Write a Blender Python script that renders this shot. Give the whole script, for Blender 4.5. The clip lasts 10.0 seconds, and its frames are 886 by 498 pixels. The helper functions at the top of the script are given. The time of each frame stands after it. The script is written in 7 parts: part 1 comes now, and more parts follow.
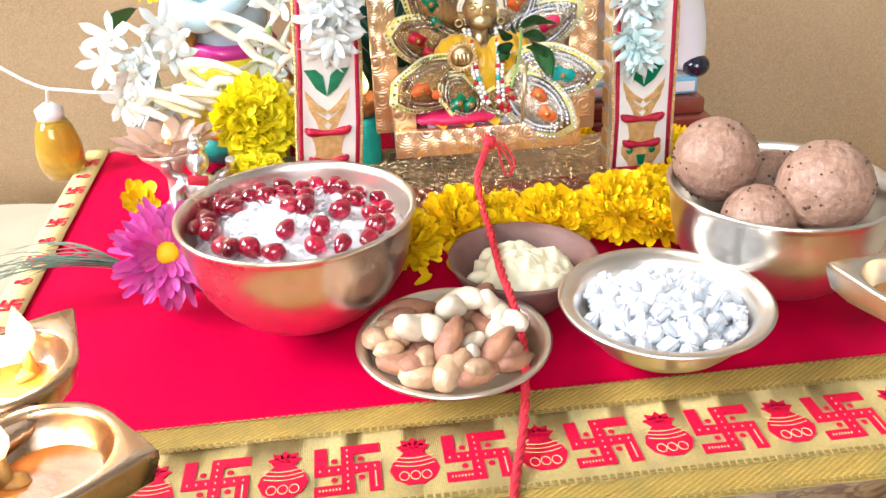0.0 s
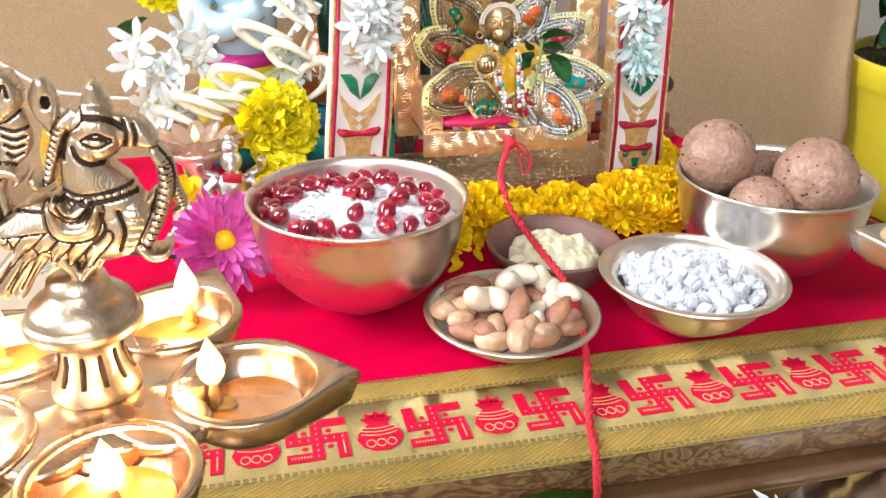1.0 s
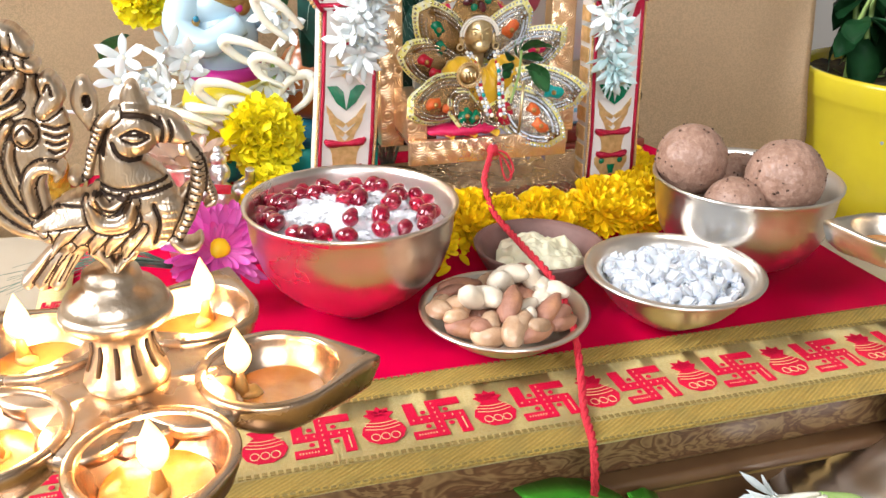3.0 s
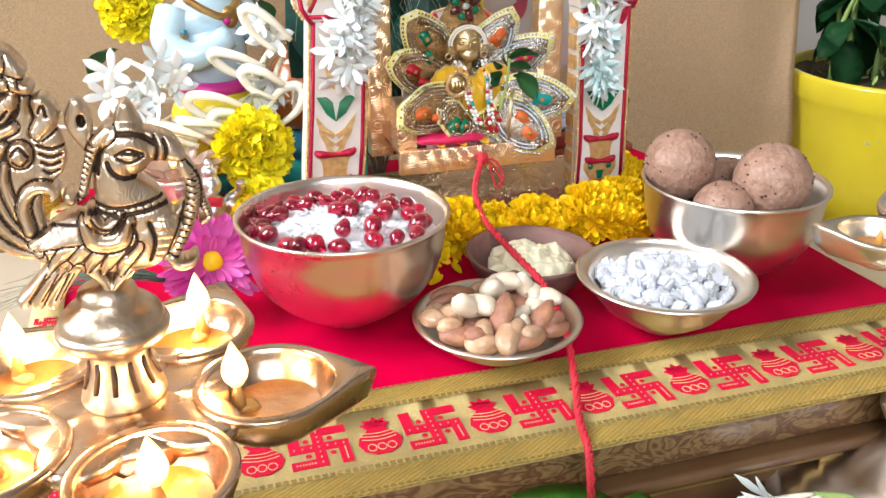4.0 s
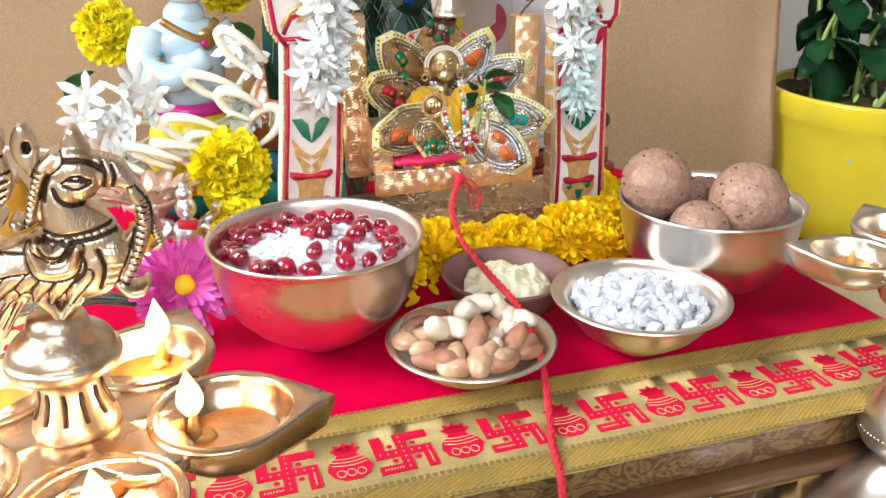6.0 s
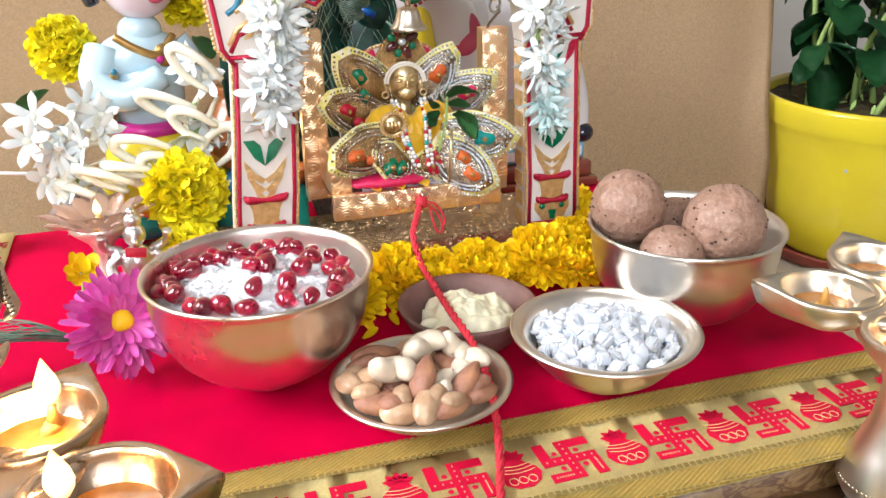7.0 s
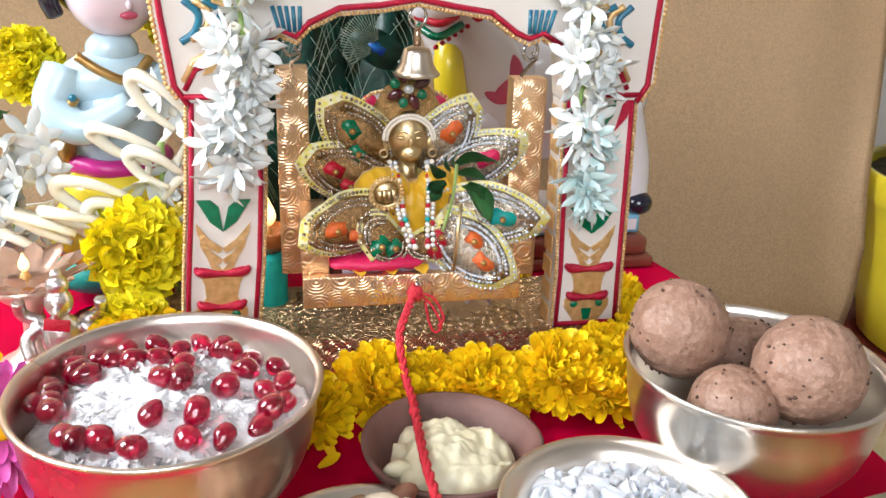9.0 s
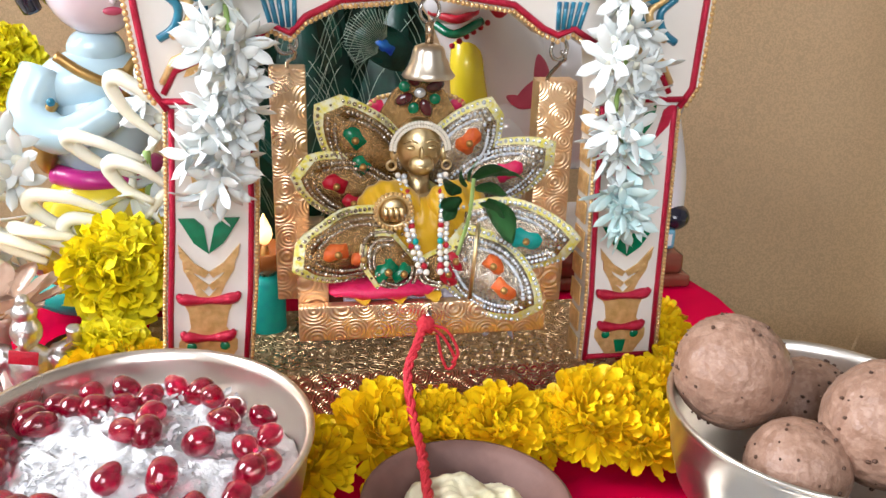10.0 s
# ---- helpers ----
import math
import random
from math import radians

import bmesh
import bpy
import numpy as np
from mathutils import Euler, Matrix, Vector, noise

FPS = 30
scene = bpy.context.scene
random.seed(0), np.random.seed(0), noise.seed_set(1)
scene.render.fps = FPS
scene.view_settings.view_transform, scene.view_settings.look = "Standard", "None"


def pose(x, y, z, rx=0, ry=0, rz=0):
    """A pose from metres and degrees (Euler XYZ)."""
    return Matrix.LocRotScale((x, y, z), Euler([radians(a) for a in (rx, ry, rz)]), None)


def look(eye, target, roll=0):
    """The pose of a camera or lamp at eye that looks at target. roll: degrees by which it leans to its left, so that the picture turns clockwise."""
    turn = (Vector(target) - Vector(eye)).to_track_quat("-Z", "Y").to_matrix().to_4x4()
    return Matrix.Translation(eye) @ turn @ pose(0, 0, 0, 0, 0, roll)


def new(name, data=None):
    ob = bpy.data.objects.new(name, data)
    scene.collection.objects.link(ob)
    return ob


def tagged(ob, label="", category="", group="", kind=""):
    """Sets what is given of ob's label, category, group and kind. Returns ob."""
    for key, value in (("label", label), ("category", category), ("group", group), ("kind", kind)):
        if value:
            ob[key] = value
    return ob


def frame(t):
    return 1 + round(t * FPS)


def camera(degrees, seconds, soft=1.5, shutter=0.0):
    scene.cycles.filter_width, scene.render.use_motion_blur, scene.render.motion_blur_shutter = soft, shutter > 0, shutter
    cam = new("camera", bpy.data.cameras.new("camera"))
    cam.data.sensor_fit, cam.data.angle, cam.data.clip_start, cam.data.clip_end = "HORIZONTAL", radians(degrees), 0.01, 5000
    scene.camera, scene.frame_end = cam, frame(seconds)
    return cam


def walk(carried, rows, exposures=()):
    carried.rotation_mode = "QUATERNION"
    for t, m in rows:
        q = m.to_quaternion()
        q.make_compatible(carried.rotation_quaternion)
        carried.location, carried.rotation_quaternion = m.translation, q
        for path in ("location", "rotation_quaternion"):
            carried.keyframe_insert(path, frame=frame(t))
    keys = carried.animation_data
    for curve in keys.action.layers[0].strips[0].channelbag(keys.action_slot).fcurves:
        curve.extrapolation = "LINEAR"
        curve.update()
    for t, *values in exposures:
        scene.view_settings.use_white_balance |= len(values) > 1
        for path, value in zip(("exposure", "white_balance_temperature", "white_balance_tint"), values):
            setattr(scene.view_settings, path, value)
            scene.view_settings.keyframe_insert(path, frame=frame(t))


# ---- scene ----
cam = camera(54.9, 10.0)
METRES, EYE, TILT, LEAN, TURN = 0.37, 0.2363, -28.0, 2.2, -6.6
ROWS = [
    (0.0, 0.0, 0.0, 0.0, -0.0, 0.0, 0.0),
    (0.5, -0.1208, -0.0632, -0.0611, -5.54, 0.96, 0.91),
    (1.0, -0.2163, -0.0919, -0.0726, -6.99, 2.38, 0.63),
    (1.5, -0.2552, -0.1133, -0.09, -7.3, 2.99, 0.16),
    (2.0, -0.2581, -0.1203, -0.0874, -7.95, 3.35, 0.9),
    (2.5, -0.2613, -0.1194, -0.0982, -9.08, 3.55, 1.33),
    (4.0, -0.2691, -0.1291, -0.0951, -10.13, 4.07, 3.1),
    (4.5, -0.2686, -0.1293, -0.0911, -10.23, 4.35, 3.27),
    (5.0, -0.2734, -0.1376, -0.0985, -10.52, 5.07, 3.25),
    (6.5, -0.1965, -0.1051, -0.077, -10.29, 5.25, 3.69),
    (7.0, -0.14, -0.0723, -0.0438, -9.6, 5.24, 3.82),
    (7.5, -0.0799, -0.0108, -0.0117, -8.74, 5.61, 3.61),
    (8.0, -0.0429, 0.0651, 0.0274, -8.05, 6.42, 2.25),
    (8.5, -0.0112, 0.1498, 0.0468, -7.4, 6.57, -0.27),
    (9.0, -0.0026, 0.2011, 0.092, -5.8, 6.72, -1.6),
    (9.5, 0.0068, 0.2714, 0.1076, -4.62, 6.96, -2.01),
    (10.0, 0.0164, 0.3306, 0.1342, -4.43, 6.84, -2.04),
]
PATH = [(t, pose(0, 0, EYE, TILT, LEAN, TURN) @ pose(METRES * x, METRES * y, METRES * z, 90 + pitch, roll, yaw)) for t, x, y, z, yaw, pitch, roll in ROWS]
EXPOSURES = [(0.0, 0.19, 6350, 13), (0.5, 0.16, 6350, 13), (0.9, -0.04, 6350, 13), (1.3, -0.2, 6350, 13), (7.5, -0.18, 6350, 13), (10.0, -0.3, 6350, 13)]
walk(cam, PATH, EXPOSURES)

# ---------------------------------------------------------------- light
world = bpy.data.worlds.new("world")
scene.world = world
world.use_nodes = True
sky = world.node_tree.nodes.new("ShaderNodeTexSky")
sky.sky_type, sky.sun_disc = "NISHITA", False
sky.sun_elevation, sky.sun_rotation = radians(40), radians(215)
world.node_tree.links.new(sky.outputs[0], world.node_tree.nodes["Background"].inputs[0])
world.node_tree.nodes["Background"].inputs[1].default_value = 0.12


def window_light(name, m, sx, sy, watts, colour):
    """Sky light that enters through a window's opening."""
    data = bpy.data.lights.new(name, "AREA")
    data.shape, data.size, data.size_y, data.energy, data.color = "RECTANGLE", sx, sy, watts, colour
    new(name, data).matrix_world = m


window_light("window_light", look((-0.5, -1.88, 1.35), (0, 0.4, 0.1)), 1.5, 1.3, 66, (0.97, 0.985, 1.0))
window_light("window_light", look((-1.72, 0.35, 1.2), (0, 0.5, 0.1)), 1.1, 1.2, 108, (0.97, 0.985, 1.0))


# ---------------------------------------------------------------- materials
def surf(name, c1, c2=None, scale=40.0, rough=0.5, metal=0.0, bump=0.0, bscale=200.0, detail=4.0, trans=0.0, ior=1.45,
         sss=0.0, sheen=0.0, coat=0.0, spec=0.5, spread=0.0, rvar=0.0, emit=None, power=0.0, islands=0.0, dark=None, dscale=8.0):
    """A procedural surface: two colours mixed by noise at one scale, a broader mottling, grain relief."""
    m = bpy.data.materials.new(name)
    m.use_nodes = True
    t, n = m.node_tree, m.node_tree.nodes
    b = n["Principled BSDF"]
    b.inputs["Roughness"].default_value, b.inputs["Metallic"].default_value = rough, metal
    b.inputs["Transmission Weight"].default_value, b.inputs["IOR"].default_value = trans, ior
    b.inputs["Subsurface Weight"].default_value, b.inputs["Subsurface Scale"].default_value = sss, 0.004
    b.inputs["Subsurface Radius"].default_value = (1.0, 0.9, 0.8)
    b.inputs["Sheen Weight"].default_value, b.inputs["Coat Weight"].default_value = sheen, coat
    b.inputs["Coat Roughness"].default_value, b.inputs["Specular IOR Level"].default_value = 0.08, spec
    co = n.new("ShaderNodeTexCoord").outputs["Object"]
    c2 = c2 or tuple(v * 0.8 for v in c1)
    ns = n.new("ShaderNodeTexNoise")
    ns.inputs["Scale"].default_value, ns.inputs["Detail"].default_value = scale, detail
    t.links.new(co, ns.inputs["Vector"])
    ramp = n.new("ShaderNodeValToRGB")
    ramp.color_ramp.elements[0].position, ramp.color_ramp.elements[1].position = 0.35, 0.65
    ramp.color_ramp.elements[0].color, ramp.color_ramp.elements[1].color = (*c1, 1), (*c2, 1)
    t.links.new(ns.outputs[0], ramp.inputs[0])
    col = ramp.outputs[0]
    if dark:
        n2 = n.new("ShaderNodeTexNoise")
        n2.inputs["Scale"].default_value, n2.inputs["Detail"].default_value = dscale, 6
        t.links.new(co, n2.inputs["Vector"])
        r2 = n.new("ShaderNodeValToRGB")
        r2.color_ramp.elements[0].position, r2.color_ramp.elements[1].position = 0.5, 0.68
        r2.color_ramp.elements[0].color, r2.color_ramp.elements[1].color = (0, 0, 0, 1), (1, 1, 1, 1)
        t.links.new(n2.outputs[0], r2.inputs[0])
        mx = n.new("ShaderNodeMix")
        mx.data_type = "RGBA"
        t.links.new(r2.outputs[0], mx.inputs[0])
        t.links.new(col, mx.inputs[6])
        mx.inputs[7].default_value = (*dark, 1)
        col = mx.outputs[2]
    if spread or islands:
        hs = n.new("ShaderNodeHueSaturation")
        src = n.new("ShaderNodeObjectInfo").outputs["Random"] if spread else n.new("ShaderNodeNewGeometry").outputs["Random Per Island"]
        mr = n.new("ShaderNodeMapRange")
        w = spread or islands
        mr.inputs["To Min"].default_value, mr.inputs["To Max"].default_value = 1 - w, 1 + w
        t.links.new(src, mr.inputs["Value"])
        t.links.new(mr.outputs[0], hs.inputs["Value"])
        t.links.new(col, hs.inputs["Color"])
        col = hs.outputs[0]
    t.links.new(col, b.inputs["Base Color"])
    if rvar:
        mr = n.new("ShaderNodeMapRange")
        mr.inputs["To Min"].default_value, mr.inputs["To Max"].default_value = max(rough - rvar, 0.02), min(rough + rvar, 1)
        t.links.new(ns.outputs[0], mr.inputs["Value"])
        t.links.new(mr.outputs[0], b.inputs["Roughness"])
    if bump:
        nb = n.new("ShaderNodeTexNoise")
        nb.inputs["Scale"].default_value, nb.inputs["Detail"].default_value = bscale, 5
        t.links.new(co, nb.inputs["Vector"])
        relief(m, nb.outputs[0], bump)
    if emit:
        b.inputs["Emission Color"].default_value, b.inputs["Emission Strength"].default_value = (*emit, 1), power
    return m


def relief(m, height, strength, distance=0.001):
    t = m.node_tree
    bp = t.nodes.new("ShaderNodeBump")
    bp.inputs["Strength"].default_value, bp.inputs["Distance"].default_value = strength, distance
    t.links.new(height, bp.inputs["Height"])
    t.links.new(bp.outputs[0], t.nodes["Principled BSDF"].inputs["Normal"])


def node(m, kind, **values):
    nd = m.node_tree.nodes.new(kind)
    for k, v in values.items():
        nd.inputs[k.replace("_", " ")].default_value = v
    return nd


def calc(m, op, a, b=None):
    nd = m.node_tree.nodes.new("ShaderNodeMath")
    nd.operation = op
    for i, v in enumerate((a, b)):
        if v is None:
            continue
        if isinstance(v, (int, float)):
            nd.inputs[i].default_value = v
        else:
            m.node_tree.links.new(v, nd.inputs[i])
    return nd.outputs[0]


def object_co(m):
    return m.node_tree.nodes.new("ShaderNodeTexCoord").outputs["Object"]


def ring_foil(name, c1, c2, scale, freq, strength, rough, metal=0.9):
    """Metal foil embossed all over with small groups of concentric rings."""
    m = surf(name, c1, c2, 30, rough, metal, rvar=0.1)
    v = node(m, "ShaderNodeTexVoronoi", Scale=scale, Randomness=0.55)
    m.node_tree.links.new(object_co(m), v.inputs["Vector"])
    relief(m, calc(m, "SINE", calc(m, "MULTIPLY", v.outputs["Distance"], freq)), strength, 0.0006)
    return m


def marbled(name, cols, scale):
    """Swirled veneer: bands of several browns pulled about by noise."""
    m = surf(name, cols[0], cols[1], 60, 0.42, coat=0.2)
    t = m.node_tree
    ns = node(m, "ShaderNodeTexNoise", Scale=scale, Detail=2.0, Distortion=3.2)
    mp = node(m, "ShaderNodeMapping", Scale=(1.0, 1.0, 2.2))
    t.links.new(object_co(m), mp.inputs[0])
    t.links.new(mp.outputs[0], ns.inputs["Vector"])
    rp = t.nodes.new("ShaderNodeValToRGB")
    while len(rp.color_ramp.elements) < 6:
        rp.color_ramp.elements.new(0.5)
    for e, (p, c) in zip(rp.color_ramp.elements, zip((0.3, 0.42, 0.48, 0.54, 0.6, 0.72), (cols[0], cols[1], cols[2], cols[0], cols[1], cols[2]))):
        e.position, e.color = p, (*c, 1)
    t.links.new(ns.outputs[0], rp.inputs[0])
    t.links.new(rp.outputs[0], t.nodes["Principled BSDF"].inputs["Base Color"])
    return m


def brocade(name, c1, c2, freq, angle, strength, metal, rib):
    """Woven gold thread with a diagonal rib."""
    m = surf(name, c1, c2, 900, 0.42, metal, dark=tuple(v * 0.82 for v in c1), dscale=60)
    t = m.node_tree
    mp = node(m, "ShaderNodeMapping", Rotation=(0, 0, radians(angle)))
    t.links.new(object_co(m), mp.inputs[0])
    w1 = node(m, "ShaderNodeTexWave", Scale=freq, Distortion=0.6)
    w2 = node(m, "ShaderNodeTexWave", Scale=freq * 2.2, Distortion=0.4)
    w2.bands_direction = "Y"
    t.links.new(mp.outputs[0], w1.inputs["Vector"])
    t.links.new(object_co(m), w2.inputs["Vector"])
    mx = t.nodes.new("ShaderNodeMix")
    mx.data_type = "RGBA"
    old = t.nodes["Principled BSDF"].inputs["Base Color"].links[0].from_socket
    t.links.new(calc(m, "MULTIPLY", w1.outputs[1], rib), mx.inputs[0])
    t.links.new(old, mx.inputs[6])
    mx.inputs[7].default_value = (c2[0] * 0.45, c2[1] * 0.42, c2[2] * 0.35, 1)
    t.links.new(mx.outputs[2], t.nodes["Principled BSDF"].inputs["Base Color"])
    relief(m, calc(m, "ADD", w1.outputs[1], calc(m, "MULTIPLY", w2.outputs[1], 0.6)), strength, 0.0005)
    return m


def wallpaper(name, c1, c2, scale, strength):
    """Gold paper with a fine raised scroll pattern that is glossier than its ground."""
    m = surf(name, c1, c2, 6, 0.45, 0.35, dark=tuple(v * 0.9 for v in c1), dscale=3)
    t = m.node_tree
    ns = node(m, "ShaderNodeTexNoise", Scale=scale, Detail=1.0, Distortion=2.5)
    t.links.new(object_co(m), ns.inputs["Vector"])
    rp = t.nodes.new("ShaderNodeValToRGB")
    rp.color_ramp.elements[0].position, rp.color_ramp.elements[1].position = 0.47, 0.53
    t.links.new(ns.outputs[0], rp.inputs[0])
    relief(m, rp.outputs[0], strength, 0.0006)
    mx = t.nodes.new("ShaderNodeMix")
    mx.data_type = "RGBA"
    old = t.nodes["Principled BSDF"].inputs["Base Color"].links[0].from_socket
    t.links.new(rp.outputs[0], mx.inputs[0])
    t.links.new(old, mx.inputs[6])
    mx.inputs[7].default_value = (*(min(v * 1.1, 1) for v in c1), 1)
    t.links.new(mx.outputs[2], t.nodes["Principled BSDF"].inputs["Base Color"])
    mr = node(m, "ShaderNodeMapRange", To_Min=0.55, To_Max=0.3)
    t.links.new(rp.outputs[0], mr.inputs["Value"])
    t.links.new(mr.outputs[0], t.nodes["Principled BSDF"].inputs["Roughness"])
    return m


M_bronze = surf("bronze", (0.83, 0.75, 0.68), (0.78, 0.69, 0.61), 14, 0.29, 1.0, rvar=0.07, bump=0.05, bscale=500, dark=(0.7, 0.58, 0.46), dscale=20)
M_steel = surf("white_bronze", (0.80, 0.76, 0.70), (0.74, 0.69, 0.62), 16, 0.31, 1.0, rvar=0.08, bump=0.05, bscale=500)
M_brass = surf("brass", (0.62, 0.47, 0.35), (0.50, 0.36, 0.25), 40, 0.27, 1.0, rvar=0.1, bump=0.12, bscale=350, dark=(0.42, 0.27, 0.14), dscale=30)
M_castbrass = surf("cast_brass", (0.62, 0.52, 0.4), (0.5, 0.4, 0.29), 120, 0.36, 1.0, rvar=0.1, bump=0.3, bscale=420, dark=(0.36, 0.26, 0.17), dscale=90)
M_bird = surf("engraved_brass", (0.68, 0.57, 0.44), (0.58, 0.47, 0.35), 150, 0.36, 1.0, rvar=0.1, dark=(0.5, 0.37, 0.25), dscale=140)
wv = node(M_bird, "ShaderNodeTexWave", Scale=260.0, Distortion=12.0, Detail=1.5, Detail_Scale=1.2)
M_bird.node_tree.links.new(object_co(M_bird), wv.inputs["Vector"])
relief(M_bird, wv.outputs[1], 0.12, 0.0005)
M_palebrass = surf("pale_brass", (0.72, 0.65, 0.54), (0.64, 0.56, 0.45), 40, 0.33, 1.0, rvar=0.1, bump=0.1, bscale=350)
# Dark metal for the finial's deep cuts and the collar's strips.
M_darkbrass = surf("dark_brass", (0.03, 0.018, 0.012), (0.06, 0.034, 0.02), 200, 0.55, 0.5)
M_silver = surf("silver", (0.78, 0.76, 0.74), (0.5, 0.47, 0.46), 160, 0.34, 1.0, rvar=0.1, bump=0.5, bscale=400)
M_rosesilver = surf("rose_silver", (0.90, 0.76, 0.68), (0.85, 0.68, 0.58), 60, 0.34, 0.75, bump=0.2, bscale=400)
M_wire = surf("steel_wire", (0.6, 0.6, 0.6), (0.45, 0.45, 0.46), 90, 0.25, 1.0)
M_satin = surf("red_satin", (0.90, 0.0, 0.085), (0.83, 0.0, 0.075), 25, 0.55, bump=0.12, bscale=1400, spec=0.12)
M_band = brocade("gold_brocade", (0.90, 0.68, 0.20), (0.80, 0.57, 0.14), 170, 58, 0.8, 0.12, 0.32)
M_ground = brocade("gold_ground", (0.90, 0.76, 0.36), (0.80, 0.65, 0.26), 420, 0, 0.35, 0.1, 0.12)
M_motif = surf("red_thread", (0.66, 0.004, 0.045), (0.56, 0.004, 0.035), 900, 0.55, bump=0.4, bscale=1600, spec=0.2)
M_thread = surf("gold_thread", (0.36, 0.26, 0.07), (0.5, 0.38, 0.14), 900, 0.45, 0.5)
M_veneer = marbled("marbled_veneer", ((0.09, 0.04, 0.018), (0.26, 0.165, 0.07), (0.14, 0.07, 0.03)), 26)
M_wood = surf("brown_wood", (0.10, 0.048, 0.02), (0.15, 0.08, 0.035), 30, 0.4, bump=0.1, bscale=120, coat=0.2)
M_goldwood = surf("gilt_wood", (0.4, 0.27, 0.09), (0.3, 0.19, 0.06), 50, 0.4, 0.4, bump=0.15)
M_redwood = surf("red_brown_lacquer", (0.15, 0.035, 0.02), (0.2, 0.05, 0.03), 30, 0.25, coat=0.5)
M_foil = ring_foil("ringed_gold_foil", (0.92, 0.66, 0.42), (0.84, 0.57, 0.34), 95, 44, 0.3, 0.3)
M_foilbase = ring_foil("waved_gold_foil", (0.66, 0.47, 0.27), (0.56, 0.38, 0.2), 150, 34, 0.9, 0.28, 0.85)
M_paper = wallpaper("gold_paper", (0.64, 0.47, 0.285), (0.60, 0.435, 0.26), 300, 0.10)
M_skyblue = surf("sky_blue_glaze", (0.16, 0.4, 0.58), (0.2, 0.46, 0.62), 40, 0.25, coat=0.4)
M_plaster = surf("grey_plaster", (0.5, 0.49, 0.46), (0.44, 0.43, 0.4), 5, 0.8, bump=0.2, bscale=60)
M_room = surf("cream_plaster", (0.32, 0.30, 0.27), (0.29, 0.27, 0.24), 3, 0.8, bump=0.2, bscale=60)
M_floor = surf("beige_marble", (0.52, 0.45, 0.34), (0.44, 0.37, 0.27), 7, 0.22, detail=8, dark=(0.36, 0.29, 0.2), dscale=5)
M_enamel = surf("white_enamel", (0.76, 0.73, 0.69), (0.70, 0.67, 0.62), 30, 0.35, bump=0.1, bscale=200)
M_redglit = surf("red_glitter", (0.50, 0.01, 0.05), (0.4, 0.005, 0.03), 300, 0.3, 0.3, bump=0.6, bscale=1800)
M_goldrelief = surf("gold_relief", (0.82, 0.57, 0.27), (0.64, 0.41, 0.16), 260, 0.3, 0.5, bump=0.6, bscale=600)
M_green = surf("green_enamel", (0.0, 0.12, 0.05), (0.0, 0.18, 0.08), 150, 0.25, coat=0.4)
M_blue = surf("blue_enamel", (0.01, 0.12, 0.22), (0.02, 0.2, 0.3), 150, 0.3, coat=0.4)
M_teal = surf("teal_fabric", (0.0, 0.3, 0.28), (0.0, 0.36, 0.3), 200, 0.5)
M_orange = surf("orange_applique", (0.72, 0.16, 0.03), (0.62, 0.1, 0.02), 400, 0.5, bump=0.4, bscale=900)
M_redapp = surf("red_applique", (0.48, 0.01, 0.03), (0.4, 0.005, 0.02), 400, 0.4, bump=0.4, bscale=900)
M_pinkapp = surf("pink_applique", (0.7, 0.02, 0.12), (0.6, 0.015, 0.08), 400, 0.4, bump=0.4, bscale=900)
M_bead = surf("silver_beads", (0.75, 0.70, 0.6), (0.3, 0.22, 0.14), 700, 0.2, 0.8, bump=0.6, bscale=1500)
M_goldbead = surf("gold_beads", (0.5, 0.33, 0.15), (0.3, 0.18, 0.07), 700, 0.25, 0.9, bump=0.8, bscale=1500)
M_trim = surf("yellow_sequin_trim", (0.80, 0.70, 0.08), (0.85, 0.82, 0.6), 420, 0.35, bump=0.6, bscale=1200)
M_pearl = surf("pearl", (0.85, 0.8, 0.7), (0.8, 0.74, 0.62), 50, 0.2, coat=0.5)
M_gem = surf("clear_stone", (0.85, 0.9, 0.95), (0.7, 0.8, 0.9), 300, 0.05, 0.6)
M_darkgem = surf("dark_red_stone", (0.09, 0.01, 0.012), (0.05, 0.006, 0.01), 100, 0.1, coat=0.8)
M_yelcloth = surf("yellow_silk", (0.72, 0.42, 0.01), (0.6, 0.33, 0.01), 60, 0.35, sheen=0.3, bump=0.2)
M_lace = surf("white_lilac_satin", (0.72, 0.66, 0.76), (0.62, 0.55, 0.66), 60, 0.4, sheen=0.3)
M_magenta = surf("magenta_paint", (0.58, 0.03, 0.28), (0.5, 0.02, 0.22), 60, 0.3, coat=0.3)
M_idol = surf("golden_idol_brass", (0.78, 0.62, 0.36), (0.66, 0.5, 0.26), 150, 0.36, 1.0, bump=0.2, bscale=500)
M_skin = surf("pale_blue_glaze", (0.48, 0.66, 0.74), (0.45, 0.62, 0.72), 20, 0.2, coat=0.5)
M_face = surf("pale_pink_glaze", (0.74, 0.66, 0.72), (0.74, 0.6, 0.66), 30, 0.2, coat=0.5)
M_hair = surf("black_glaze", (0.01, 0.01, 0.02), (0.015, 0.015, 0.03), 60, 0.2, coat=0.5)
M_goldpaint = surf("gold_paint", (0.48, 0.3, 0.1), (0.36, 0.2, 0.06), 90, 0.35, 0.7, bump=0.2)
M_yelpaint = surf("yellow_glaze", (0.72, 0.6, 0.03), (0.66, 0.5, 0.02), 30, 0.25, coat=0.4)
M_cow = surf("white_glaze", (0.78, 0.77, 0.78), (0.72, 0.71, 0.74), 15, 0.22, coat=0.5)
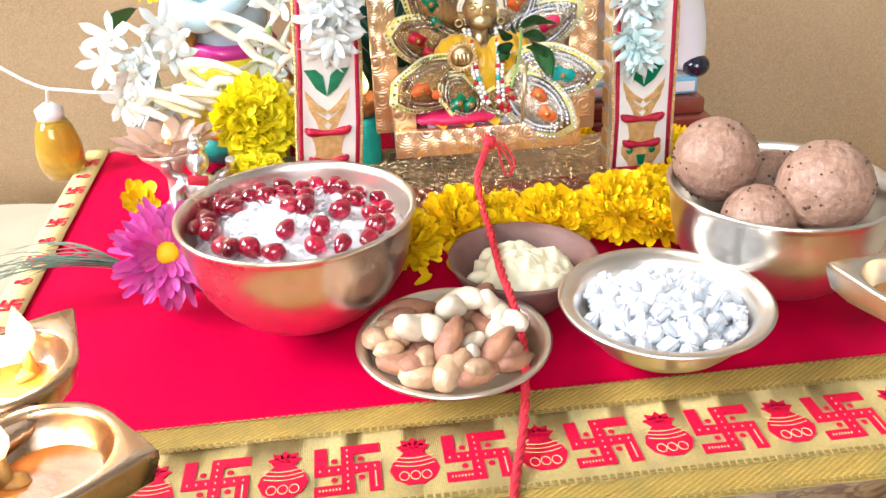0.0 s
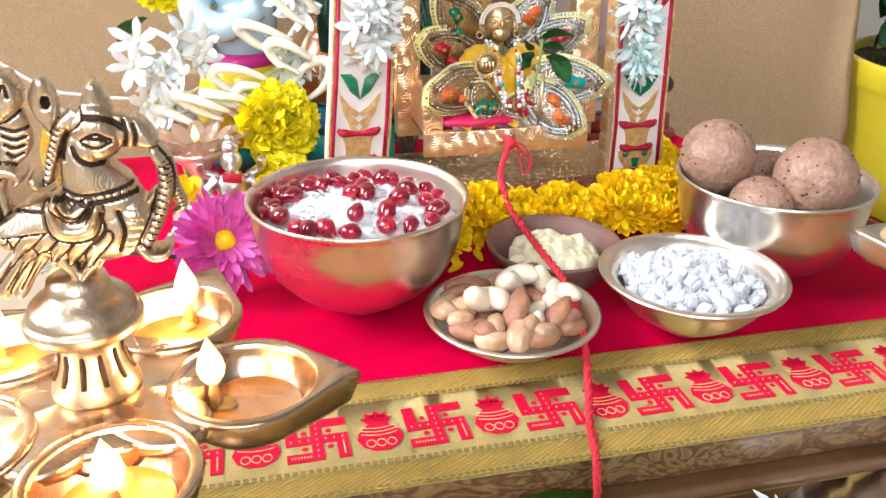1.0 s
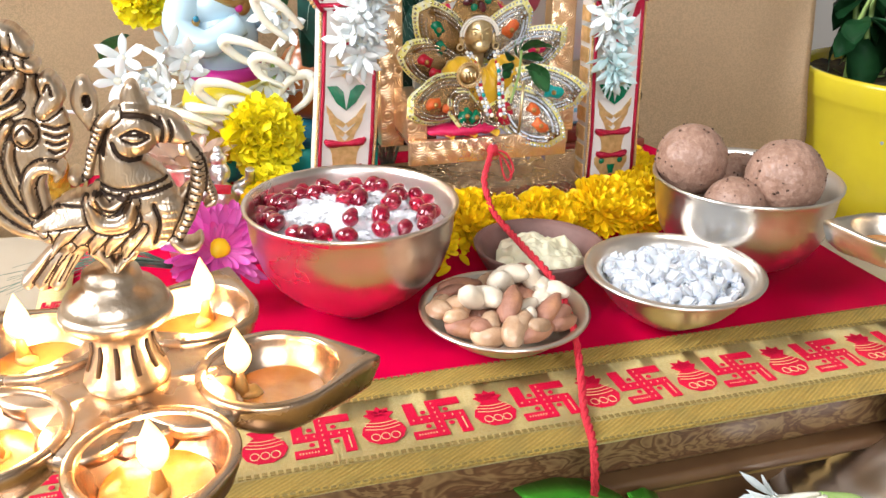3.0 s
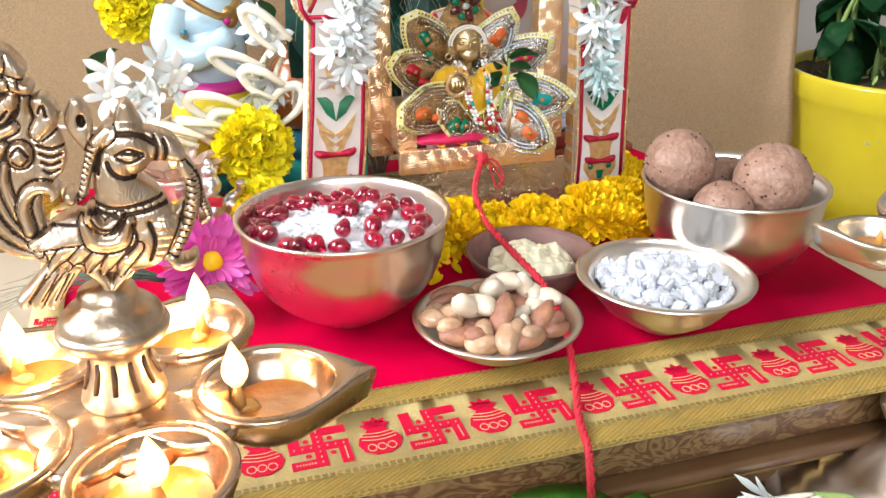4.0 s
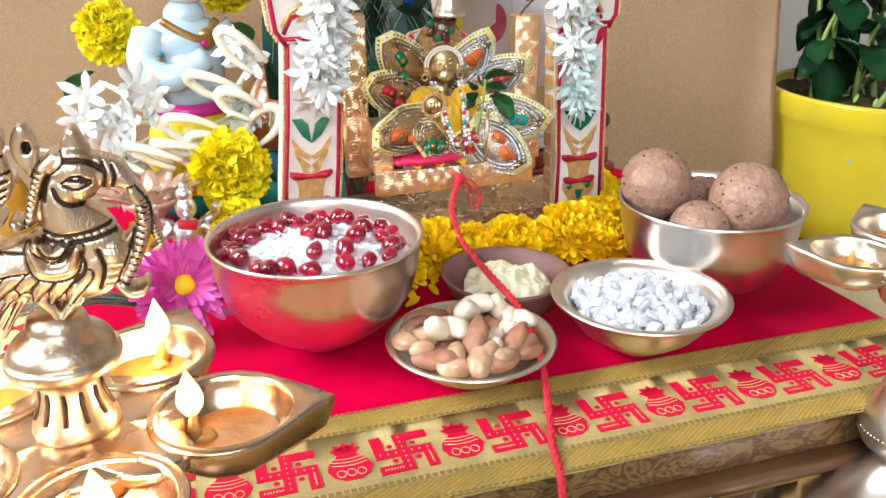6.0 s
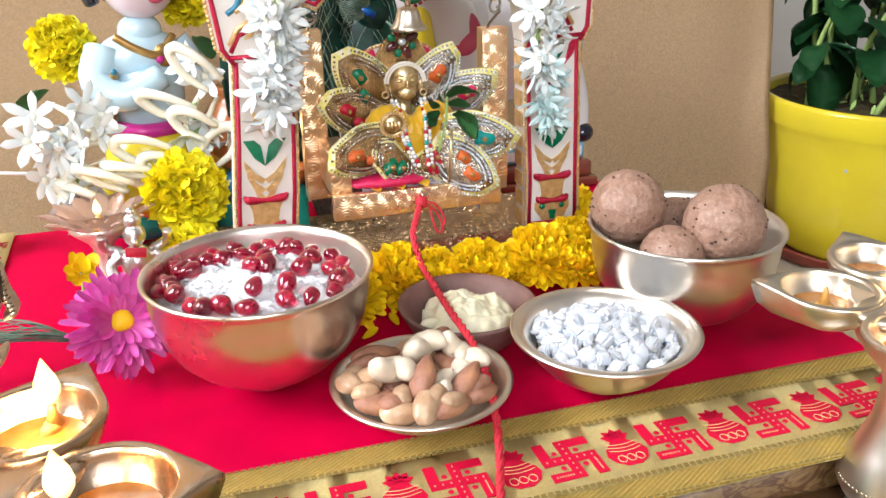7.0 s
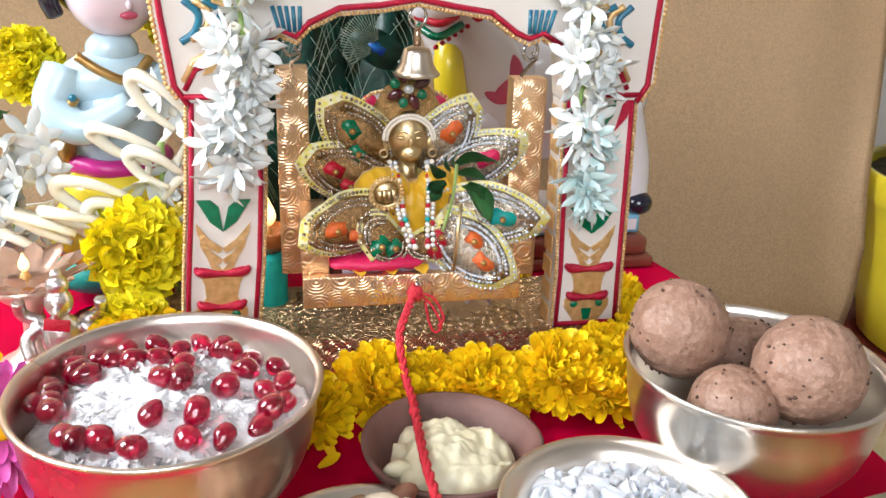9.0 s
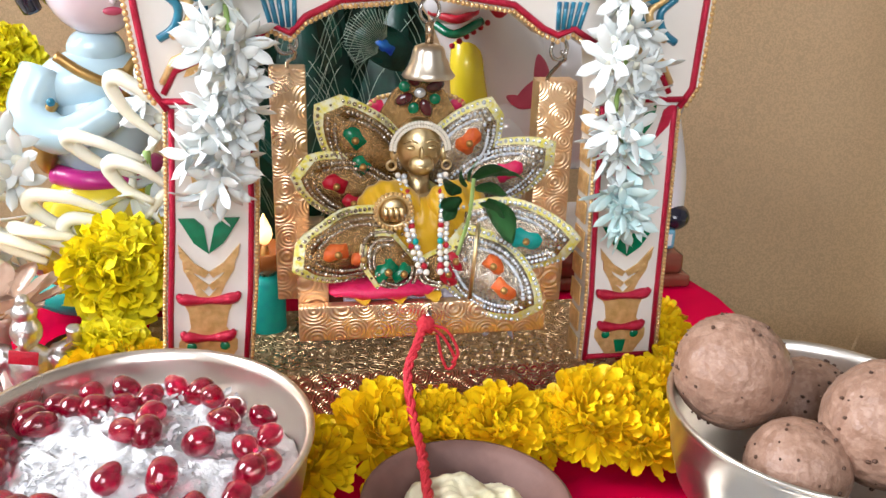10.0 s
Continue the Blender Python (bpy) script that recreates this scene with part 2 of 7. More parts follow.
M_lip = surf("rose_glaze", (0.6, 0.1, 0.18), (0.5, 0.06, 0.12), 60, 0.3, coat=0.3)
M_terra = surf("terracotta_glaze", (0.36, 0.12, 0.03), (0.28, 0.08, 0.02), 40, 0.25, coat=0.4)
M_clay = surf("dark_clay", (0.2, 0.105, 0.085), (0.155, 0.08, 0.065), 60, 0.6, bump=0.25, bscale=240, dark=(0.12, 0.06, 0.05), dscale=30)
M_butter = surf("white_butter", (0.78, 0.74, 0.54), (0.72, 0.67, 0.45), 90, 0.4, sss=0.3, bump=0.4, bscale=240)
M_rice = surf("wet_rice_flakes", (0.77, 0.78, 0.79), (0.68, 0.69, 0.71), 300, 0.4, sss=0.2, bump=0.8, bscale=400, islands=0.08)
M_aril = surf("pomegranate_aril", (0.70, 0.008, 0.065), (0.34, 0.003, 0.03), 200, 0.06, trans=0.75, sss=0.15, coat=1.0, spread=0.3)
M_sugar = surf("rock_sugar", (0.78, 0.81, 0.85), (0.74, 0.78, 0.83), 200, 0.5, trans=0.3, ior=1.25, sss=1.0, spec=0.25, spread=0.03)
M_almond = surf("almond_skin", (0.36, 0.17, 0.11), (0.24, 0.105, 0.062), 160, 0.55, bump=0.8, bscale=330, spread=0.2, dark=(0.42, 0.2, 0.1), dscale=70)
M_cashew = surf("cashew", (0.72, 0.64, 0.51), (0.60, 0.50, 0.37), 110, 0.45, bump=0.3, bscale=260, sss=0.2, spread=0.08)
M_raisin = surf("golden_raisin", (0.56, 0.38, 0.24), (0.42, 0.24, 0.13), 150, 0.3, bump=0.9, bscale=240, sss=0.3, coat=0.2, spread=0.25)
M_laddoo = surf("millet_laddoo", (0.34, 0.205, 0.145), (0.25, 0.14, 0.095), 190, 0.4, bump=1.0, bscale=330, dark=(0.38, 0.24, 0.175), dscale=420, detail=8)
M_speck = surf("dark_speck", (0.06, 0.03, 0.02), (0.1, 0.05, 0.03), 300, 0.6)
M_string = surf("red_thread_string", (0.55, 0.01, 0.03), (0.7, 0.04, 0.06), 900, 0.6, bump=0.7, bscale=1500)
M_mari = surf("yellow_petals", (0.95, 0.60, 0.002), (0.95, 0.68, 0.004), 60, 0.5, sss=0.35, islands=0.14)
M_lemon = surf("lemon_petals", (0.95, 0.78, 0.003), (0.92, 0.82, 0.02), 60, 0.5, sss=0.35, islands=0.14)
M_petal = surf("white_petals", (0.72, 0.77, 0.76), (0.76, 0.80, 0.80), 40, 0.4, sss=0.2, islands=0.05)
M_bud = surf("cream_buds", (0.76, 0.74, 0.58), (0.80, 0.80, 0.70), 60, 0.4, sss=0.2, islands=0.06)
M_pink = surf("magenta_petals", (0.60, 0.05, 0.34), (0.68, 0.12, 0.44), 70, 0.5, sss=0.15, islands=0.2)
M_leaf = surf("green_leaf", (0.035, 0.16, 0.05), (0.05, 0.2, 0.06), 60, 0.4, bump=0.3, bscale=150, spread=0.2)
M_dleaf = surf("dark_leaf", (0.015, 0.075, 0.025), (0.02, 0.1, 0.03), 40, 0.35, spread=0.2)
M_betel = surf("betel_leaf", (0.04, 0.32, 0.02), (0.07, 0.42, 0.03), 50, 0.3, bump=0.3, bscale=90)
M_stem = surf("pale_green_stem", (0.24, 0.38, 0.09), (0.3, 0.42, 0.14), 60, 0.5)
M_soil = surf("dark_soil", (0.03, 0.022, 0.012), (0.09, 0.07, 0.02), 120, 0.9, bump=1.0, bscale=160)
M_pot = surf("yellow_plastic", (0.66, 0.54, 0.025), (0.60, 0.48, 0.025), 20, 0.22, bump=0.05, bscale=40, coat=0.3)
M_saucer = surf("brick_red_plastic", (0.2, 0.035, 0.02), (0.16, 0.025, 0.015), 30, 0.4)
M_ghee = surf("melted_ghee", (0.62, 0.25, 0.04), (0.5, 0.17, 0.02), 120, 0.12, trans=0.3, coat=0.4, bump=0.3, bscale=260)
M_cotton = surf("ghee_soaked_cotton", (0.6, 0.36, 0.12), (0.5, 0.26, 0.06), 120, 0.4, sss=0.2, bump=0.6)
M_flame = surf("flame", (1, 0.8, 0.4), rough=1.0, emit=(1.0, 0.72, 0.34), power=2.6)
flame_ramp = M_flame.node_tree.nodes.new("ShaderNodeValToRGB")
for _ in range(2):
    flame_ramp.color_ramp.elements.new(0.5)
for e, (p, c) in zip(flame_ramp.color_ramp.elements, ((0.0, (0.5, 0.2, 0.1)), (0.16, (1.0, 0.62, 0.22)), (0.45, (1.0, 0.8, 0.42)), (1.0, (1.0, 0.42, 0.08)))):
    e.position, e.color = p, (*c, 1)
up_flame = node(M_flame, "ShaderNodeSeparateXYZ")
M_flame.node_tree.links.new(object_co(M_flame), up_flame.inputs[0])
M_flame.node_tree.links.new(calc(M_flame, "MULTIPLY", up_flame.outputs[2], 46.0), flame_ramp.inputs[0])
M_flame.node_tree.links.new(flame_ramp.outputs[0], M_flame.node_tree.nodes["Principled BSDF"].inputs["Emission Color"])
M_feather = surf("dark_feather", (0.004, 0.02, 0.015), (0.0, 0.05, 0.035), 90, 0.4, bump=0.3, bscale=300)
M_barb = surf("pale_barbs", (0.3, 0.36, 0.3), (0.12, 0.22, 0.16), 200, 0.5)
M_eyeblue = surf("feather_blue", (0.005, 0.02, 0.35), (0.0, 0.12, 0.4), 120, 0.3)
M_glass = surf("yellow_glass", (0.85, 0.6, 0.08), (0.8, 0.5, 0.05), 20, 0.08, trans=0.7, coat=0.4)
M_plastic = surf("white_plastic", (0.78, 0.78, 0.8), (0.7, 0.7, 0.74), 60, 0.35)
M_incense = surf("grey_green_grass", (0.10, 0.17, 0.12), (0.16, 0.24, 0.18), 200, 0.6)


# ---------------------------------------------------------------- mesh tools
def lathe(bm, prof, seg=48, m=Matrix(), wobble=0.0):
    rings = []
    for k, (r, z) in enumerate(prof):
        if r < 1e-6:
            rings.append([bm.verts.new(m @ Vector((0, 0, z)))])
        else:
            rings.append([bm.verts.new(m @ Vector((r * (1 + wobble * math.sin(3 * a + k * 0.3)) * math.cos(a), r * math.sin(a), z)))
                          for a in (2 * math.pi * i / seg for i in range(seg))])
    for p, q in zip(rings, rings[1:]):
        for i in range(seg):
            j = (i + 1) % seg
            quad = [p[i % len(p)], p[j % len(p)], q[j % len(q)], q[i % len(q)]]
            quad = list(dict.fromkeys(quad))
            if len(quad) > 2:
                bm.faces.new(quad)
    return bm


def tube(bm, pts, rads, seg=8, m=Matrix(), flat=1.0, caps=True):
    pts = [Vector(p) for p in pts]
    if isinstance(rads, (int, float)):
        rads = [rads] * len(pts)
    up, rings = Vector((0.13, 0.31, 0.94)), []
    for i, p in enumerate(pts):
        d = (pts[min(i + 1, len(pts) - 1)] - pts[max(i - 1, 0)]).normalized()
        side = d.cross(up)
        if side.length < 1e-4:
            side = d.cross(Vector((1, 0, 0)))
        side.normalize()
        up = side.cross(d).normalized()
        rings.append([bm.verts.new(m @ (p + rads[i] * (math.cos(a) * side + flat * math.sin(a) * up)))
                      for a in (2 * math.pi * k / seg for k in range(seg))])
    for p, q in zip(rings, rings[1:]):
        for k in range(seg):
            bm.faces.new((p[k], p[(k + 1) % seg], q[(k + 1) % seg], q[k]))
    if caps:
        bm.faces.new(rings[0][::-1])
        bm.faces.new(rings[-1])
    return bm


def smooth_path(pts, n=6):
    """Catmull-Rom points through pts."""
    p = [Vector(v) for v in pts]
    p = [2 * p[0] - p[1]] + p + [2 * p[-1] - p[-2]]
    out = []
    for a, b, c, d in zip(p, p[1:], p[2:], p[3:]):
        for i in range(n):
            t = i / n
            out.append(0.5 * (2 * b + (c - a) * t + (2 * a - 5 * b + 4 * c - d) * t * t + (3 * b - a - 3 * c + d) * t ** 3))
    return out + [p[-2]]


def ball(bm, c, r, m=Matrix(), u=16, v=10, lump=0.0):
    r = (r, r, r) if isinstance(r, (int, float)) else r
    t = m @ Matrix.Translation(c) @ Matrix.Diagonal((*r, 1))
    top, low = bm.verts.new(t @ Vector((0, 0, 1))), bm.verts.new(t @ Vector((0, 0, -1)))
    rings = [[bm.verts.new(t @ Vector((math.sin(p) * math.cos(q), math.sin(p) * math.sin(q), math.cos(p)))) for q in (2 * math.pi * i / u for i in range(u))] for p in (math.pi * k / v for k in range(1, v))]
    for i in range(u):
        j = (i + 1) % u
        bm.faces.new((top, rings[0][i], rings[0][j]))
        bm.faces.new((low, rings[-1][j], rings[-1][i]))
        for p, q in zip(rings, rings[1:]):
            bm.faces.new((p[i], q[i], q[j], p[j]))
    verts = [top, low] + [w for ring in rings for w in ring]
    if lump:
        ctr = m @ Vector(c)
        for w in verts:
            w.co += (w.co - ctr) * lump * noise.noise(w.co * 130)
    return verts


def box(bm, size, c=(0, 0, 0), m=Matrix(), bevel=0.0):
    got = bmesh.ops.create_cube(bm, size=1.0, matrix=m @ Matrix.Translation(c) @ Matrix.Diagonal((*size, 1)))
    if bevel:
        edges = list({e for w in got["verts"] for e in w.link_edges})
        bmesh.ops.bevel(bm, geom=edges, offset=bevel, segments=2, affect="EDGES", profile=0.6)
    return bm


def prism(bm, outline, depth, m=Matrix()):
    """A flat shape (x, z) given depth along y, its front at y = 0."""
    f = [bm.verts.new(m @ Vector((x, 0, z))) for x, z in outline]
    b = [bm.verts.new(m @ Vector((x, depth, z))) for x, z in outline]
    n = len(outline)
    bm.faces.new(f)
    bm.faces.new(b[::-1])
    for i in range(n):
        bm.faces.new((f[i], b[i], b[(i + 1) % n], f[(i + 1) % n]))
    return bm


def petal(bm, m, length, width, curl=0.0, cup=0.2, rows=4, ruffle=0.0, tip=0.35, base=0.35):
    """A thin curved petal along +x from the origin of m, bending up by curl (radians) over its length."""
    grid, x, z, ang, step = [], 0.0, 0.0, 0.0, length / rows
    for i in range(rows + 1):
        t = i / rows
        w = width * 0.5 * (base + (1 - base) * math.sin(min(t / 0.62, 1) * math.pi / 2)) * (1 if t < 0.62 else tip + (1 - tip) * math.cos((t - 0.62) / 0.38 * math.pi / 2))
        line = []
        for s in (-1, 0, 1):
            j = ruffle * random.uniform(-1, 1) * length * t
            line.append(bm.verts.new(m @ Vector((x - abs(s) * length * 0.06 * t + j * 0.4, s * w, z + cup * w * abs(s) + j))))
        grid.append(line)
        ang += curl / rows
        x, z = x + step * math.cos(ang), z + step * math.sin(ang)
    for p, q in zip(grid, grid[1:]):
        for k in (0, 1):
            bm.faces.new((p[k], p[k + 1], q[k + 1], q[k]))
    return bm


def part(name, bm, material, parent=None, label="", smooth=True, m=None):
    """Links a bmesh as one mesh object under a thing or a part."""
    if smooth is not None:
        for f in bm.faces:
            f.smooth = smooth
    bmesh.ops.recalc_face_normals(bm, faces=bm.faces)
    me = bpy.data.meshes.new(name)
    bm.to_mesh(me)
    bm.free()
    for mt in material if isinstance(material, (list, tuple)) else [material]:
        me.materials.append(mt)
    return piece(name, me, parent, label, m)


def piece(name, me, parent=None, label="", m=None):
    ob = new(name, me)
    ob.parent = parent
    if m is not None:
        ob.matrix_basis = m
    if label:
        ob["label"] = label
    return ob


def thing(name, m, label, category, group="", kind=""):
    ob = new(name)
    ob.empty_display_size = 0.01
    ob.matrix_basis = m
    return tagged(ob, label, category, group, kind)


def solid(name, bm, material, label, category, group="", kind="", m=None, smooth=True):
    return tagged(part(name, bm, material, None, "", smooth, m), label, category, group, kind)


def set_material(bm, start, index):
    bm.faces.ensure_lookup_table()
    for f in bm.faces[start:]:
        f.material_index = index


def B():
    return bmesh.new()


# ---------------------------------------------------------------- setting
FLOOR = -0.13
box(bm := B(), (3.6, 3.2, 0.04), (0.1, -0.35, FLOOR - 0.02))
solid("floor", bm, M_floor, "polished beige marble floor under the altar", "floor", kind="structure", smooth=False)
box(bm := B(), (3.6, 3.2, 0.04), (0.1, -0.35, 2.42))
solid("ceiling", bm, M_room, "plain cream plaster ceiling", "ceiling", kind="structure", smooth=False)


def wall_with_opening(name, m, width, height, opening, label):
    """A wall in the xz plane, 0.1 m thick along y, with a window opening (x0, z0, x1, z1) through it, or none."""
    bm = B()
    h, w = height, width / 2
    if opening:
        x0, z0, x1, z1 = opening
        for ax, az, bx, bz in ((-w, 0, x0, h), (x1, 0, w, h), (x0, 0, x1, z0), (x0, z1, x1, h)):
            box(bm, (bx - ax, 0.1, bz - az), ((ax + bx) / 2, 0.05, (az + bz) / 2))
    else:
        box(bm, (width, 0.1, h), (0, 0.05, h / 2))
    solid(name, bm, M_plaster if name == "wall_north" else M_room, label, "wall", kind="structure", m=m, smooth=False)


wall_with_opening("wall_north", pose(0.1, 1.15, FLOOR), 3.6, 2.55, None, "plain grey plaster wall behind the plant")
wall_with_opening("wall_south", pose(0.1, -1.95, FLOOR, 0, 0, 180), 3.6, 2.55, (-0.2, 0.8, 1.4, 2.2), "cream plaster wall with a window opening")
wall_with_opening("wall_west", pose(-1.7, -0.4, FLOOR, 0, 0, 90), 3.0, 2.55, (-0.1, 0.8, 1.1, 2.1), "cream plaster wall with a window opening")
wall_with_opening("wall_east", pose(1.9, -0.4, FLOOR, 0, 0, -90), 3.0, 2.55, None, "plain cream plaster wall")

# The gold paper that stands behind the altar, slightly bowed, with an uneven free edge.
bm = B()
line = smooth_path([(-1.15, 1.02, 0), (-0.7, 0.93, 0), (-0.3, 0.86, 0), (0.1, 0.80, 0), (0.36, 0.745, 0), (0.46, 0.715, 0), (0.505, 0.70, 0)], 8)
cols = []
for i, p in enumerate(line):
    col = []
    for k in range(15):
        z = FLOOR + 0.72 * k / 14
        ease = (i / (len(line) - 1)) ** 6
        col.append(bm.verts.new((p.x + ease * (0.004 * math.sin(k * 1.9) - 0.02 * (k / 14 - 0.3) + 0.003 * math.sin(k * 4.1)), p.y - 0.012 * ease * math.sin(k * 0.9) + 0.0018 * math.sin(i * 0.45 + k * 0.2), z)))
    cols.append(col)
for p, q in zip(cols, cols[1:]):
    for k in range(14):
        bm.faces.new((p[k], q[k], q[k + 1], p[k + 1]))
bmesh.ops.solidify(bm, geom=bm.faces[:], thickness=0.002)
solid("backdrop", bm, M_paper, "embossed gold paper backdrop standing on the floor", "backdrop", kind="structure")

# The low board in front, on which the lamps stand.
LEDGE = -0.062
stand = thing("low_platform", pose(0.04, 0.06, FLOOR), "low gilt-edged wooden platform on the floor", "platform")
box(bm := B(), (0.98, 0.33, LEDGE - FLOOR - 0.012), (0, 0, (LEDGE - FLOOR - 0.012) / 2), bevel=0.003)
part("body", bm, M_wood, stand)
box(bm := B(), (1.0, 0.336, 0.012), (0, 0, LEDGE - FLOOR - 0.006), bevel=0.003)
part("top", bm, M_goldwood, stand, "gilded brown wooden top")

# The stool under the red cloth.
stool = thing("wooden_stool", pose(0.04, 0.45, FLOOR), "low wooden altar stool with swirled brown veneer", "stool")
box(bm := B(), (0.475, 0.41, 0.028), (0, -0.005, -FLOOR - 0.0165), bevel=0.003)
part("top_slab", bm, M_veneer, stool, "marbled brown veneer slab")
box(bm := B(), (0.488, 0.424, 0.008), (0, -0.006, -FLOOR - 0.035), bevel=0.003)
part("moulding", bm, M_wood, stool)
box(bm := B(), (0.478, 0.412, 0.006), (0, -0.006, -FLOOR - 0.043), bevel=0.002)
part("gilt_line", bm, M_goldwood, stool, "gilt moulding line")
box(bm := B(), (0.465, 0.40, -FLOOR - 0.0465), (0, -0.004, (-FLOOR - 0.0465) / 2), bevel=0.003)
part("base", bm, M_wood, stool)

# ---------------------------------------------------------------- the cloth and its border
cloth = thing("altar_cloth", pose(0, 0, 0), "red satin cloth with gold brocade border on the stool", "cloth")
X0, X1, Y0, Y1 = -0.197, 0.286, 0.228, 0.655
bm = B()
NX, NY = 60, 48
grid = []
for j in range(NY + 1):
    row = []
    for i in range(NX + 1):
        u, v = i / NX, j / NY
        y = Y0 + 0.012 + (Y1 - Y0 - 0.012) * v
        x = X0 - 0.016 * v + (X1 - X0 + 0.016 * v - 0.03 * max(v - 0.86, 0) / 0.14 * 0.5) * u
        z = -0.0012 + 0.0009 * noise.noise(Vector((x * 16, y * 16, 0))) * min(1, 6 * v)
        row.append(bm.verts.new((x, y, min(z, -0.0004))))
    grid.append(row)
for p, q in zip(grid, grid[1:]):
    for i in range(NX):
        bm.faces.new((p[i], p[i + 1], q[i + 1], q[i]))
bmesh.ops.solidify(bm, geom=bm.faces[:], thickness=0.0012)
part("satin", bm, M_satin, cloth)


def ribbon(name, x0, x1, y0, y1, z, thick, material, parent, nx=60, wave=0.0004):
    bm = B()
    top = [[bm.verts.new((x0 + (x1 - x0) * i / nx, y, z + wave * noise.noise(Vector((i * 0.5, y * 40, z * 900))) - (0.0012 if y == y0 and wave > 0.0003 else 0))) for i in range(nx + 1)] for y in (y0, y0 + 0.1 * (y1 - y0), (y0 + y1) / 2, y1)]
    for p, q in zip(top, top[1:]):
        for i in range(nx):
            bm.faces.new((p[i], p[i + 1], q[i + 1], q[i]))
    bmesh.ops.solidify(bm, geom=bm.faces[:], thickness=thick)
    return part(name, bm, material, parent)


border = ribbon("border", X0 - 0.001, X1, 0.2265, 0.2985, 0.0008, 0.0012, M_ground, cloth)
border["label"] = "pale gold brocade border"
ribbon("woven_stripe", X0 - 0.001, X1, 0.2262, 0.2395, 0.0016, 0.0007, M_band, cloth)
ribbon("woven_stripe", X0 - 0.001, X1, 0.2845, 0.2988, 0.0016, 0.0007, M_band, cloth)
for y in (0.2268, 0.2405, 0.2418, 0.2832, 0.2845, 0.2984):
    bm = B()
    n = 150
    for i in range(n):
        x = X0 + (X1 - X0) * (i + 0.5) / n
        box(bm, ((X1 - X0) / n * 0.66, 0.0008, 0.0005), (x, y, 0.0021))
    tagged(part("stitch_line", bm, M_thread, cloth, smooth=False), kind="stuff")

# One motif of each sort, shared by all its repeats.

def swastika_mesh():
    bm = B()
    w = 0.0062
    a = 0.0163
    cells = [((0, 0), (2 * a, w)), ((0, 0), (w, 2 * a)), ((a / 2 + w / 4, a - w / 2), (a - w / 2, w)), ((a - w / 2, -a / 2 - w / 4), (w, a - w / 2)),
             ((-a / 2 - w / 4, -a + w / 2), (a - w / 2, w)), ((-a + w / 2, a / 2 + w / 4), (w, a - w / 2))]
    for k, ((x, y), (sx, sy)) in enumerate(cells):
        box(bm, (sx, sy * 1.02, 0.0007 + 0.00001 * k), (x, y * 1.02, 0))
    for x, y in ((1, 1), (-1, 1), (1, -1), (-1, -1)):
        lathe(bm, ((0.0, 0.0004), (0.0014, 0.0004), (0.0017, 0.0)), 10, Matrix.Translation((x * 0.0066, y * 0.0066, 0)))
    for k in range(4):
        for s in range(7):
            a0 = k * math.pi / 2
            d = -0.0135 + s * 0.0045
            p = Matrix.Rotation(a0, 3, "Z") @ Vector((d, 0.0, 0)) if k < 2 else Matrix.Rotation(a0, 3, "Z") @ Vector((0.004 + s * 0.0016, 0.0135, 0))
            i0 = len(bm.faces)
            box(bm, (0.0007, 0.0012, 0.0002), (p.x, p.y, 0.00042))
            set_material(bm, i0, 1)
    me = bpy.data.meshes.new("swastika_motif")
    bm.to_mesh(me)
    bm.free()
    me.materials.append(M_motif)
    me.materials.append(M_ground)
    return me


def kalash_mesh():
    bm = B()
    pot = [(-0.0035, -0.0135), (0.0035, -0.0135), (0.0085, -0.010), (0.0108, -0.0045), (0.0095, 0.0), (0.006, 0.004), (0.0042, 0.0062), (0.0058, 0.0082), (-0.0058, 0.0082), (-0.0042, 0.0062), (-0.006, 0.004), (-0.0095, 0.0), (-0.0108, -0.0045), (-0.0085, -0.010)]
    flat = Matrix.Rotation(radians(-90), 4, "X")
    prism(bm, pot, 0.0006, Matrix.Translation((0, 0, 0.0003)) @ flat @ Matrix.Diagonal((1, 1, 1, 1)))
    for ang, ln in ((90, 0.0085), (50, 0.0085), (130, 0.0085), (15, 0.0078), (165, 0.0078)):
        a = radians(ang)
        tipp = (ln * math.cos(a), 0.0085 + ln * math.sin(a) * 0.9)
        n = (-math.sin(a) * 0.0024, math.cos(a) * 0.0024)
        mid = (tipp[0] * 0.5, 0.0085 + (tipp[1] - 0.0085) * 0.5)
        prism(bm, [(0, 0.0082), (mid[0] - n[0], mid[1] - n[1]), tipp, (mid[0] + n[0], mid[1] + n[1])], 0.0005, Matrix.Translation((0, 0, 0.0003)) @ flat)
    i0 = len(bm.faces)
    for k, y in enumerate((0.0038, 0.0012, -0.0014)):
        pts = [(-0.0085 + 0.0017 * i, y - 0.0016 * math.sin(i / 10 * math.pi), 0.0004) for i in range(11)]
        tube(bm, pts, 0.0002, 5)
    for x in (-0.0048, 0.0, 0.0048):
        pts = [(x + 0.0021 * math.cos(a), -0.0085 + 0.0026 * math.sin(a), 0.0004) for a in (2 * math.pi * i / 12 for i in range(13))]
        tube(bm, pts, 0.0002, 5)
    set_material(bm, i0, 1)
    me = bpy.data.meshes.new("water_pot_motif")
    bm.to_mesh(me)
    bm.free()
    me.materials.append(M_motif)
    me.materials.append(M_ground)
    return me


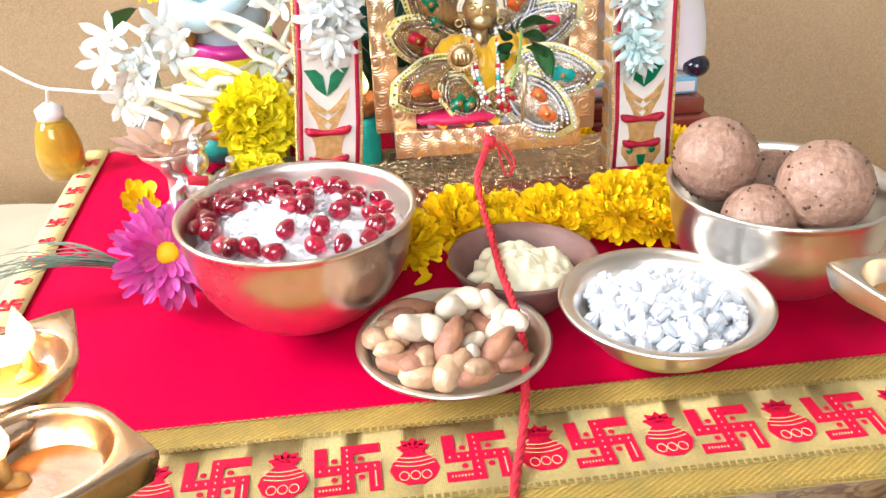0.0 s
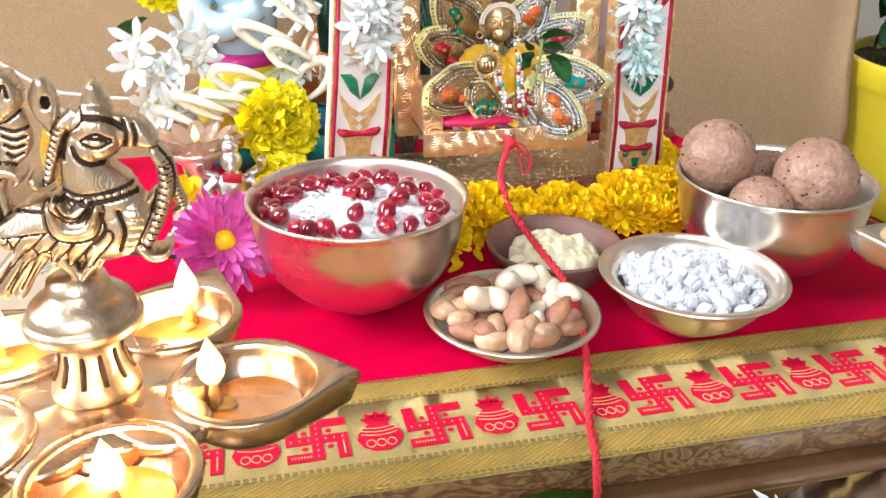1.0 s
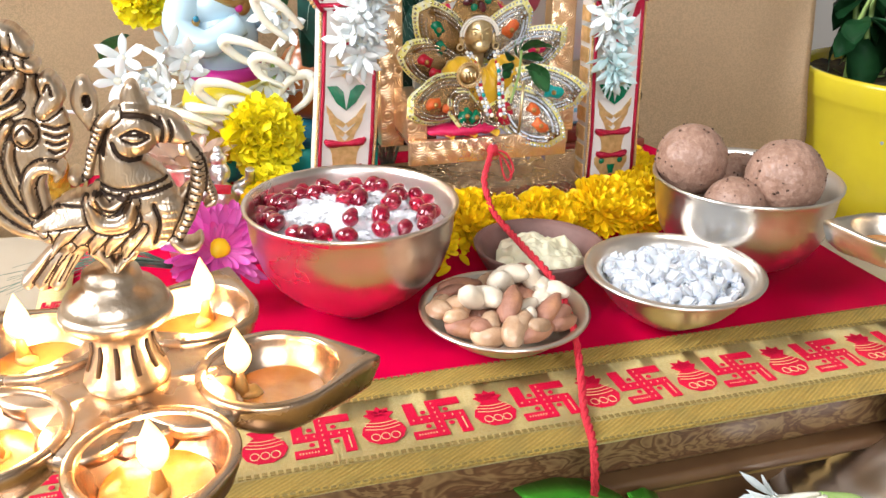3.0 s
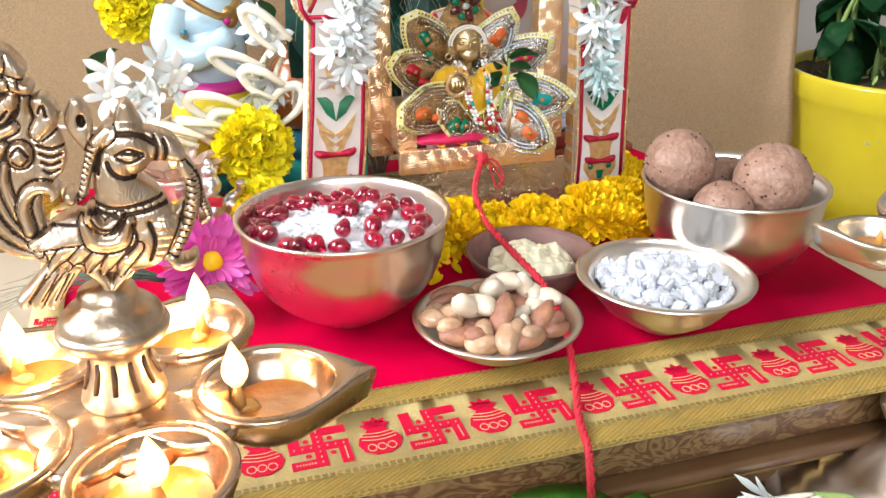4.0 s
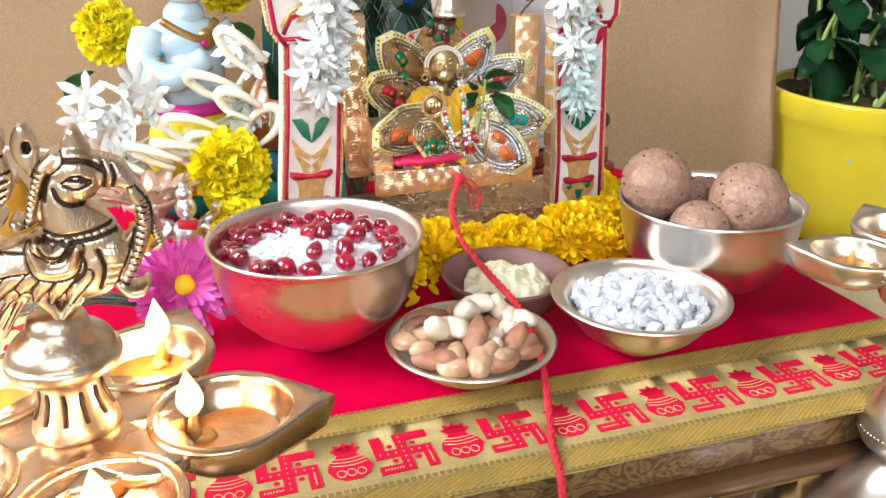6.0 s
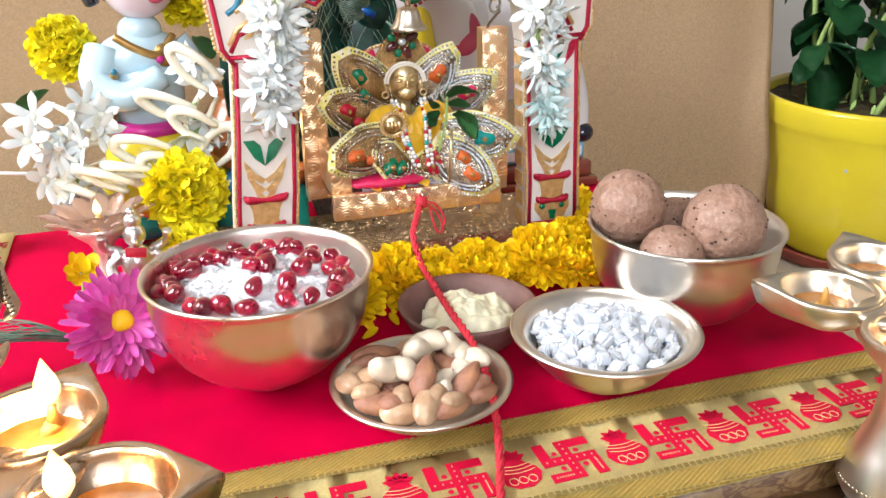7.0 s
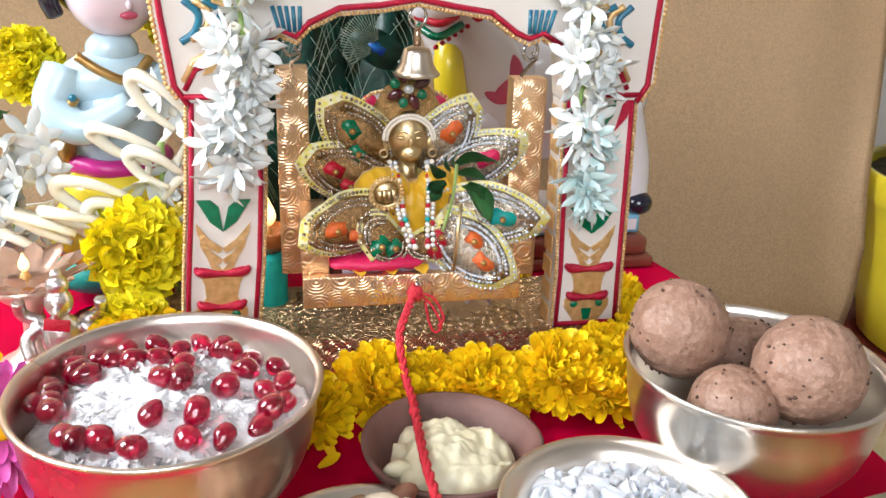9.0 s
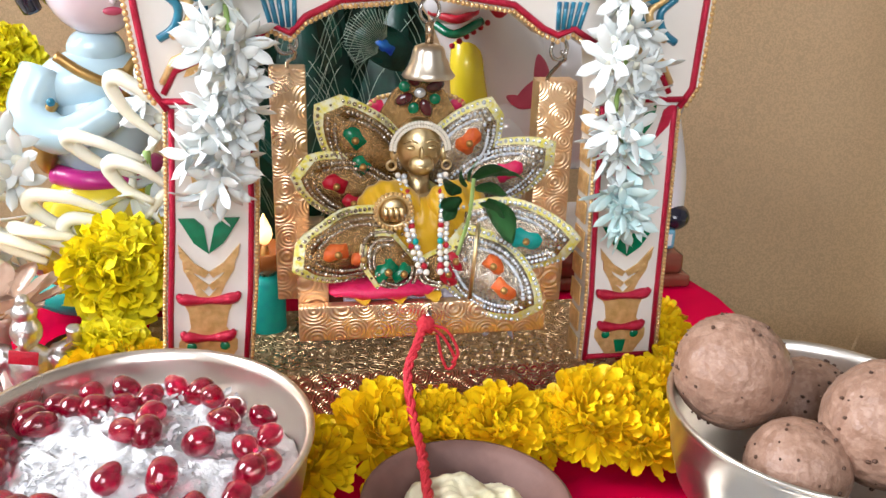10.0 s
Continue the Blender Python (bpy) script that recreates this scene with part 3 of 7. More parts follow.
SW, KA = swastika_mesh(), kalash_mesh()
for k in range(-3, 6):
    piece("swastika_motif", SW, cloth, "woven red swastika with four dots", pose(-0.017 + 0.0519 * k, 0.2622, 0.0012, 0, 0, random.uniform(-1.5, 1.5)) @ Matrix.Scale(0.81, 4))
    piece("water_pot_motif", KA, cloth, "woven red water pot with leaves", pose(0.0097 + 0.0519 * k, 0.2622, 0.0012, 0, 0, random.uniform(-2, 2)) @ Matrix.Scale(0.92, 4))

# The narrower border down the cloth's side.
bm = B()
for i in range(40):
    v0, v1 = i / 40, (i + 1) / 40
    quad = []
    for v, s in ((v0, 0), (v0, 1), (v1, 1), (v1, 0)):
        y = 0.299 + (Y1 - 0.299) * v
        xo = X0 - 0.016 * (y - Y0) / (Y1 - Y0)
        quad.append(bm.verts.new((xo + 0.017 * s - 0.001, y, 0.0014)))
    bm.faces.new(quad)
bmesh.ops.remove_doubles(bm, verts=bm.verts, dist=1e-5)
bmesh.ops.solidify(bm, geom=bm.faces[:], thickness=0.0012)
part("side_border", bm, M_ground, cloth, "narrow gold border with red marks")
for k in range(13):
    y = 0.315 + 0.026 * k
    xo = X0 - 0.016 * (y - Y0) / (Y1 - Y0) + 0.0075
    piece("side_motif", KA if k % 2 else SW, cloth, "", pose(xo, y, 0.0018, 0, 0, 90) @ Matrix.Scale(0.36, 4))


# ---------------------------------------------------------------- bowls and food
def vessel(name, x, y, prof, material, label, category="bowl", wobble=0.0):
    bm = lathe(B(), prof, 72, wobble=wobble)
    return solid(name, bm, material, label, category, m=pose(x, y, 0))


def shell(outer, r, h, lip, t=0.0014):
    """A bowl's section: outside up, over a rolled lip, and down inside."""
    inner = [(max(x - t, 0), z + t) for x, z in outer[1:]][::-1]
    return outer + [(r - lip * 0.3, h - 0.0022), (r, h - 0.001), (r, h), (r - lip * 0.4, h + 0.0007), (r - lip, h)] + inner + [(0, 0.0006 + t)]


vessel("metal_bowl", -0.0337, 0.3733, shell([(0, 0.0004), (0.009, 0.0003), (0.0115, 0.0014), (0.016, 0.0043), (0.022, 0.0082), (0.03, 0.0134), (0.038, 0.0194), (0.0445, 0.0262), (0.0492, 0.034), (0.0524, 0.043), (0.0543, 0.053), (0.055, 0.062)], 0.0572, 0.0668, 0.0022), M_bronze, "shiny bronze bowl of rice flakes and pomegranate on red cloth")
vessel("metal_bowl", 0.2045, 0.3682, shell([(0, 0.0004), (0.010, 0.0003), (0.0125, 0.0012), (0.02, 0.0048), (0.028, 0.009), (0.036, 0.0138), (0.0425, 0.0198), (0.0475, 0.0278), (0.0505, 0.0375), (0.0522, 0.0475), (0.053, 0.0568)], 0.055, 0.0613, 0.002), M_steel, "polished white bronze bowl holding round laddoos")
vessel("sugar_dish", 0.129, 0.3149, [(0, 0.0005), (0.009, 0.0004), (0.0115, 0.0014), (0.017, 0.005), (0.024, 0.0096), (0.031, 0.0148), (0.0362, 0.0208), (0.039, 0.0262), (0.041, 0.0289), (0.0445, 0.0315), (0.0472, 0.0325), (0.0478, 0.0338), (0.0462, 0.0346), (0.0425, 0.0338), (0.0395, 0.0312), (0.0372, 0.0272), (0.0345, 0.0215), (0.0295, 0.0162), (0.0225, 0.0112), (0.012, 0.0045), (0, 0.003)], M_steel, "wide-rimmed bronze dish filled with rock sugar", "dish")
vessel("nut_plate", 0.033, 0.3145, [(0, 0.0005), (0.011, 0.0004), (0.0135, 0.0016), (0.021, 0.0058), (0.03, 0.0118), (0.037, 0.0182), (0.041, 0.0217), (0.0434, 0.0225), (0.0438, 0.0236), (0.0425, 0.0242), (0.040, 0.0232), (0.0355, 0.0195), (0.028, 0.0132), (0.02, 0.0076), (0.01, 0.0036), (0, 0.0028)], M_steel, "small bronze plate heaped with nuts and raisins", "plate")
vessel("clay_dish", 0.0762, 0.3759, [(0, 0.0006), (0.016, 0.0005), (0.019, 0.0015), (0.029, 0.011), (0.035, 0.021), (0.0378, 0.0265), (0.0383, 0.0282), (0.0368, 0.0286), (0.034, 0.026), (0.029, 0.0165), (0.02, 0.0085), (0, 0.006)], M_clay, "dark unglazed clay dish holding white butter", "dish", 0.008)

# Rice flakes: a heap with loose flakes over it.
bm = B()
RX, RY = -0.0337, 0.3733
prof = [(0.0, 0.0635), (0.006, 0.0635), (0.012, 0.0632), (0.018, 0.0627), (0.024, 0.0617), (0.03, 0.0602), (0.036, 0.0582), (0.042, 0.0555), (0.047, 0.0522), (0.0518, 0.049), (0.046, 0.034), (0, 0.028)]
lathe(bm, [(prof[i][0] * (1 - f) + prof[i + 1][0] * f, prof[i][1] * (1 - f) + prof[i + 1][1] * f) for i in range(len(prof) - 3) for f in (0, 0.34, 0.67)] + prof[-3:], 110)
for v in bm.verts:
    if v.co.z > 0.04:
        v.co.z += 0.0038 * noise.noise(v.co * 90) + 0.0024 * noise.noise(v.co * 230) + 0.0012 * noise.noise(v.co * 520) - 0.06 * max(v.co.x - 0.01, 0) * 0.3
rnd = random.Random(5)
for i in range(900):
    r, a = 0.047 * math.sqrt(rnd.random()), rnd.uniform(0, 6.283)
    x, y = r * math.cos(a), r * math.sin(a)
    z = 0.064 - 4.2 * r * r + 0.0035 * noise.noise(Vector((x, y, 0.055)) * 90) - 0.018 * max(x - 0.01, 0)
    petal(bm, pose(x, y, z, rnd.uniform(-30, 30), rnd.uniform(-28, 28), rnd.uniform(0, 360)), rnd.uniform(0.0024, 0.0046), rnd.uniform(0.0016, 0.0028), rnd.uniform(-0.6, 0.6), 0.5, 2)
solid("rice_flakes", bm, M_rice, "moist white rice flakes heaped in the bronze bowl", "food", kind="stuff", m=pose(RX, RY, 0))


def aril_mesh(k):
    bm = B()
    rr = random.Random(k)
    for v in ball(bm, (0, 0, 0), (0.0052, 0.0043, 0.0041), u=16, v=12):
        v.co.x += 0.0006 * max(v.co.x, 0) / 0.005
        f = 1 - 0.22 * max(v.co.x, 0) / 0.006
        v.co.y *= f
        v.co.z *= f
        v.co *= 1 + 0.13 * noise.noise(v.co * 240 + Vector((k, 0, 0)))
    me = bpy.data.meshes.new("pomegranate_seed")
    for f in bm.faces:
        f.smooth = True
    bm.to_mesh(me)
    bm.free()
    me.materials.append(M_aril)
    return me


ARILS = [aril_mesh(k) for k in range(4)]
SEEDS = ((-0.0598, 0.396), (-0.0737, 0.3912), (-0.0512, 0.3918), (-0.0324, 0.3973), (-0.015, 0.4018), (-0.0017, 0.3875), (-0.0374, 0.3701), (-0.0292, 0.3678), (-0.0117, 0.3629),
         (-0.0381, 0.3452), (-0.0292, 0.3816), (-0.0241, 0.3321), (-0.0216, 0.3454), (-0.011, 0.333), (-0.0549, 0.3362), (-0.0689, 0.3423), (-0.0772, 0.3608), (-0.0792, 0.3687),
         (0.0038, 0.3624), (0.0116, 0.3565), (0.0056, 0.3505), (-0.0402, 0.3905), (-0.0787, 0.3757), (-0.0642, 0.3386), (-0.0431, 0.3295), (-0.068, 0.385), (-0.004, 0.378), (-0.066, 0.402), (-0.043, 0.409), (0.002, 0.34), (0.012, 0.372), (0.009, 0.385), (-0.01, 0.397), (-0.024, 0.407), (-0.056, 0.41), (-0.075, 0.4), (-0.083, 0.383), (-0.086, 0.372))
rnd = random.Random(3)
for k, (x, y) in enumerate(SEEDS):
    x, y = RX + (x - RX) * 0.93, RY + (y + 0.005 - RY) * 0.93
    r = math.hypot(x - RX, y - RY)
    ob = piece("pomegranate_seed", ARILS[k % 4], None, "", pose(x, y, 0.0672 - 3.6 * r * r, rnd.uniform(-30, 30), rnd.uniform(-40, 40), rnd.uniform(0, 360)) @ Matrix.Scale(rnd.uniform(0.95, 1.2), 4))
    tagged(ob, "glossy dark red pomegranate seed on the rice flakes", "fruit seed", "pomegranate seeds in the bowl")


# Rock sugar.
def crystal_mesh(k):
    bm = B()
    rr = random.Random(70 + k)
    box(bm, (0.0072 * rr.uniform(0.85, 1.15), 0.0066 * rr.uniform(0.85, 1.15), 0.0062 * rr.uniform(0.85, 1.1)))
    for v in bm.verts:
        v.co += Vector([rr.uniform(-0.0014, 0.0014) for _ in range(3)])
    bmesh.ops.bevel(bm, geom=bm.edges[:], offset=rr.uniform(0.001, 0.0016), segments=2, affect="EDGES")
    me = bpy.data.meshes.new("sugar_crystal")
    bm.to_mesh(me)
    bm.free()
    me.materials.append(M_sugar)
    return me


bm = lathe(B(), [(0, 0.0285), (0.012, 0.028), (0.024, 0.0262), (0.0332, 0.0232), (0.026, 0.0160), (0, 0.007)], 48)
for v in bm.verts:
    v.co.z += 0.0015 * noise.noise(v.co * 200)
solid("sugar_grains", bm, M_sugar, "fine rock sugar under the larger lumps", "sugar", kind="stuff", m=pose(0.129, 0.3149, 0))
CRYSTALS = [crystal_mesh(k) for k in range(7)]
rnd = random.Random(12)
placed = []
for layer, (z0, rmax, count) in enumerate(((0.0225, 0.0275, 60), (0.0275, 0.0345, 110), (0.0305, 0.0275, 66), (0.0332, 0.016, 22))):
    for i in range(count):
        for tries in range(30):
            r, a = rmax * math.sqrt(rnd.random()), rnd.uniform(0, 6.283)
            x, y = r * math.cos(a), r * math.sin(a)
            if all((x - p) ** 2 + (y - q) ** 2 > 0.0062 ** 2 for p, q, l in placed if l == layer):
                break
        else:
            continue
        placed.append((x, y, layer))
        ob = piece("sugar_crystal", CRYSTALS[rnd.randrange(7)], None, "", pose(0.129 + x, 0.3149 + y, z0 + rnd.uniform(-0.001, 0.001), *(rnd.uniform(0, 360) for _ in range(3))) @ Matrix.Scale(rnd.uniform(0.95, 1.45), 4))
        tagged(ob, "translucent white lump of rock sugar", "sugar", "rock sugar in the dish")


# Laddoos.
def laddoo(x, y, z, r, k):
    ob = thing("laddoo", pose(x, y, z, 0, 0, k * 77), "round speckled beige-brown millet laddoo in the bowl", "sweet", "laddoos in the bowl")
    bm = B()
    for v in ball(bm, (0, 0, 0), r, u=96, v=64):
        v.co *= 1 + 0.03 * noise.noise(v.co * 60 + Vector((k * 3, 0, 0))) + 0.02 * noise.noise(v.co * 210 + Vector((k, 0, 0))) + 0.017 * noise.noise(v.co * 430 + Vector((k, 0, 0))) + 0.008 * noise.noise(v.co * 900)
    part("body", bm, M_laddoo, ob)
    rr = random.Random(k)
    bm = B()
    for _ in range(60):
        d = Vector([rr.gauss(0, 1) for _ in range(3)]).normalized()
        s = rr.uniform(0.0004, 0.001)
        ball(bm, d * (r * 1.012), (s, s * 0.8, s * 0.8), u=6, v=4)
    tagged(part("dark_specks", bm, M_speck, ob, "dark seed specks"), kind="stuff")


laddoo(0.1795, 0.390, 0.0665, 0.0214, 1)
laddoo(0.2178, 0.351, 0.0645, 0.0222, 2)
laddoo(0.187, 0.352, 0.0485, 0.0178, 3)
laddoo(0.2155, 0.3935, 0.0475, 0.0185, 4)


# Nuts.
def nut_mesh(kind):
    bm = B()
    if kind == "almond":
        for v in ball(bm, (0, 0, 0), (0.0094, 0.0058, 0.0041), u=40, v=18):
            t = v.co.x / 0.0094
            f = 1 - 0.45 * max(t, 0) ** 1.6
            v.co.y *= f
            v.co.z *= f
            v.co.x += 0.0012 * max(t, 0)
            v.co *= 1 + 0.05 * noise.noise(v.co * 240) + 0.045 * noise.noise(Vector((v.co.x * 90, v.co.y * 900, v.co.z * 900)))
        mt = M_almond
    elif kind == "cashew":
        pts = [(0.0046 * math.cos(a), 0.0058 * math.sin(a) - 0.0025, 0.0009 * math.sin(2 * a)) for a in (radians(d) for d in range(-40, 211, 10))]
        n = len(pts)
        tube(bm, pts, [(0.0040 + 0.0010 * math.sin(math.pi * i / (n - 1)) + 0.0012 * i / (n - 1)) * max(1 - abs(2 * i / (n - 1) - 1) ** 5, 0.1) ** 0.5 for i in range(n)], 14, flat=0.82)
        for v in bm.verts:
            v.co *= 1 + 0.12 * noise.noise(v.co * 150) + 0.05 * noise.noise(v.co * 420)
        mt = M_cashew
    else:
        for v in ball(bm, (0, 0, 0), (0.0072, 0.0047, 0.0042), u=18, v=12):
            v.co *= 1 + 0.14 * noise.noise(Vector((v.co.x * 120, v.co.y * 420, v.co.z * 420)))
        mt = M_raisin
    me = bpy.data.meshes.new(kind)
    for f in bm.faces:
        f.smooth = True
    bm.to_mesh(me)
    bm.free()
    me.materials.append(mt)
    return me


NUTS = {k: nut_mesh(k) for k in ("almond", "cashew", "raisin")}
WORDS = {"almond": "brown-skinned almond lying in the plate", "cashew": "curved cream cashew nut in the plate", "raisin": "wrinkled golden raisin in the plate"}
for kind, x, y, z, rx, ry, rz, s in (
        ("almond", 0.0292, 0.297, 0.0335, -35, -30, 60, 1.0), ("almond", 0.0488, 0.2957, 0.028, -40, -25, 40, 1.05), ("almond", 0.0385, 0.2861, 0.0235, -20, 0, 20, 1.1), ("almond", 0.0085, 0.2989, 0.0225, -15, 5, -20, 1.05),
        ("almond", 0.0151, 0.3353, 0.0265, -15, 0, 5, 1.1), ("almond", 0.0555, 0.2934, 0.0225, -20, 10, 30, 1.0), ("almond", 0.033, 0.327, 0.0245, 10, 0, 100, 1.0), ("almond", 0.06, 0.318, 0.024, 20, 0, 70, 1.05), ("almond", 0.0215, 0.2935, 0.0195, 0, 0, 60, 0.9), ("almond", 0.044, 0.31, 0.0215, 0, 0, 140, 1.0), ("almond", 0.022, 0.312, 0.0205, 0, 0, 20, 1.0),
        ("cashew", 0.0185, 0.3066, 0.0345, -30, 10, -20, 1.1), ("cashew", 0.0378, 0.3233, 0.0350, -30, 0, 20, 1.1), ("cashew", 0.0525, 0.319, 0.0325, -50, 30, -60, 0.95), ("cashew", 0.0385, 0.2965, 0.0285, -60, 0, 70, 0.85), ("cashew", 0.0555, 0.3085, 0.029, -20, -20, 20, 1.0),
        ("raisin", -0.0015, 0.3136, 0.0265, 0, 10, 110, 1.05), ("raisin", 0.0072, 0.3148, 0.0275, 0, 20, 90, 1.0), ("raisin", 0.0154, 0.2875, 0.0235, 10, 0, -10, 1.1), ("raisin", 0.0268, 0.2839, 0.0265, 20, -30, 60, 1.1), ("raisin", 0.0315, 0.2872, 0.0285, 0, -20, 40, 1.0), ("raisin", 0.0187, 0.2944, 0.0275, 0, 0, 70, 0.9), ("raisin", 0.003, 0.325, 0.0245, 0, 0, 40, 0.9)):
    tagged(piece(kind, NUTS[kind], None, "", pose(x, y, z + 0.0008, rx, ry, rz) @ Matrix.Scale(s * 1.16, 4)), WORDS[kind], "nut" if kind != "raisin" else "raisin", kind + "s in the plate")

rnd = random.Random(21)
for k in range(26):
    r, a = 0.031 * math.sqrt((k + 0.5) / 26), 2.4 * k
    kind = ("almond", "raisin", "almond", "raisin")[k % 4]
    tagged(piece(kind, NUTS[kind], None, "", pose(0.033 + r * math.cos(a), 0.3125 + r * math.sin(a), 0.0195 + 0.007 * (r / 0.031) ** 2 + rnd.uniform(0, 0.003), rnd.uniform(-35, 35), rnd.uniform(-25, 25), rnd.uniform(0, 360)) @ Matrix.Scale(rnd.uniform(0.9, 1.12), 4)), WORDS[kind], "nut" if kind != "raisin" else "raisin", kind + "s in the plate")

# Butter.
bm = B()
for v in ball(bm, (0, 0, 0.0175), (0.0265, 0.0245, 0.0125), u=84, v=56):
    v.co.z += 0.005 * noise.noise(v.co * 80) + 0.0028 * noise.noise(v.co * 170) + 0.0012 * noise.noise(v.co * 420)
    v.co.xy *= 1 + 0.12 * noise.noise(v.co * 60 + Vector((4, 0, 0)))
ball(bm, (-0.024, -0.008, 0.0235), (0.006, 0.003, 0.004), u=10, v=8, lump=0.3)
solid("butter", bm, M_butter, "soft lump of pale white butter in the clay dish", "food", m=pose(0.0758, 0.3735, 0))


# ---------------------------------------------------------------- brass lamps
def oil_cup_mesh():
    """A leaf-shaped oil cup pointing along +x, its rim at z = 0, joined to the hub at the origin."""
    bm = B()
    cx, seg = 0.0415, 48
    angs = [2 * math.pi * i / seg for i in range(seg)]

    def outline(a, f, z, lift=0.0):
        a = (a + math.pi) % (2 * math.pi) - math.pi
        lean, size = math.acos(0.0228 / 0.0335), 0.0228
        r = f * (size / math.cos(lean - abs(a)) if abs(a) < lean else size)
        return Vector((cx + r * math.cos(a), r * math.sin(a), z + lift * max(math.cos(a), 0) ** 6))

    rings = []
    for r, z in ((0.002, -0.0150), (0.009, -0.0142), (0.0142, -0.0112), (0.0178, -0.006), (0.0190, -0.0022), (0.0194, -0.0004), (0.0199, 0.0)):
        rings.append([bm.verts.new((cx + r * math.cos(a) * (1 + 0.06 * max(math.cos(a), 0)), r * math.sin(a), z)) for a in angs])
    for f, z, lift in ((0.975, 0.0, 0.0015), (1.0, -0.0008, 0.0015), (0.995, -0.0025, 0.001), (0.9, -0.0085, -0.001), (0.7, -0.0135, -0.001), (0.38, -0.0175, 0), (0.05, -0.018, 0)):
        rings.append([bm.verts.new(outline(a, f, z, lift)) for a in angs])
    for p, q in zip(rings, rings[1:]):
        for i in range(seg):
            bm.faces.new((p[i], p[(i + 1) % seg], q[(i + 1) % seg], q[i]))
    bm.faces.new(rings[0])
    bm.faces.new(rings[-1][::-1])
    me = bpy.data.meshes.new("oil_cup")
    bmesh.ops.recalc_face_normals(bm, faces=bm.faces)
    for f in bm.faces:
        f.smooth = True
    bm.to_mesh(me)
    bm.free()
    me.materials.append(M_brass)
    return me


CUP = oil_cup_mesh()
PALECUP = CUP.copy()
PALECUP.materials[0] = M_palebrass


def flame_mesh():
    bm = lathe(B(), [(0, -0.001), (0.0024, 0.0006), (0.0042, 0.0035), (0.0048, 0.0062), (0.0041, 0.0098), (0.0024, 0.0138), (0.0009, 0.0172), (0, 0.019)], 20)
    me = bpy.data.meshes.new("flame")
    for f in bm.faces:
        f.smooth = True
    bm.to_mesh(me)
    bm.free()
    me.materials.append(M_flame)
    return me


FLAME = flame_mesh()


def lamp_spark(x, y, z, watts):
    data = bpy.data.lights.new("flame_light", "POINT")
    data.energy, data.color, data.shadow_soft_size = watts, (1.0, 0.62, 0.28), 0.004
    new("flame_light", data).location = (x, y, z)


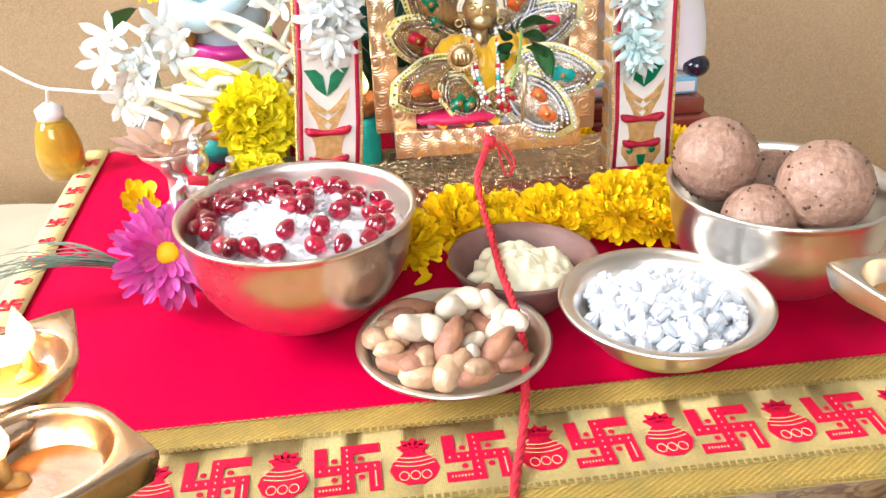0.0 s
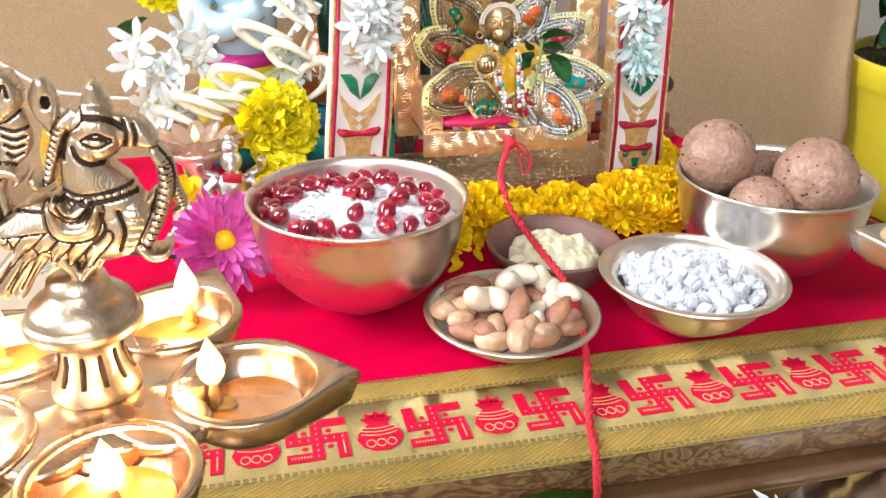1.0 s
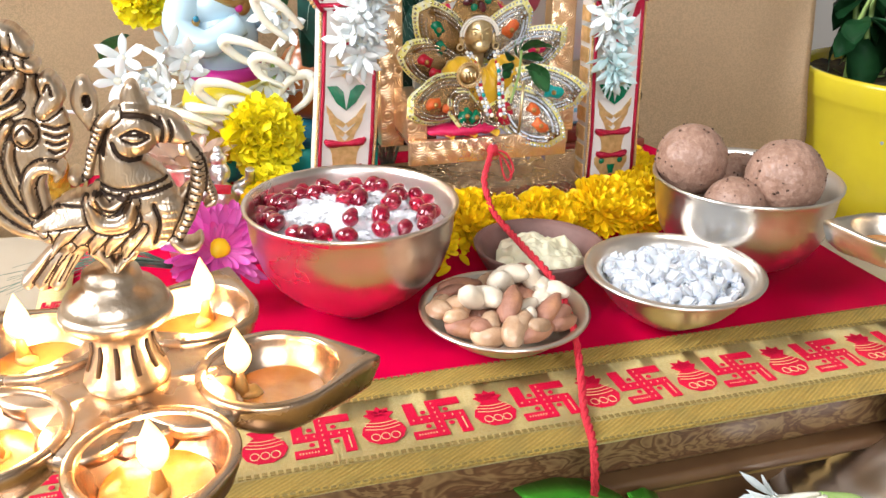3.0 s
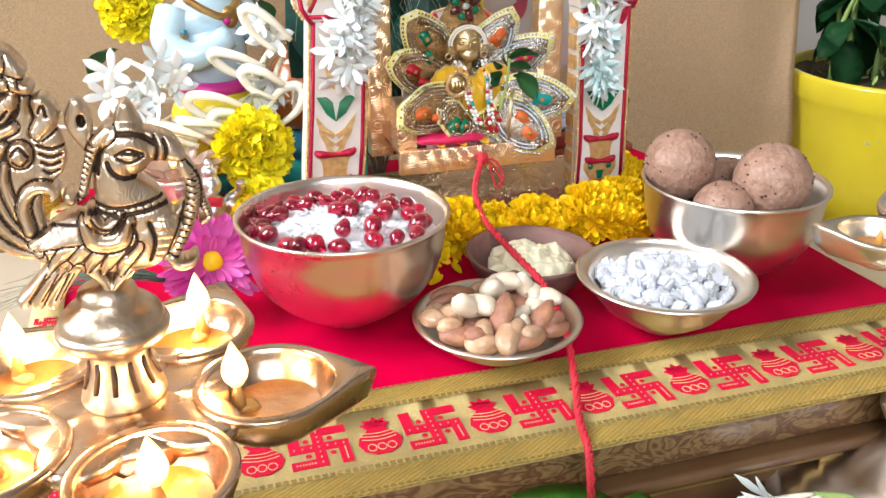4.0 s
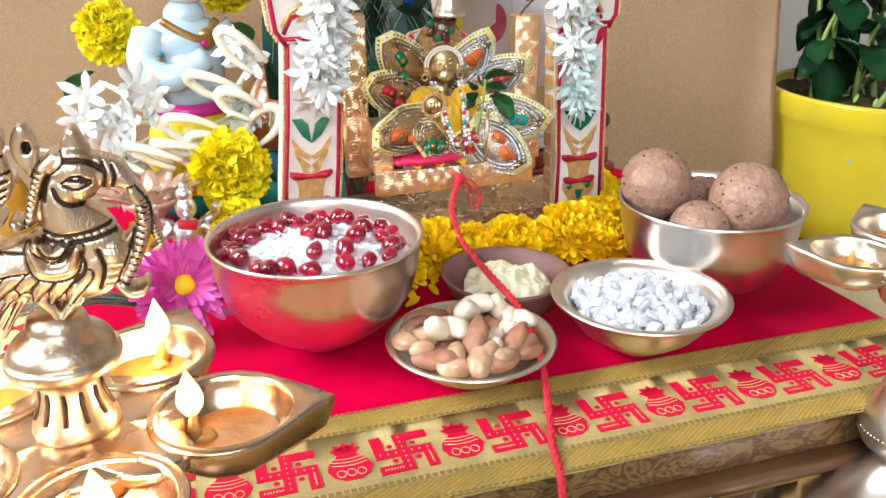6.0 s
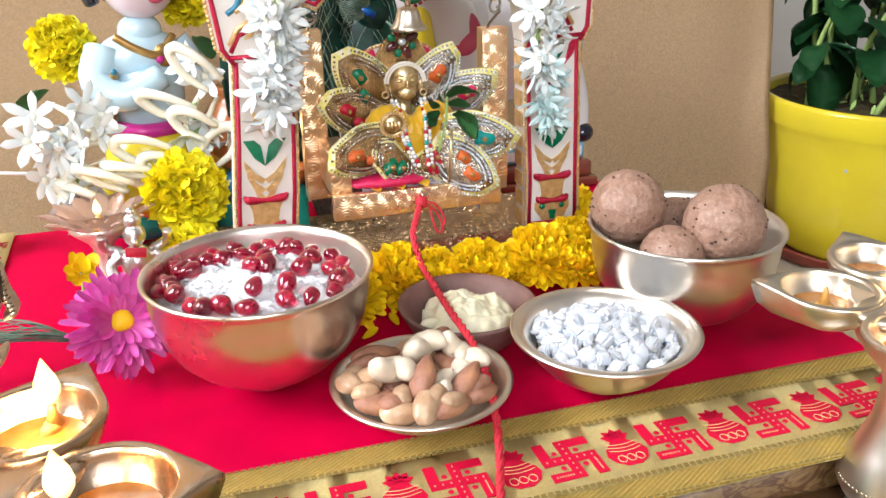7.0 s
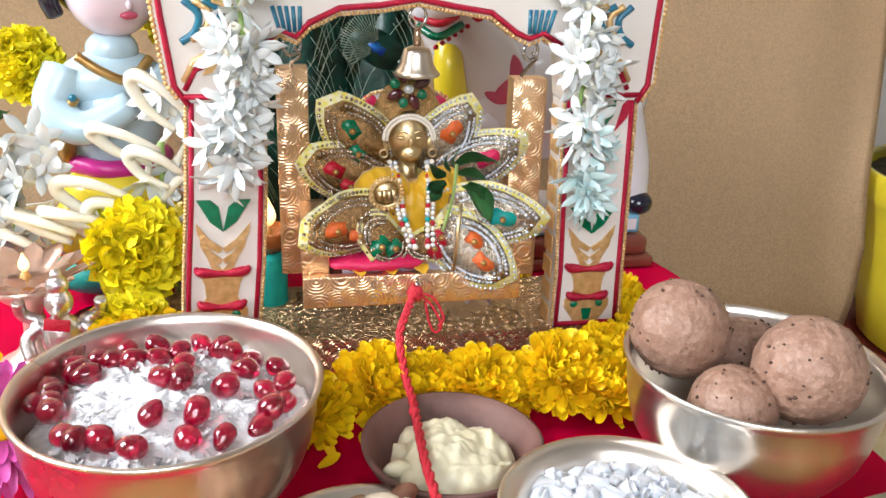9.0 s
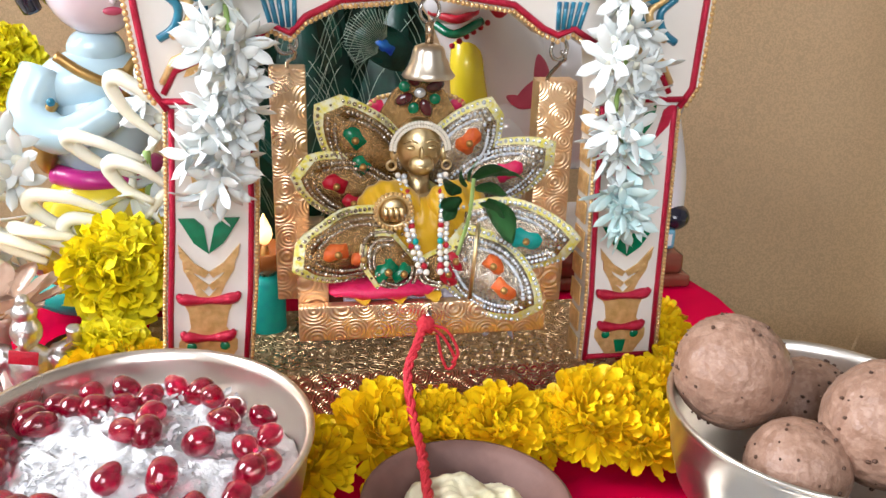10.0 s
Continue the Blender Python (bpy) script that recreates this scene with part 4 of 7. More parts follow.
def oil_lamp(x, y, turn, rim, scale, flames, label):
    """A footed brass lamp with five leaf-shaped cups round a hub. flames: distance of each cup's flame from the axis, or None."""
    lamp = thing("oil_lamp", pose(x, y, LEDGE), label, "lamp", "brass lamps on the platform")
    h = rim - LEDGE
    prof = [(0.0, 0.0), (0.070, 0.0), (0.071, 0.003), (0.066, 0.006), (0.064, 0.0095), (0.056, 0.010), (0.054, 0.0135), (0.046, 0.014), (0.044, 0.0175), (0.034, 0.019), (0.022, 0.027), (0.013, 0.036), (0.012, 0.042),
            (0.019, 0.046), (0.022, 0.052), (0.022, 0.058), (0.017, 0.07), (0.012, 0.085), (0.0105, 0.1), (0.013, h - 0.032), (0.024, h - 0.022), (0.0285, h - 0.012), (0.03, h - 0.004), (0.0292, h - 0.0016), (0.0, h - 0.0012)]
    part("stem", lathe(B(), prof, 56), M_steel if scale < 1 else M_brass, lamp, "stepped brass foot, stem and hub")
    bm = B()
    ring_ = [(radians(turn) + 2 * math.pi * i / 100, 0.0205 * scale + 0.0195 * scale * abs(math.sin(2.5 * 2 * math.pi * i / 100))) for i in range(100)]
    rows_ = [[bm.verts.new((f * r * math.cos(a), f * r * math.sin(a), h + z)) for a, r in ring_] for f, z in ((0.3, -0.0012), (0.92, -0.0012), (1.0, -0.0024), (0.96, -0.006), (0.6, -0.014))]
    for p, q in zip(rows_, rows_[1:]):
        for i in range(100):
            bm.faces.new((p[i], p[(i + 1) % 100], q[(i + 1) % 100], q[i]))
    part("plate", bm, M_palebrass if scale < 1 else M_brass, lamp, "flat brass plate joining the cups")
    for r, z in ((0.0215, 0.055), (0.052, 0.0115), (0.061, 0.0078)):
        bm = B()
        n = int(2 * math.pi * r / 0.0021)
        for i in range(n):
            a = 2 * math.pi * i / n
            ball(bm, (r * math.cos(a), r * math.sin(a), z), 0.001, u=6, v=4)
        tagged(part("beaded_ring", bm, M_castbrass, lamp), kind="stuff")
    for k, d in enumerate(flames):
        a = turn + 72 * k
        m = pose(0, 0, h, 0, 0, a) @ Matrix.Scale(scale, 4)
        cup = piece("oil_cup", CUP if scale == 1 else PALECUP, lamp, "leaf-shaped brass oil cup", m)
        part("ghee", lathe(B(), [(0, -0.0096), (0.01, -0.0095), (0.0148, -0.0092)], 28, pose(0.0425, 0, 0)), M_ghee, cup, "molten amber ghee")
        bm = B()
        wx = 0.0425 if d is None else d
        for v in ball(bm, (wx * 0.8 + 0.0425 * 0.2, 0, -0.0092), (0.0045, 0.003, 0.0022), u=14, v=10):
            v.co.z += 0.0012 * noise.noise(v.co * 400 + Vector((k, 0, 0)))
        tube(bm, [(wx, 0, -0.009), (wx, 0, -0.003), (wx + 0.0004, 0, 0.0005)], [0.0028, 0.0015, 0.0007], 8)
        part("wick", bm, M_cotton if d is None else [M_cotton], cup, "soaked cotton wick")
        if d is not None:
            piece("flame", FLAME, cup, "small yellow flame", pose(wx, 0, -0.001, random.uniform(-4, 4), random.uniform(-3, 6), 0) @ Matrix.Scale(0.85, 4))
            q = pose(x, y, rim, 0, 0, a) @ Vector(((wx - 0.0075) * scale, 0, 0.003 * scale))
            lamp_spark(q.x, q.y, q.z, 0.07 if scale == 1 else 0.012)
    return lamp, h


left, H = oil_lamp(-0.1335, 0.189, -8, 0.0885, 1.0, (0.032, 0.052, 0.05, 0.04, 0.046), "brass five-wick oil lamp with a peacock finial, all flames lit")
oil_lamp(0.2215, 0.2165, 150, 0.082, 0.92, (None, 0.05, 0.045, 0.045, 0.03), "pale brass five-wick oil lamp with lit flames")

# The collar and the bird on the lamp.
part("collar", lathe(B(), [(0, 0.0), (0.0118, 0.0), (0.0124, 0.0016), (0.0118, 0.004), (0.0098, 0.008), (0.0084, 0.0125), (0.0083, 0.0155), (0.0092, 0.018), (0.0112, 0.0192), (0.0146, 0.0208), (0.0158, 0.0226), (0.0161, 0.0242), (0.0157, 0.0254), (0.0148, 0.0256), (0.0149, 0.0264), (0.0138, 0.0288), (0.0116, 0.031), (0.0086, 0.0323),
                           (0.0084, 0.034), (0.0078, 0.0362), (0.005, 0.038), (0, 0.0384)], 48), M_castbrass, left, "turned brass collar", m=pose(-0.0008, 0.001, H - 0.0014))
# Eleven dark strips set upright round the collar's waist.
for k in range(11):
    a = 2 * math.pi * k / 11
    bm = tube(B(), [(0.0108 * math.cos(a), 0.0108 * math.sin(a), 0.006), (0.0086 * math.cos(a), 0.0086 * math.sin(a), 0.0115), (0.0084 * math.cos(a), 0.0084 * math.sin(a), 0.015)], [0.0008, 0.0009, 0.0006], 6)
    part("flute", bm, M_darkbrass, left, "dark strip half sunk in the collar", m=pose(-0.0008, 0.001, H - 0.0014))


class Casting:
    """A flat casting with two rounded faces, modelled as a relief over a drawing plane (u right, v down)."""

    def __init__(self, u0, u1, v0, v1, step):
        self.u, self.v = np.meshgrid(np.arange(u0, u1, step, dtype=float), np.arange(v0, v1, step, dtype=float))
        self.h = np.full(self.u.shape, -1.0)
        self.cut = np.zeros(self.u.shape)

    def near(self, pts, rads):
        """For each place of the plane, its distance to a smooth line over the line's width there."""
        path = smooth_path([(p[0], p[1], 0) for p in pts], 6)
        n, best = len(path), np.full(self.u.shape, 99.0)
        rs = np.interp(np.linspace(0, 1, n), np.linspace(0, 1, len(rads)), rads)
        for p, q, r in zip(path, path[1:], (rs[:-1] + rs[1:]) / 2):
            d = q - p
            t = np.clip(((self.u - p.x) * d.x + (self.v - p.y) * d.y) / max(d.length_squared, 1e-9), 0, 1)
            best = np.minimum(best, np.hypot(self.u - p.x - t * d.x, self.v - p.y - t * d.y) / r)
        return best

    def limb(self, pts, rads, thick, over=False):
        """Adds a rounded limb; over: it lies on what is there, with a dark hollow along its edge."""
        d = self.near(pts, rads if isinstance(rads, tuple) else (rads, rads))
        new_h = thick * np.sqrt(np.clip(1 - d * d, 0, 1)) ** 0.7 + 0.0007
        if over:
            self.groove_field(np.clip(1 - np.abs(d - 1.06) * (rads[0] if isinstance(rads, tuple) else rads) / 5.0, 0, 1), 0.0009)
            self.cut = np.where(d < 0.97, 0.0, self.cut)
            new_h = new_h + 0.0006
        self.h = np.where(d < 1, np.maximum(self.h, new_h), self.h)

    def groove_field(self, f, depth):
        self.cut = np.maximum(self.cut, f * depth)

    def groove(self, pts, w, depth=0.0009):
        self.groove_field(np.exp(-self.near(pts, (w, w)) ** 2), depth)

    def mesh(self, place, dark):
        """Front and back faces and the rim; the hollows take the second material."""
        bm, solid_at = B(), self.h > 0
        h = np.maximum(self.h - self.cut, 0.0004)
        keep, rows_, cols_ = {}, *self.h.shape
        cells = solid_at[:-1, :-1] & solid_at[1:, :-1] & solid_at[:-1, 1:] & solid_at[1:, 1:]

        def vert(i, j, side):
            if (i, j, side) not in keep:
                keep[i, j, side] = bm.verts.new(place(self.u[i, j], self.v[i, j], side * h[i, j]))
            return keep[i, j, side]

        for i, j in zip(*np.nonzero(cells)):
            ring = ((i, j), (i, j + 1), (i + 1, j + 1), (i + 1, j))
            for side in (-1, 1):
                f = bm.faces.new([vert(p, q, side) for p, q in (ring if side > 0 else ring[::-1])])
                # Cells cut deeper than the threshold take the second, darker material.
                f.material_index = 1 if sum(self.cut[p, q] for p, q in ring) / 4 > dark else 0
            for (p, q), (di, dj) in zip(((0, 1), (1, 2), (2, 3), (3, 0)), ((-1, 0), (0, 1), (1, 0), (0, -1))):
                y, x = i + di, j + dj
                if not (0 <= y < rows_ - 1 and 0 <= x < cols_ - 1 and cells[y, x]):
                    bm.faces.new((vert(*ring[p], -1), vert(*ring[q], -1), vert(*ring[q], 1), vert(*ring[p], 1)))
        bmesh.ops.smooth_vert(bm, verts=bm.verts, factor=0.5, use_axis_x=True, use_axis_y=True, use_axis_z=True)
        return bm


fowl = Casting(-40, 700, 5, 735, 3.0)
# The tail: four swept plumes, scrolls and bosses, and a fanned top.
fowl.limb([(120, 150), (100, 230), (110, 330), (130, 420), (170, 500)], (62, 92, 104, 66, 40), 0.0026)
fowl.limb([(215, 250), (222, 300), (200, 350)], (46, 52, 30), 0.0026)
for pts, r in (([(195, 566), (110, 540), (40, 470), (6, 380), (6, 290), (28, 210), (66, 140)], 26), ([(190, 545), (122, 512), (68, 450), (42, 370), (44, 300), (72, 245), (130, 212)], 21),
               ([(178, 520), (128, 480), (92, 420), (76, 350), (84, 290), (104, 262)], 18), ([(168, 495), (136, 450), (112, 400), (100, 350), (106, 312)], 15)):
    fowl.limb(pts, (r * 0.75, r, r, r * 0.8), 0.0032, True)
fowl.limb([(24, 75), (60, 44), (105, 42), (148, 70)], (26, 36, 36, 24), 0.0046, True)
fowl.limb([(52, 108), (100, 100), (172, 112)], (20, 24, 18), 0.0042, True)
fowl.limb([(76, 196), (112, 168), (132, 138)], (22, 30, 18), 0.0036, True)
fowl.limb([(206, 150), (222, 188), (196, 226)], (26, 34, 22), 0.004, True)
fowl.limb([(146, 282), (146, 288)], 34, 0.0048, True)
fowl.limb([(166, 492), (150, 432), (164, 388), (200, 372), (236, 386), (228, 404)], (18, 20, 20, 18, 10), 0.0044, True)
for k in range(4):
    fowl.groove([(42 + 26 * k, 30), (46 + 25 * k, 60), (52 + 20 * k, 84)], 4, 0.0006)
    fowl.groove([(78 + 24 * k, 92), (82 + 24 * k, 112)], 4, 0.0006)
    fowl.groove([(192 + 6 * k, 262 + 22 * k), (228, 270 + 22 * k), (262 - 4 * k, 262 + 22 * k)], 5, 0.0008)
for pts in ([(98, 192), (120, 168)], [(118, 200), (138, 170)], [(200, 172), (212, 152), (222, 180)], [(122, 285), (146, 262), (170, 285)], [(128, 300), (150, 312), (168, 296)]):
    fowl.groove(pts, 4.5)
for r0, line_ in ((10, [(150, 552), (60, 486), (14, 390), (14, 300), (40, 200)]), (8, [(150, 520), (84, 446), (58, 360), (60, 300)])):
    path_ = smooth_path([(p, q, 0) for p, q in line_], 9)
    for p in path_[1::2]:
        fowl.groove([(p.x - r0, p.y - 5), (p.x + r0, p.y + 5)], 3, 0.0005)
# Body, neck, head and beak.
fowl.limb([(215, 545), (300, 530), (400, 535), (490, 530), (540, 500)], (44, 84, 94, 88, 62), 0.0068)
fowl.limb([(470, 480), (420, 400), (404, 330), (430, 280)], (112, 72, 56, 60), 0.0064)
fowl.limb([(436, 262), (446, 276)], 72, 0.0066)
fowl.limb([(490, 262), (545, 268), (592, 292)], (50, 40, 17), 0.0048)
for k in range(5):
    fowl.limb([(300 + 44 * k, 512 + 6 * k), (250 + 46 * k, 560 + 8 * k), (222 + 50 * k, 598 + 6 * k)], (15, 17, 9), 0.0062 - 0.0002 * k, True)
fowl.limb([(300, 500), (240, 505), (172, 532)], (26, 28, 12), 0.0052, True)
fowl.limb([(322, 465), (352, 520), (420, 518), (446, 462)], (20, 26, 26, 18), 0.0072, True)
fowl.limb([(335, 448), (376, 480), (424, 446)], (16, 18, 14), 0.0076, True)
for pts, w in (([(322, 432), (400, 446), (488, 436), (556, 420)], 6), ([(332, 410), (400, 426), (480, 416), (540, 400)], 5), ([(340, 452), (360, 476), (400, 480), (424, 452)], 5), ([(358, 330), (366, 270), (410, 226), (470, 226), (520, 252)], 7), ([(384, 300), (404, 330), (448, 344), (506, 330)], 7),
               ([(408, 280), (444, 262), (486, 276)], 4), ([(414, 288), (448, 298), (486, 284)], 4), ([(424, 276), (450, 274), (474, 280)], 3.5), ([(516, 232), (526, 270), (516, 318)], 5), ([(542, 240), (552, 272), (540, 312)], 5), ([(496, 320), (545, 316), (590, 312)], 4),
               ([(505, 470), (524, 520), (512, 580)], 6), ([(455, 470), (470, 520), (440, 560)], 4)):
    fowl.groove(pts, w, 0.001)
for k in range(22):
    fowl.groove([(530 + 12 * (k % 4), 468 + 24 * (k // 4)), (537 + 12 * (k % 4), 472 + 24 * (k // 4))], 3.6, 0.0004)
for k in range(11):
    fowl.groove([(334 + 22 * k, 420 + 5 * math.sin(k * 0.5)), (338 + 22 * k, 434 + 5 * math.sin(k * 0.5))], 3, 0.0005)
# Crest, the strand down the neck, and what hangs from the beak.
fowl.limb([(298, 156), (304, 200), (328, 262)], (22, 40, 20), 0.0028)
fowl.limb([(432, 160), (434, 190), (446, 214)], (20, 34, 40), 0.0034)
fowl.limb([(388, 222), (350, 262), (326, 330), (316, 388)], (22, 19, 18, 15), 0.004, True)
fowl.limb([(276, 402), (280, 408)], 20, 0.0042, True)
fowl.limb([(300, 408), (318, 396)], 14, 0.0034)
for k in range(9):
    fowl.groove([(352 - 4.6 * k, 262 + 15 * k), (330 - 3 * k, 256 + 15 * k)], 3.4, 0.0006)
fowl.groove([(311, 190), (313, 200)], 9, 0.0022)
fowl.limb([(596, 300), (640, 352), (660, 420), (684, 470), (664, 486)], (14, 15, 16, 15, 9), 0.003)
fowl.limb([(598, 316), (630, 370), (632, 440), (612, 510), (590, 560), (576, 598)], (16, 23, 24, 24, 22, 16), 0.0036, True)
fowl.limb([(566, 590), (596, 612), (632, 610), (650, 592)], (16, 18, 17, 12), 0.0038, True)
fowl.limb([(540, 520), (580, 468), (612, 430)], (26, 16, 12), 0.0028)
for k in range(13):
    t = k / 12
    c = 628 - 44 * max(t - 0.42, 0) * 1.4
    fowl.groove([(c - 15, 352 + 225 * t), (c + 13, 358 + 225 * t)], 3.4, 0.0006)
    fowl.groove([(624 + 50 * t, 340 + 130 * t), (650 + 42 * t, 334 + 130 * t)], 3, 0.0005)
# Lower tail feathers and legs.
for k in range(3):
    fowl.limb([(236 + 32 * k, 588 + 8 * k), (190 + 32 * k, 650 + 4 * k), (140 + 42 * k, 706 + 4 * k)], (18, 22, 23), 0.004 - 0.0004 * k, k > 0)
    for j in (-7, 7):
        fowl.groove([(214 + 32 * k + j, 620), (160 + 38 * k + j, 700)], 3.4, 0.0006)
fowl.limb([(340, 610), (380, 660), (388, 708)], (26, 17, 20), 0.005)
fowl.limb([(440, 620), (404, 666), (392, 708)], (26, 16, 20), 0.005)


def on_lamp(u, v, y):
    """Drawing units to the lamp's own space."""
    return Vector((-0.0087 + 0.0000883 * (u - 290) - 0.0000142 * (v - 709), 0.001 + y, 0.1217 - LEDGE + 0.0000994 * (709 - v) - 0.0000077 * (u - 290)))


part("peacock_finial", fowl.mesh(on_lamp, 0.00036), [M_bird, M_darkbrass], left, "cast brass peacock with a scrolled tail and dark hollows")


# ---------------------------------------------------------------- flowers
def bloom_mesh(name, layers, material, rr, core=None):
    """A flower head facing +z. layers: (petals, start radius, height, tilt degrees, length, width, curl, ruffle)."""
    bm = B()
    keep = random.getstate()
    random.seed(rr)
    for n, r0, h, tilt, ln, wd, curl, ruff in layers:
        for i in range(n):
            a = 360 * (i + random.uniform(-0.3, 0.3)) / n
            m = pose(0, 0, h, 0, 0, a) @ pose(r0, 0, 0, 0, -tilt + random.uniform(-9 - 70 * ruff, 9 + 70 * ruff), random.uniform(-8 - 60 * ruff, 8 + 60 * ruff)) @ pose(0, 0, 0, random.uniform(-14, 14), 0, 0)
            petal(bm, m, ln * random.uniform(0.85, 1.12), wd * random.uniform(0.85, 1.15), curl + random.uniform(-0.25, 0.25), 0.35, 4, ruff, 0.6)
    random.setstate(keep)
    if core:
        i0 = len(bm.faces)
        ball(bm, (0, 0, core[1]), (core[0], core[0], core[2]), u=16, v=8, lump=0.3)
        set_material(bm, i0, 1)
    for f in bm.faces:
        f.smooth = True
    me = bpy.data.meshes.new(name)
    bm.to_mesh(me)
    bm.free()
    for mt in material if isinstance(material, (list, tuple)) else [material]:
        me.materials.append(mt)
    return me


def dome_bloom(name, n, inner, squash, ln, wd, curl, ruffle, material, seed):
    """A full flower head: petals set evenly over a dome, each pointing out, facing +z."""
    bm, keep = B(), random.getstate()
    random.seed(seed)
    for i in range(n):
        c = 1 - 1.28 * (i + 0.5) / n
        tilt, a = math.degrees(math.asin(c)), 137.508 * i
        rim = math.cos(radians(tilt))
        m = pose(0, 0, inner * squash * c, 0, 0, a) @ pose(inner * rim * 0.7, 0, 0, 0, -tilt * 0.92 + random.uniform(-12, 12) * (1 + 6 * ruffle), random.uniform(-14, 14) * (1 + 6 * ruffle)) @ pose(0, 0, 0, random.uniform(-35, 35) * (1 + 6 * ruffle), 0, 0)
        petal(bm, m, ln * (0.62 + 0.38 * rim) * random.uniform(0.88, 1.12), wd * random.uniform(0.8, 1.2), curl * random.uniform(0.4, 1.4), 0.4, 4, ruffle, 0.75, 0.4)
    random.setstate(keep)
    ball(bm, (0, 0, 0), (inner * 0.95, inner * 0.95, inner * squash), u=16, v=10)
    for f in bm.faces:
        f.smooth = True
    me = bpy.data.meshes.new(name)
    bm.to_mesh(me)
    bm.free()
    me.materials.append(material)
    return me


CHRYS = [dome_bloom("chrysanthemum", 210, 0.0075, 0.8, 0.0145, 0.0046, 0.7, 0.03, M_mari, k) for k in (1, 2, 3)]
MARI = [dome_bloom("marigold", 290, 0.0112, 1.0, 0.0128, 0.0078, 0.4, 0.22, M_lemon, k) for k in (4, 5)]
DAISY = bloom_mesh("pink_daisy", [(30, 0.004, 0.0, 2, 0.025, 0.005, 0.15, 0.03), (30, 0.004, 0.001, 12, 0.023, 0.0048, 0.2, 0.03), (26, 0.004, 0.002, 24, 0.0195, 0.0046, 0.2, 0.03), (22, 0.004, 0.003, 38, 0.014, 0.004, 0.2, 0.03), (28, 0.004, -0.003, -14, 0.025, 0.0052, -0.1, 0.03), (26, 0.004, -0.006, -32, 0.024, 0.0052, -0.1, 0.03)], [M_pink, M_mari], 6, (0.0062, 0.004, 0.003))
SMALL = bloom_mesh("small_yellow_flower", [(9, 0.001, 0.0, 15, 0.0125, 0.008, 0.5, 0.03), (7, 0.001, 0.001, 40, 0.009, 0.006, 0.4, 0.03)], M_mari, 9)

garland = thing("flower_garland", pose(0, 0, 0), "garland of bright yellow chrysanthemums laid round the swing base", "garland")
for k, (x, y, z, rx, rz, s) in enumerate(((0.020, 0.424, 0.013, 25, 0, 0.95), (-0.006, 0.44, 0.011, 20, 40, 0.95), (0.052, 0.437, 0.0165, 38, 10, 1.05), (0.078, 0.441, 0.012, 25, 80, 0.9), (0.103, 0.4345, 0.015, 40, 60, 0.98), (0.122, 0.436, 0.011, 20, 30, 0.85),
                                          (0.143, 0.4335, 0.0185, 36, 130, 1.08), (0.165, 0.425, 0.0135, 30, 20, 0.9), (0.173, 0.447, 0.018, 20, 70, 0.95), (0.197, 0.462, 0.016, 10, 50, 0.95), (0.206, 0.495, 0.013, 8, 10, 0.95), (0.210, 0.528, 0.012, 5, 90, 0.9), (0.148, 0.553, 0.012, 20, 30, 0.8), (-0.052, 0.452, 0.012, 15, 20, 0.95), (-0.066, 0.478, 0.02, 25, 20, 1.05), (-0.046, 0.488, 0.017, 15, 120, 1.0))):
    piece("flower_head", CHRYS[k % 3], garland, "", pose(x, y - 0.001, z + 0.003, rx, 0, 0) @ pose(0, 0, 0, 0, 0, rz) @ Matrix.Scale(s * 1.14, 4))
bm = B()
tube(bm, smooth_path([(-0.066, 0.478, 0.006), (-0.04, 0.452, 0.004), (0.02, 0.43, 0.004), (0.08, 0.44, 0.004), (0.143, 0.437, 0.004), (0.175, 0.44, 0.004), (0.2, 0.48, 0.004), (0.21, 0.53, 0.004)]), 0.001, 6)
part("string", bm, M_string, garland)
for x, y, rz in ((0.022, 0.402, 30), (0.045, 0.412, 100)):
    bm = petal(B(), pose(0, 0, 0.001, 8, 0, rz), 0.012, 0.006, 0.4, 0.3)
    solid("fallen_petal", bm, M_mari, "single yellow petal fallen on the red cloth", "petal", m=pose(x, y, 0))

for k, (x, y, z, rx, ry, s, lab) in enumerate(((-0.066, 0.496, 0.0265, 66, -8, 1.1, "dense lemon-yellow marigold lying on the cloth by the swing"), (-0.066, 0.532, 0.058, 62, 10, 1.34, "dense lemon-yellow marigold propped beside the swing"), (-0.137, 0.64, 0.138, 50, -20, 1.15, "lemon-yellow marigold beside the blue figurine"), (-0.05, 0.655, 0.17, 60, 10, 1.1, "lemon-yellow marigold behind the blue figurine"), (-0.092, 0.585, 0.05, 50, 0, 0.9, "lemon-yellow marigold among the tuberoses"))):
    ob = thing("marigold", pose(x, y, z, rx, ry, 0) @ Matrix.Scale(s, 4), lab, "flower", "marigolds round the figurine")
    piece("flower_head", MARI[k % 2], ob)
    part("calyx", lathe(B(), [(0, -0.022), (0.003, -0.022), (0.006, -0.016), (0.007, -0.008), (0, -0.006)], 12), M_leaf, ob, "green calyx")
for x, y, z, a, b, c, s in ((-0.150, 0.632, 0.112, 10, 20, 150, 0.024), (-0.09, 0.522, 0.03, 30, 20, 200, 0.016), (-0.045, 0.65, 0.14, 0, 30, 60, 0.02)):
    bm = petal(B(), pose(0, 0, 0), s * 1.4, s, -0.5, 0.3, 6)
    bmesh.ops.solidify(bm, geom=bm.faces[:], thickness=0.0004)
    solid("leaf", bm, M_leaf, "green leaf tucked beside a marigold", "leaf", m=pose(x, y, z, a, b, c))

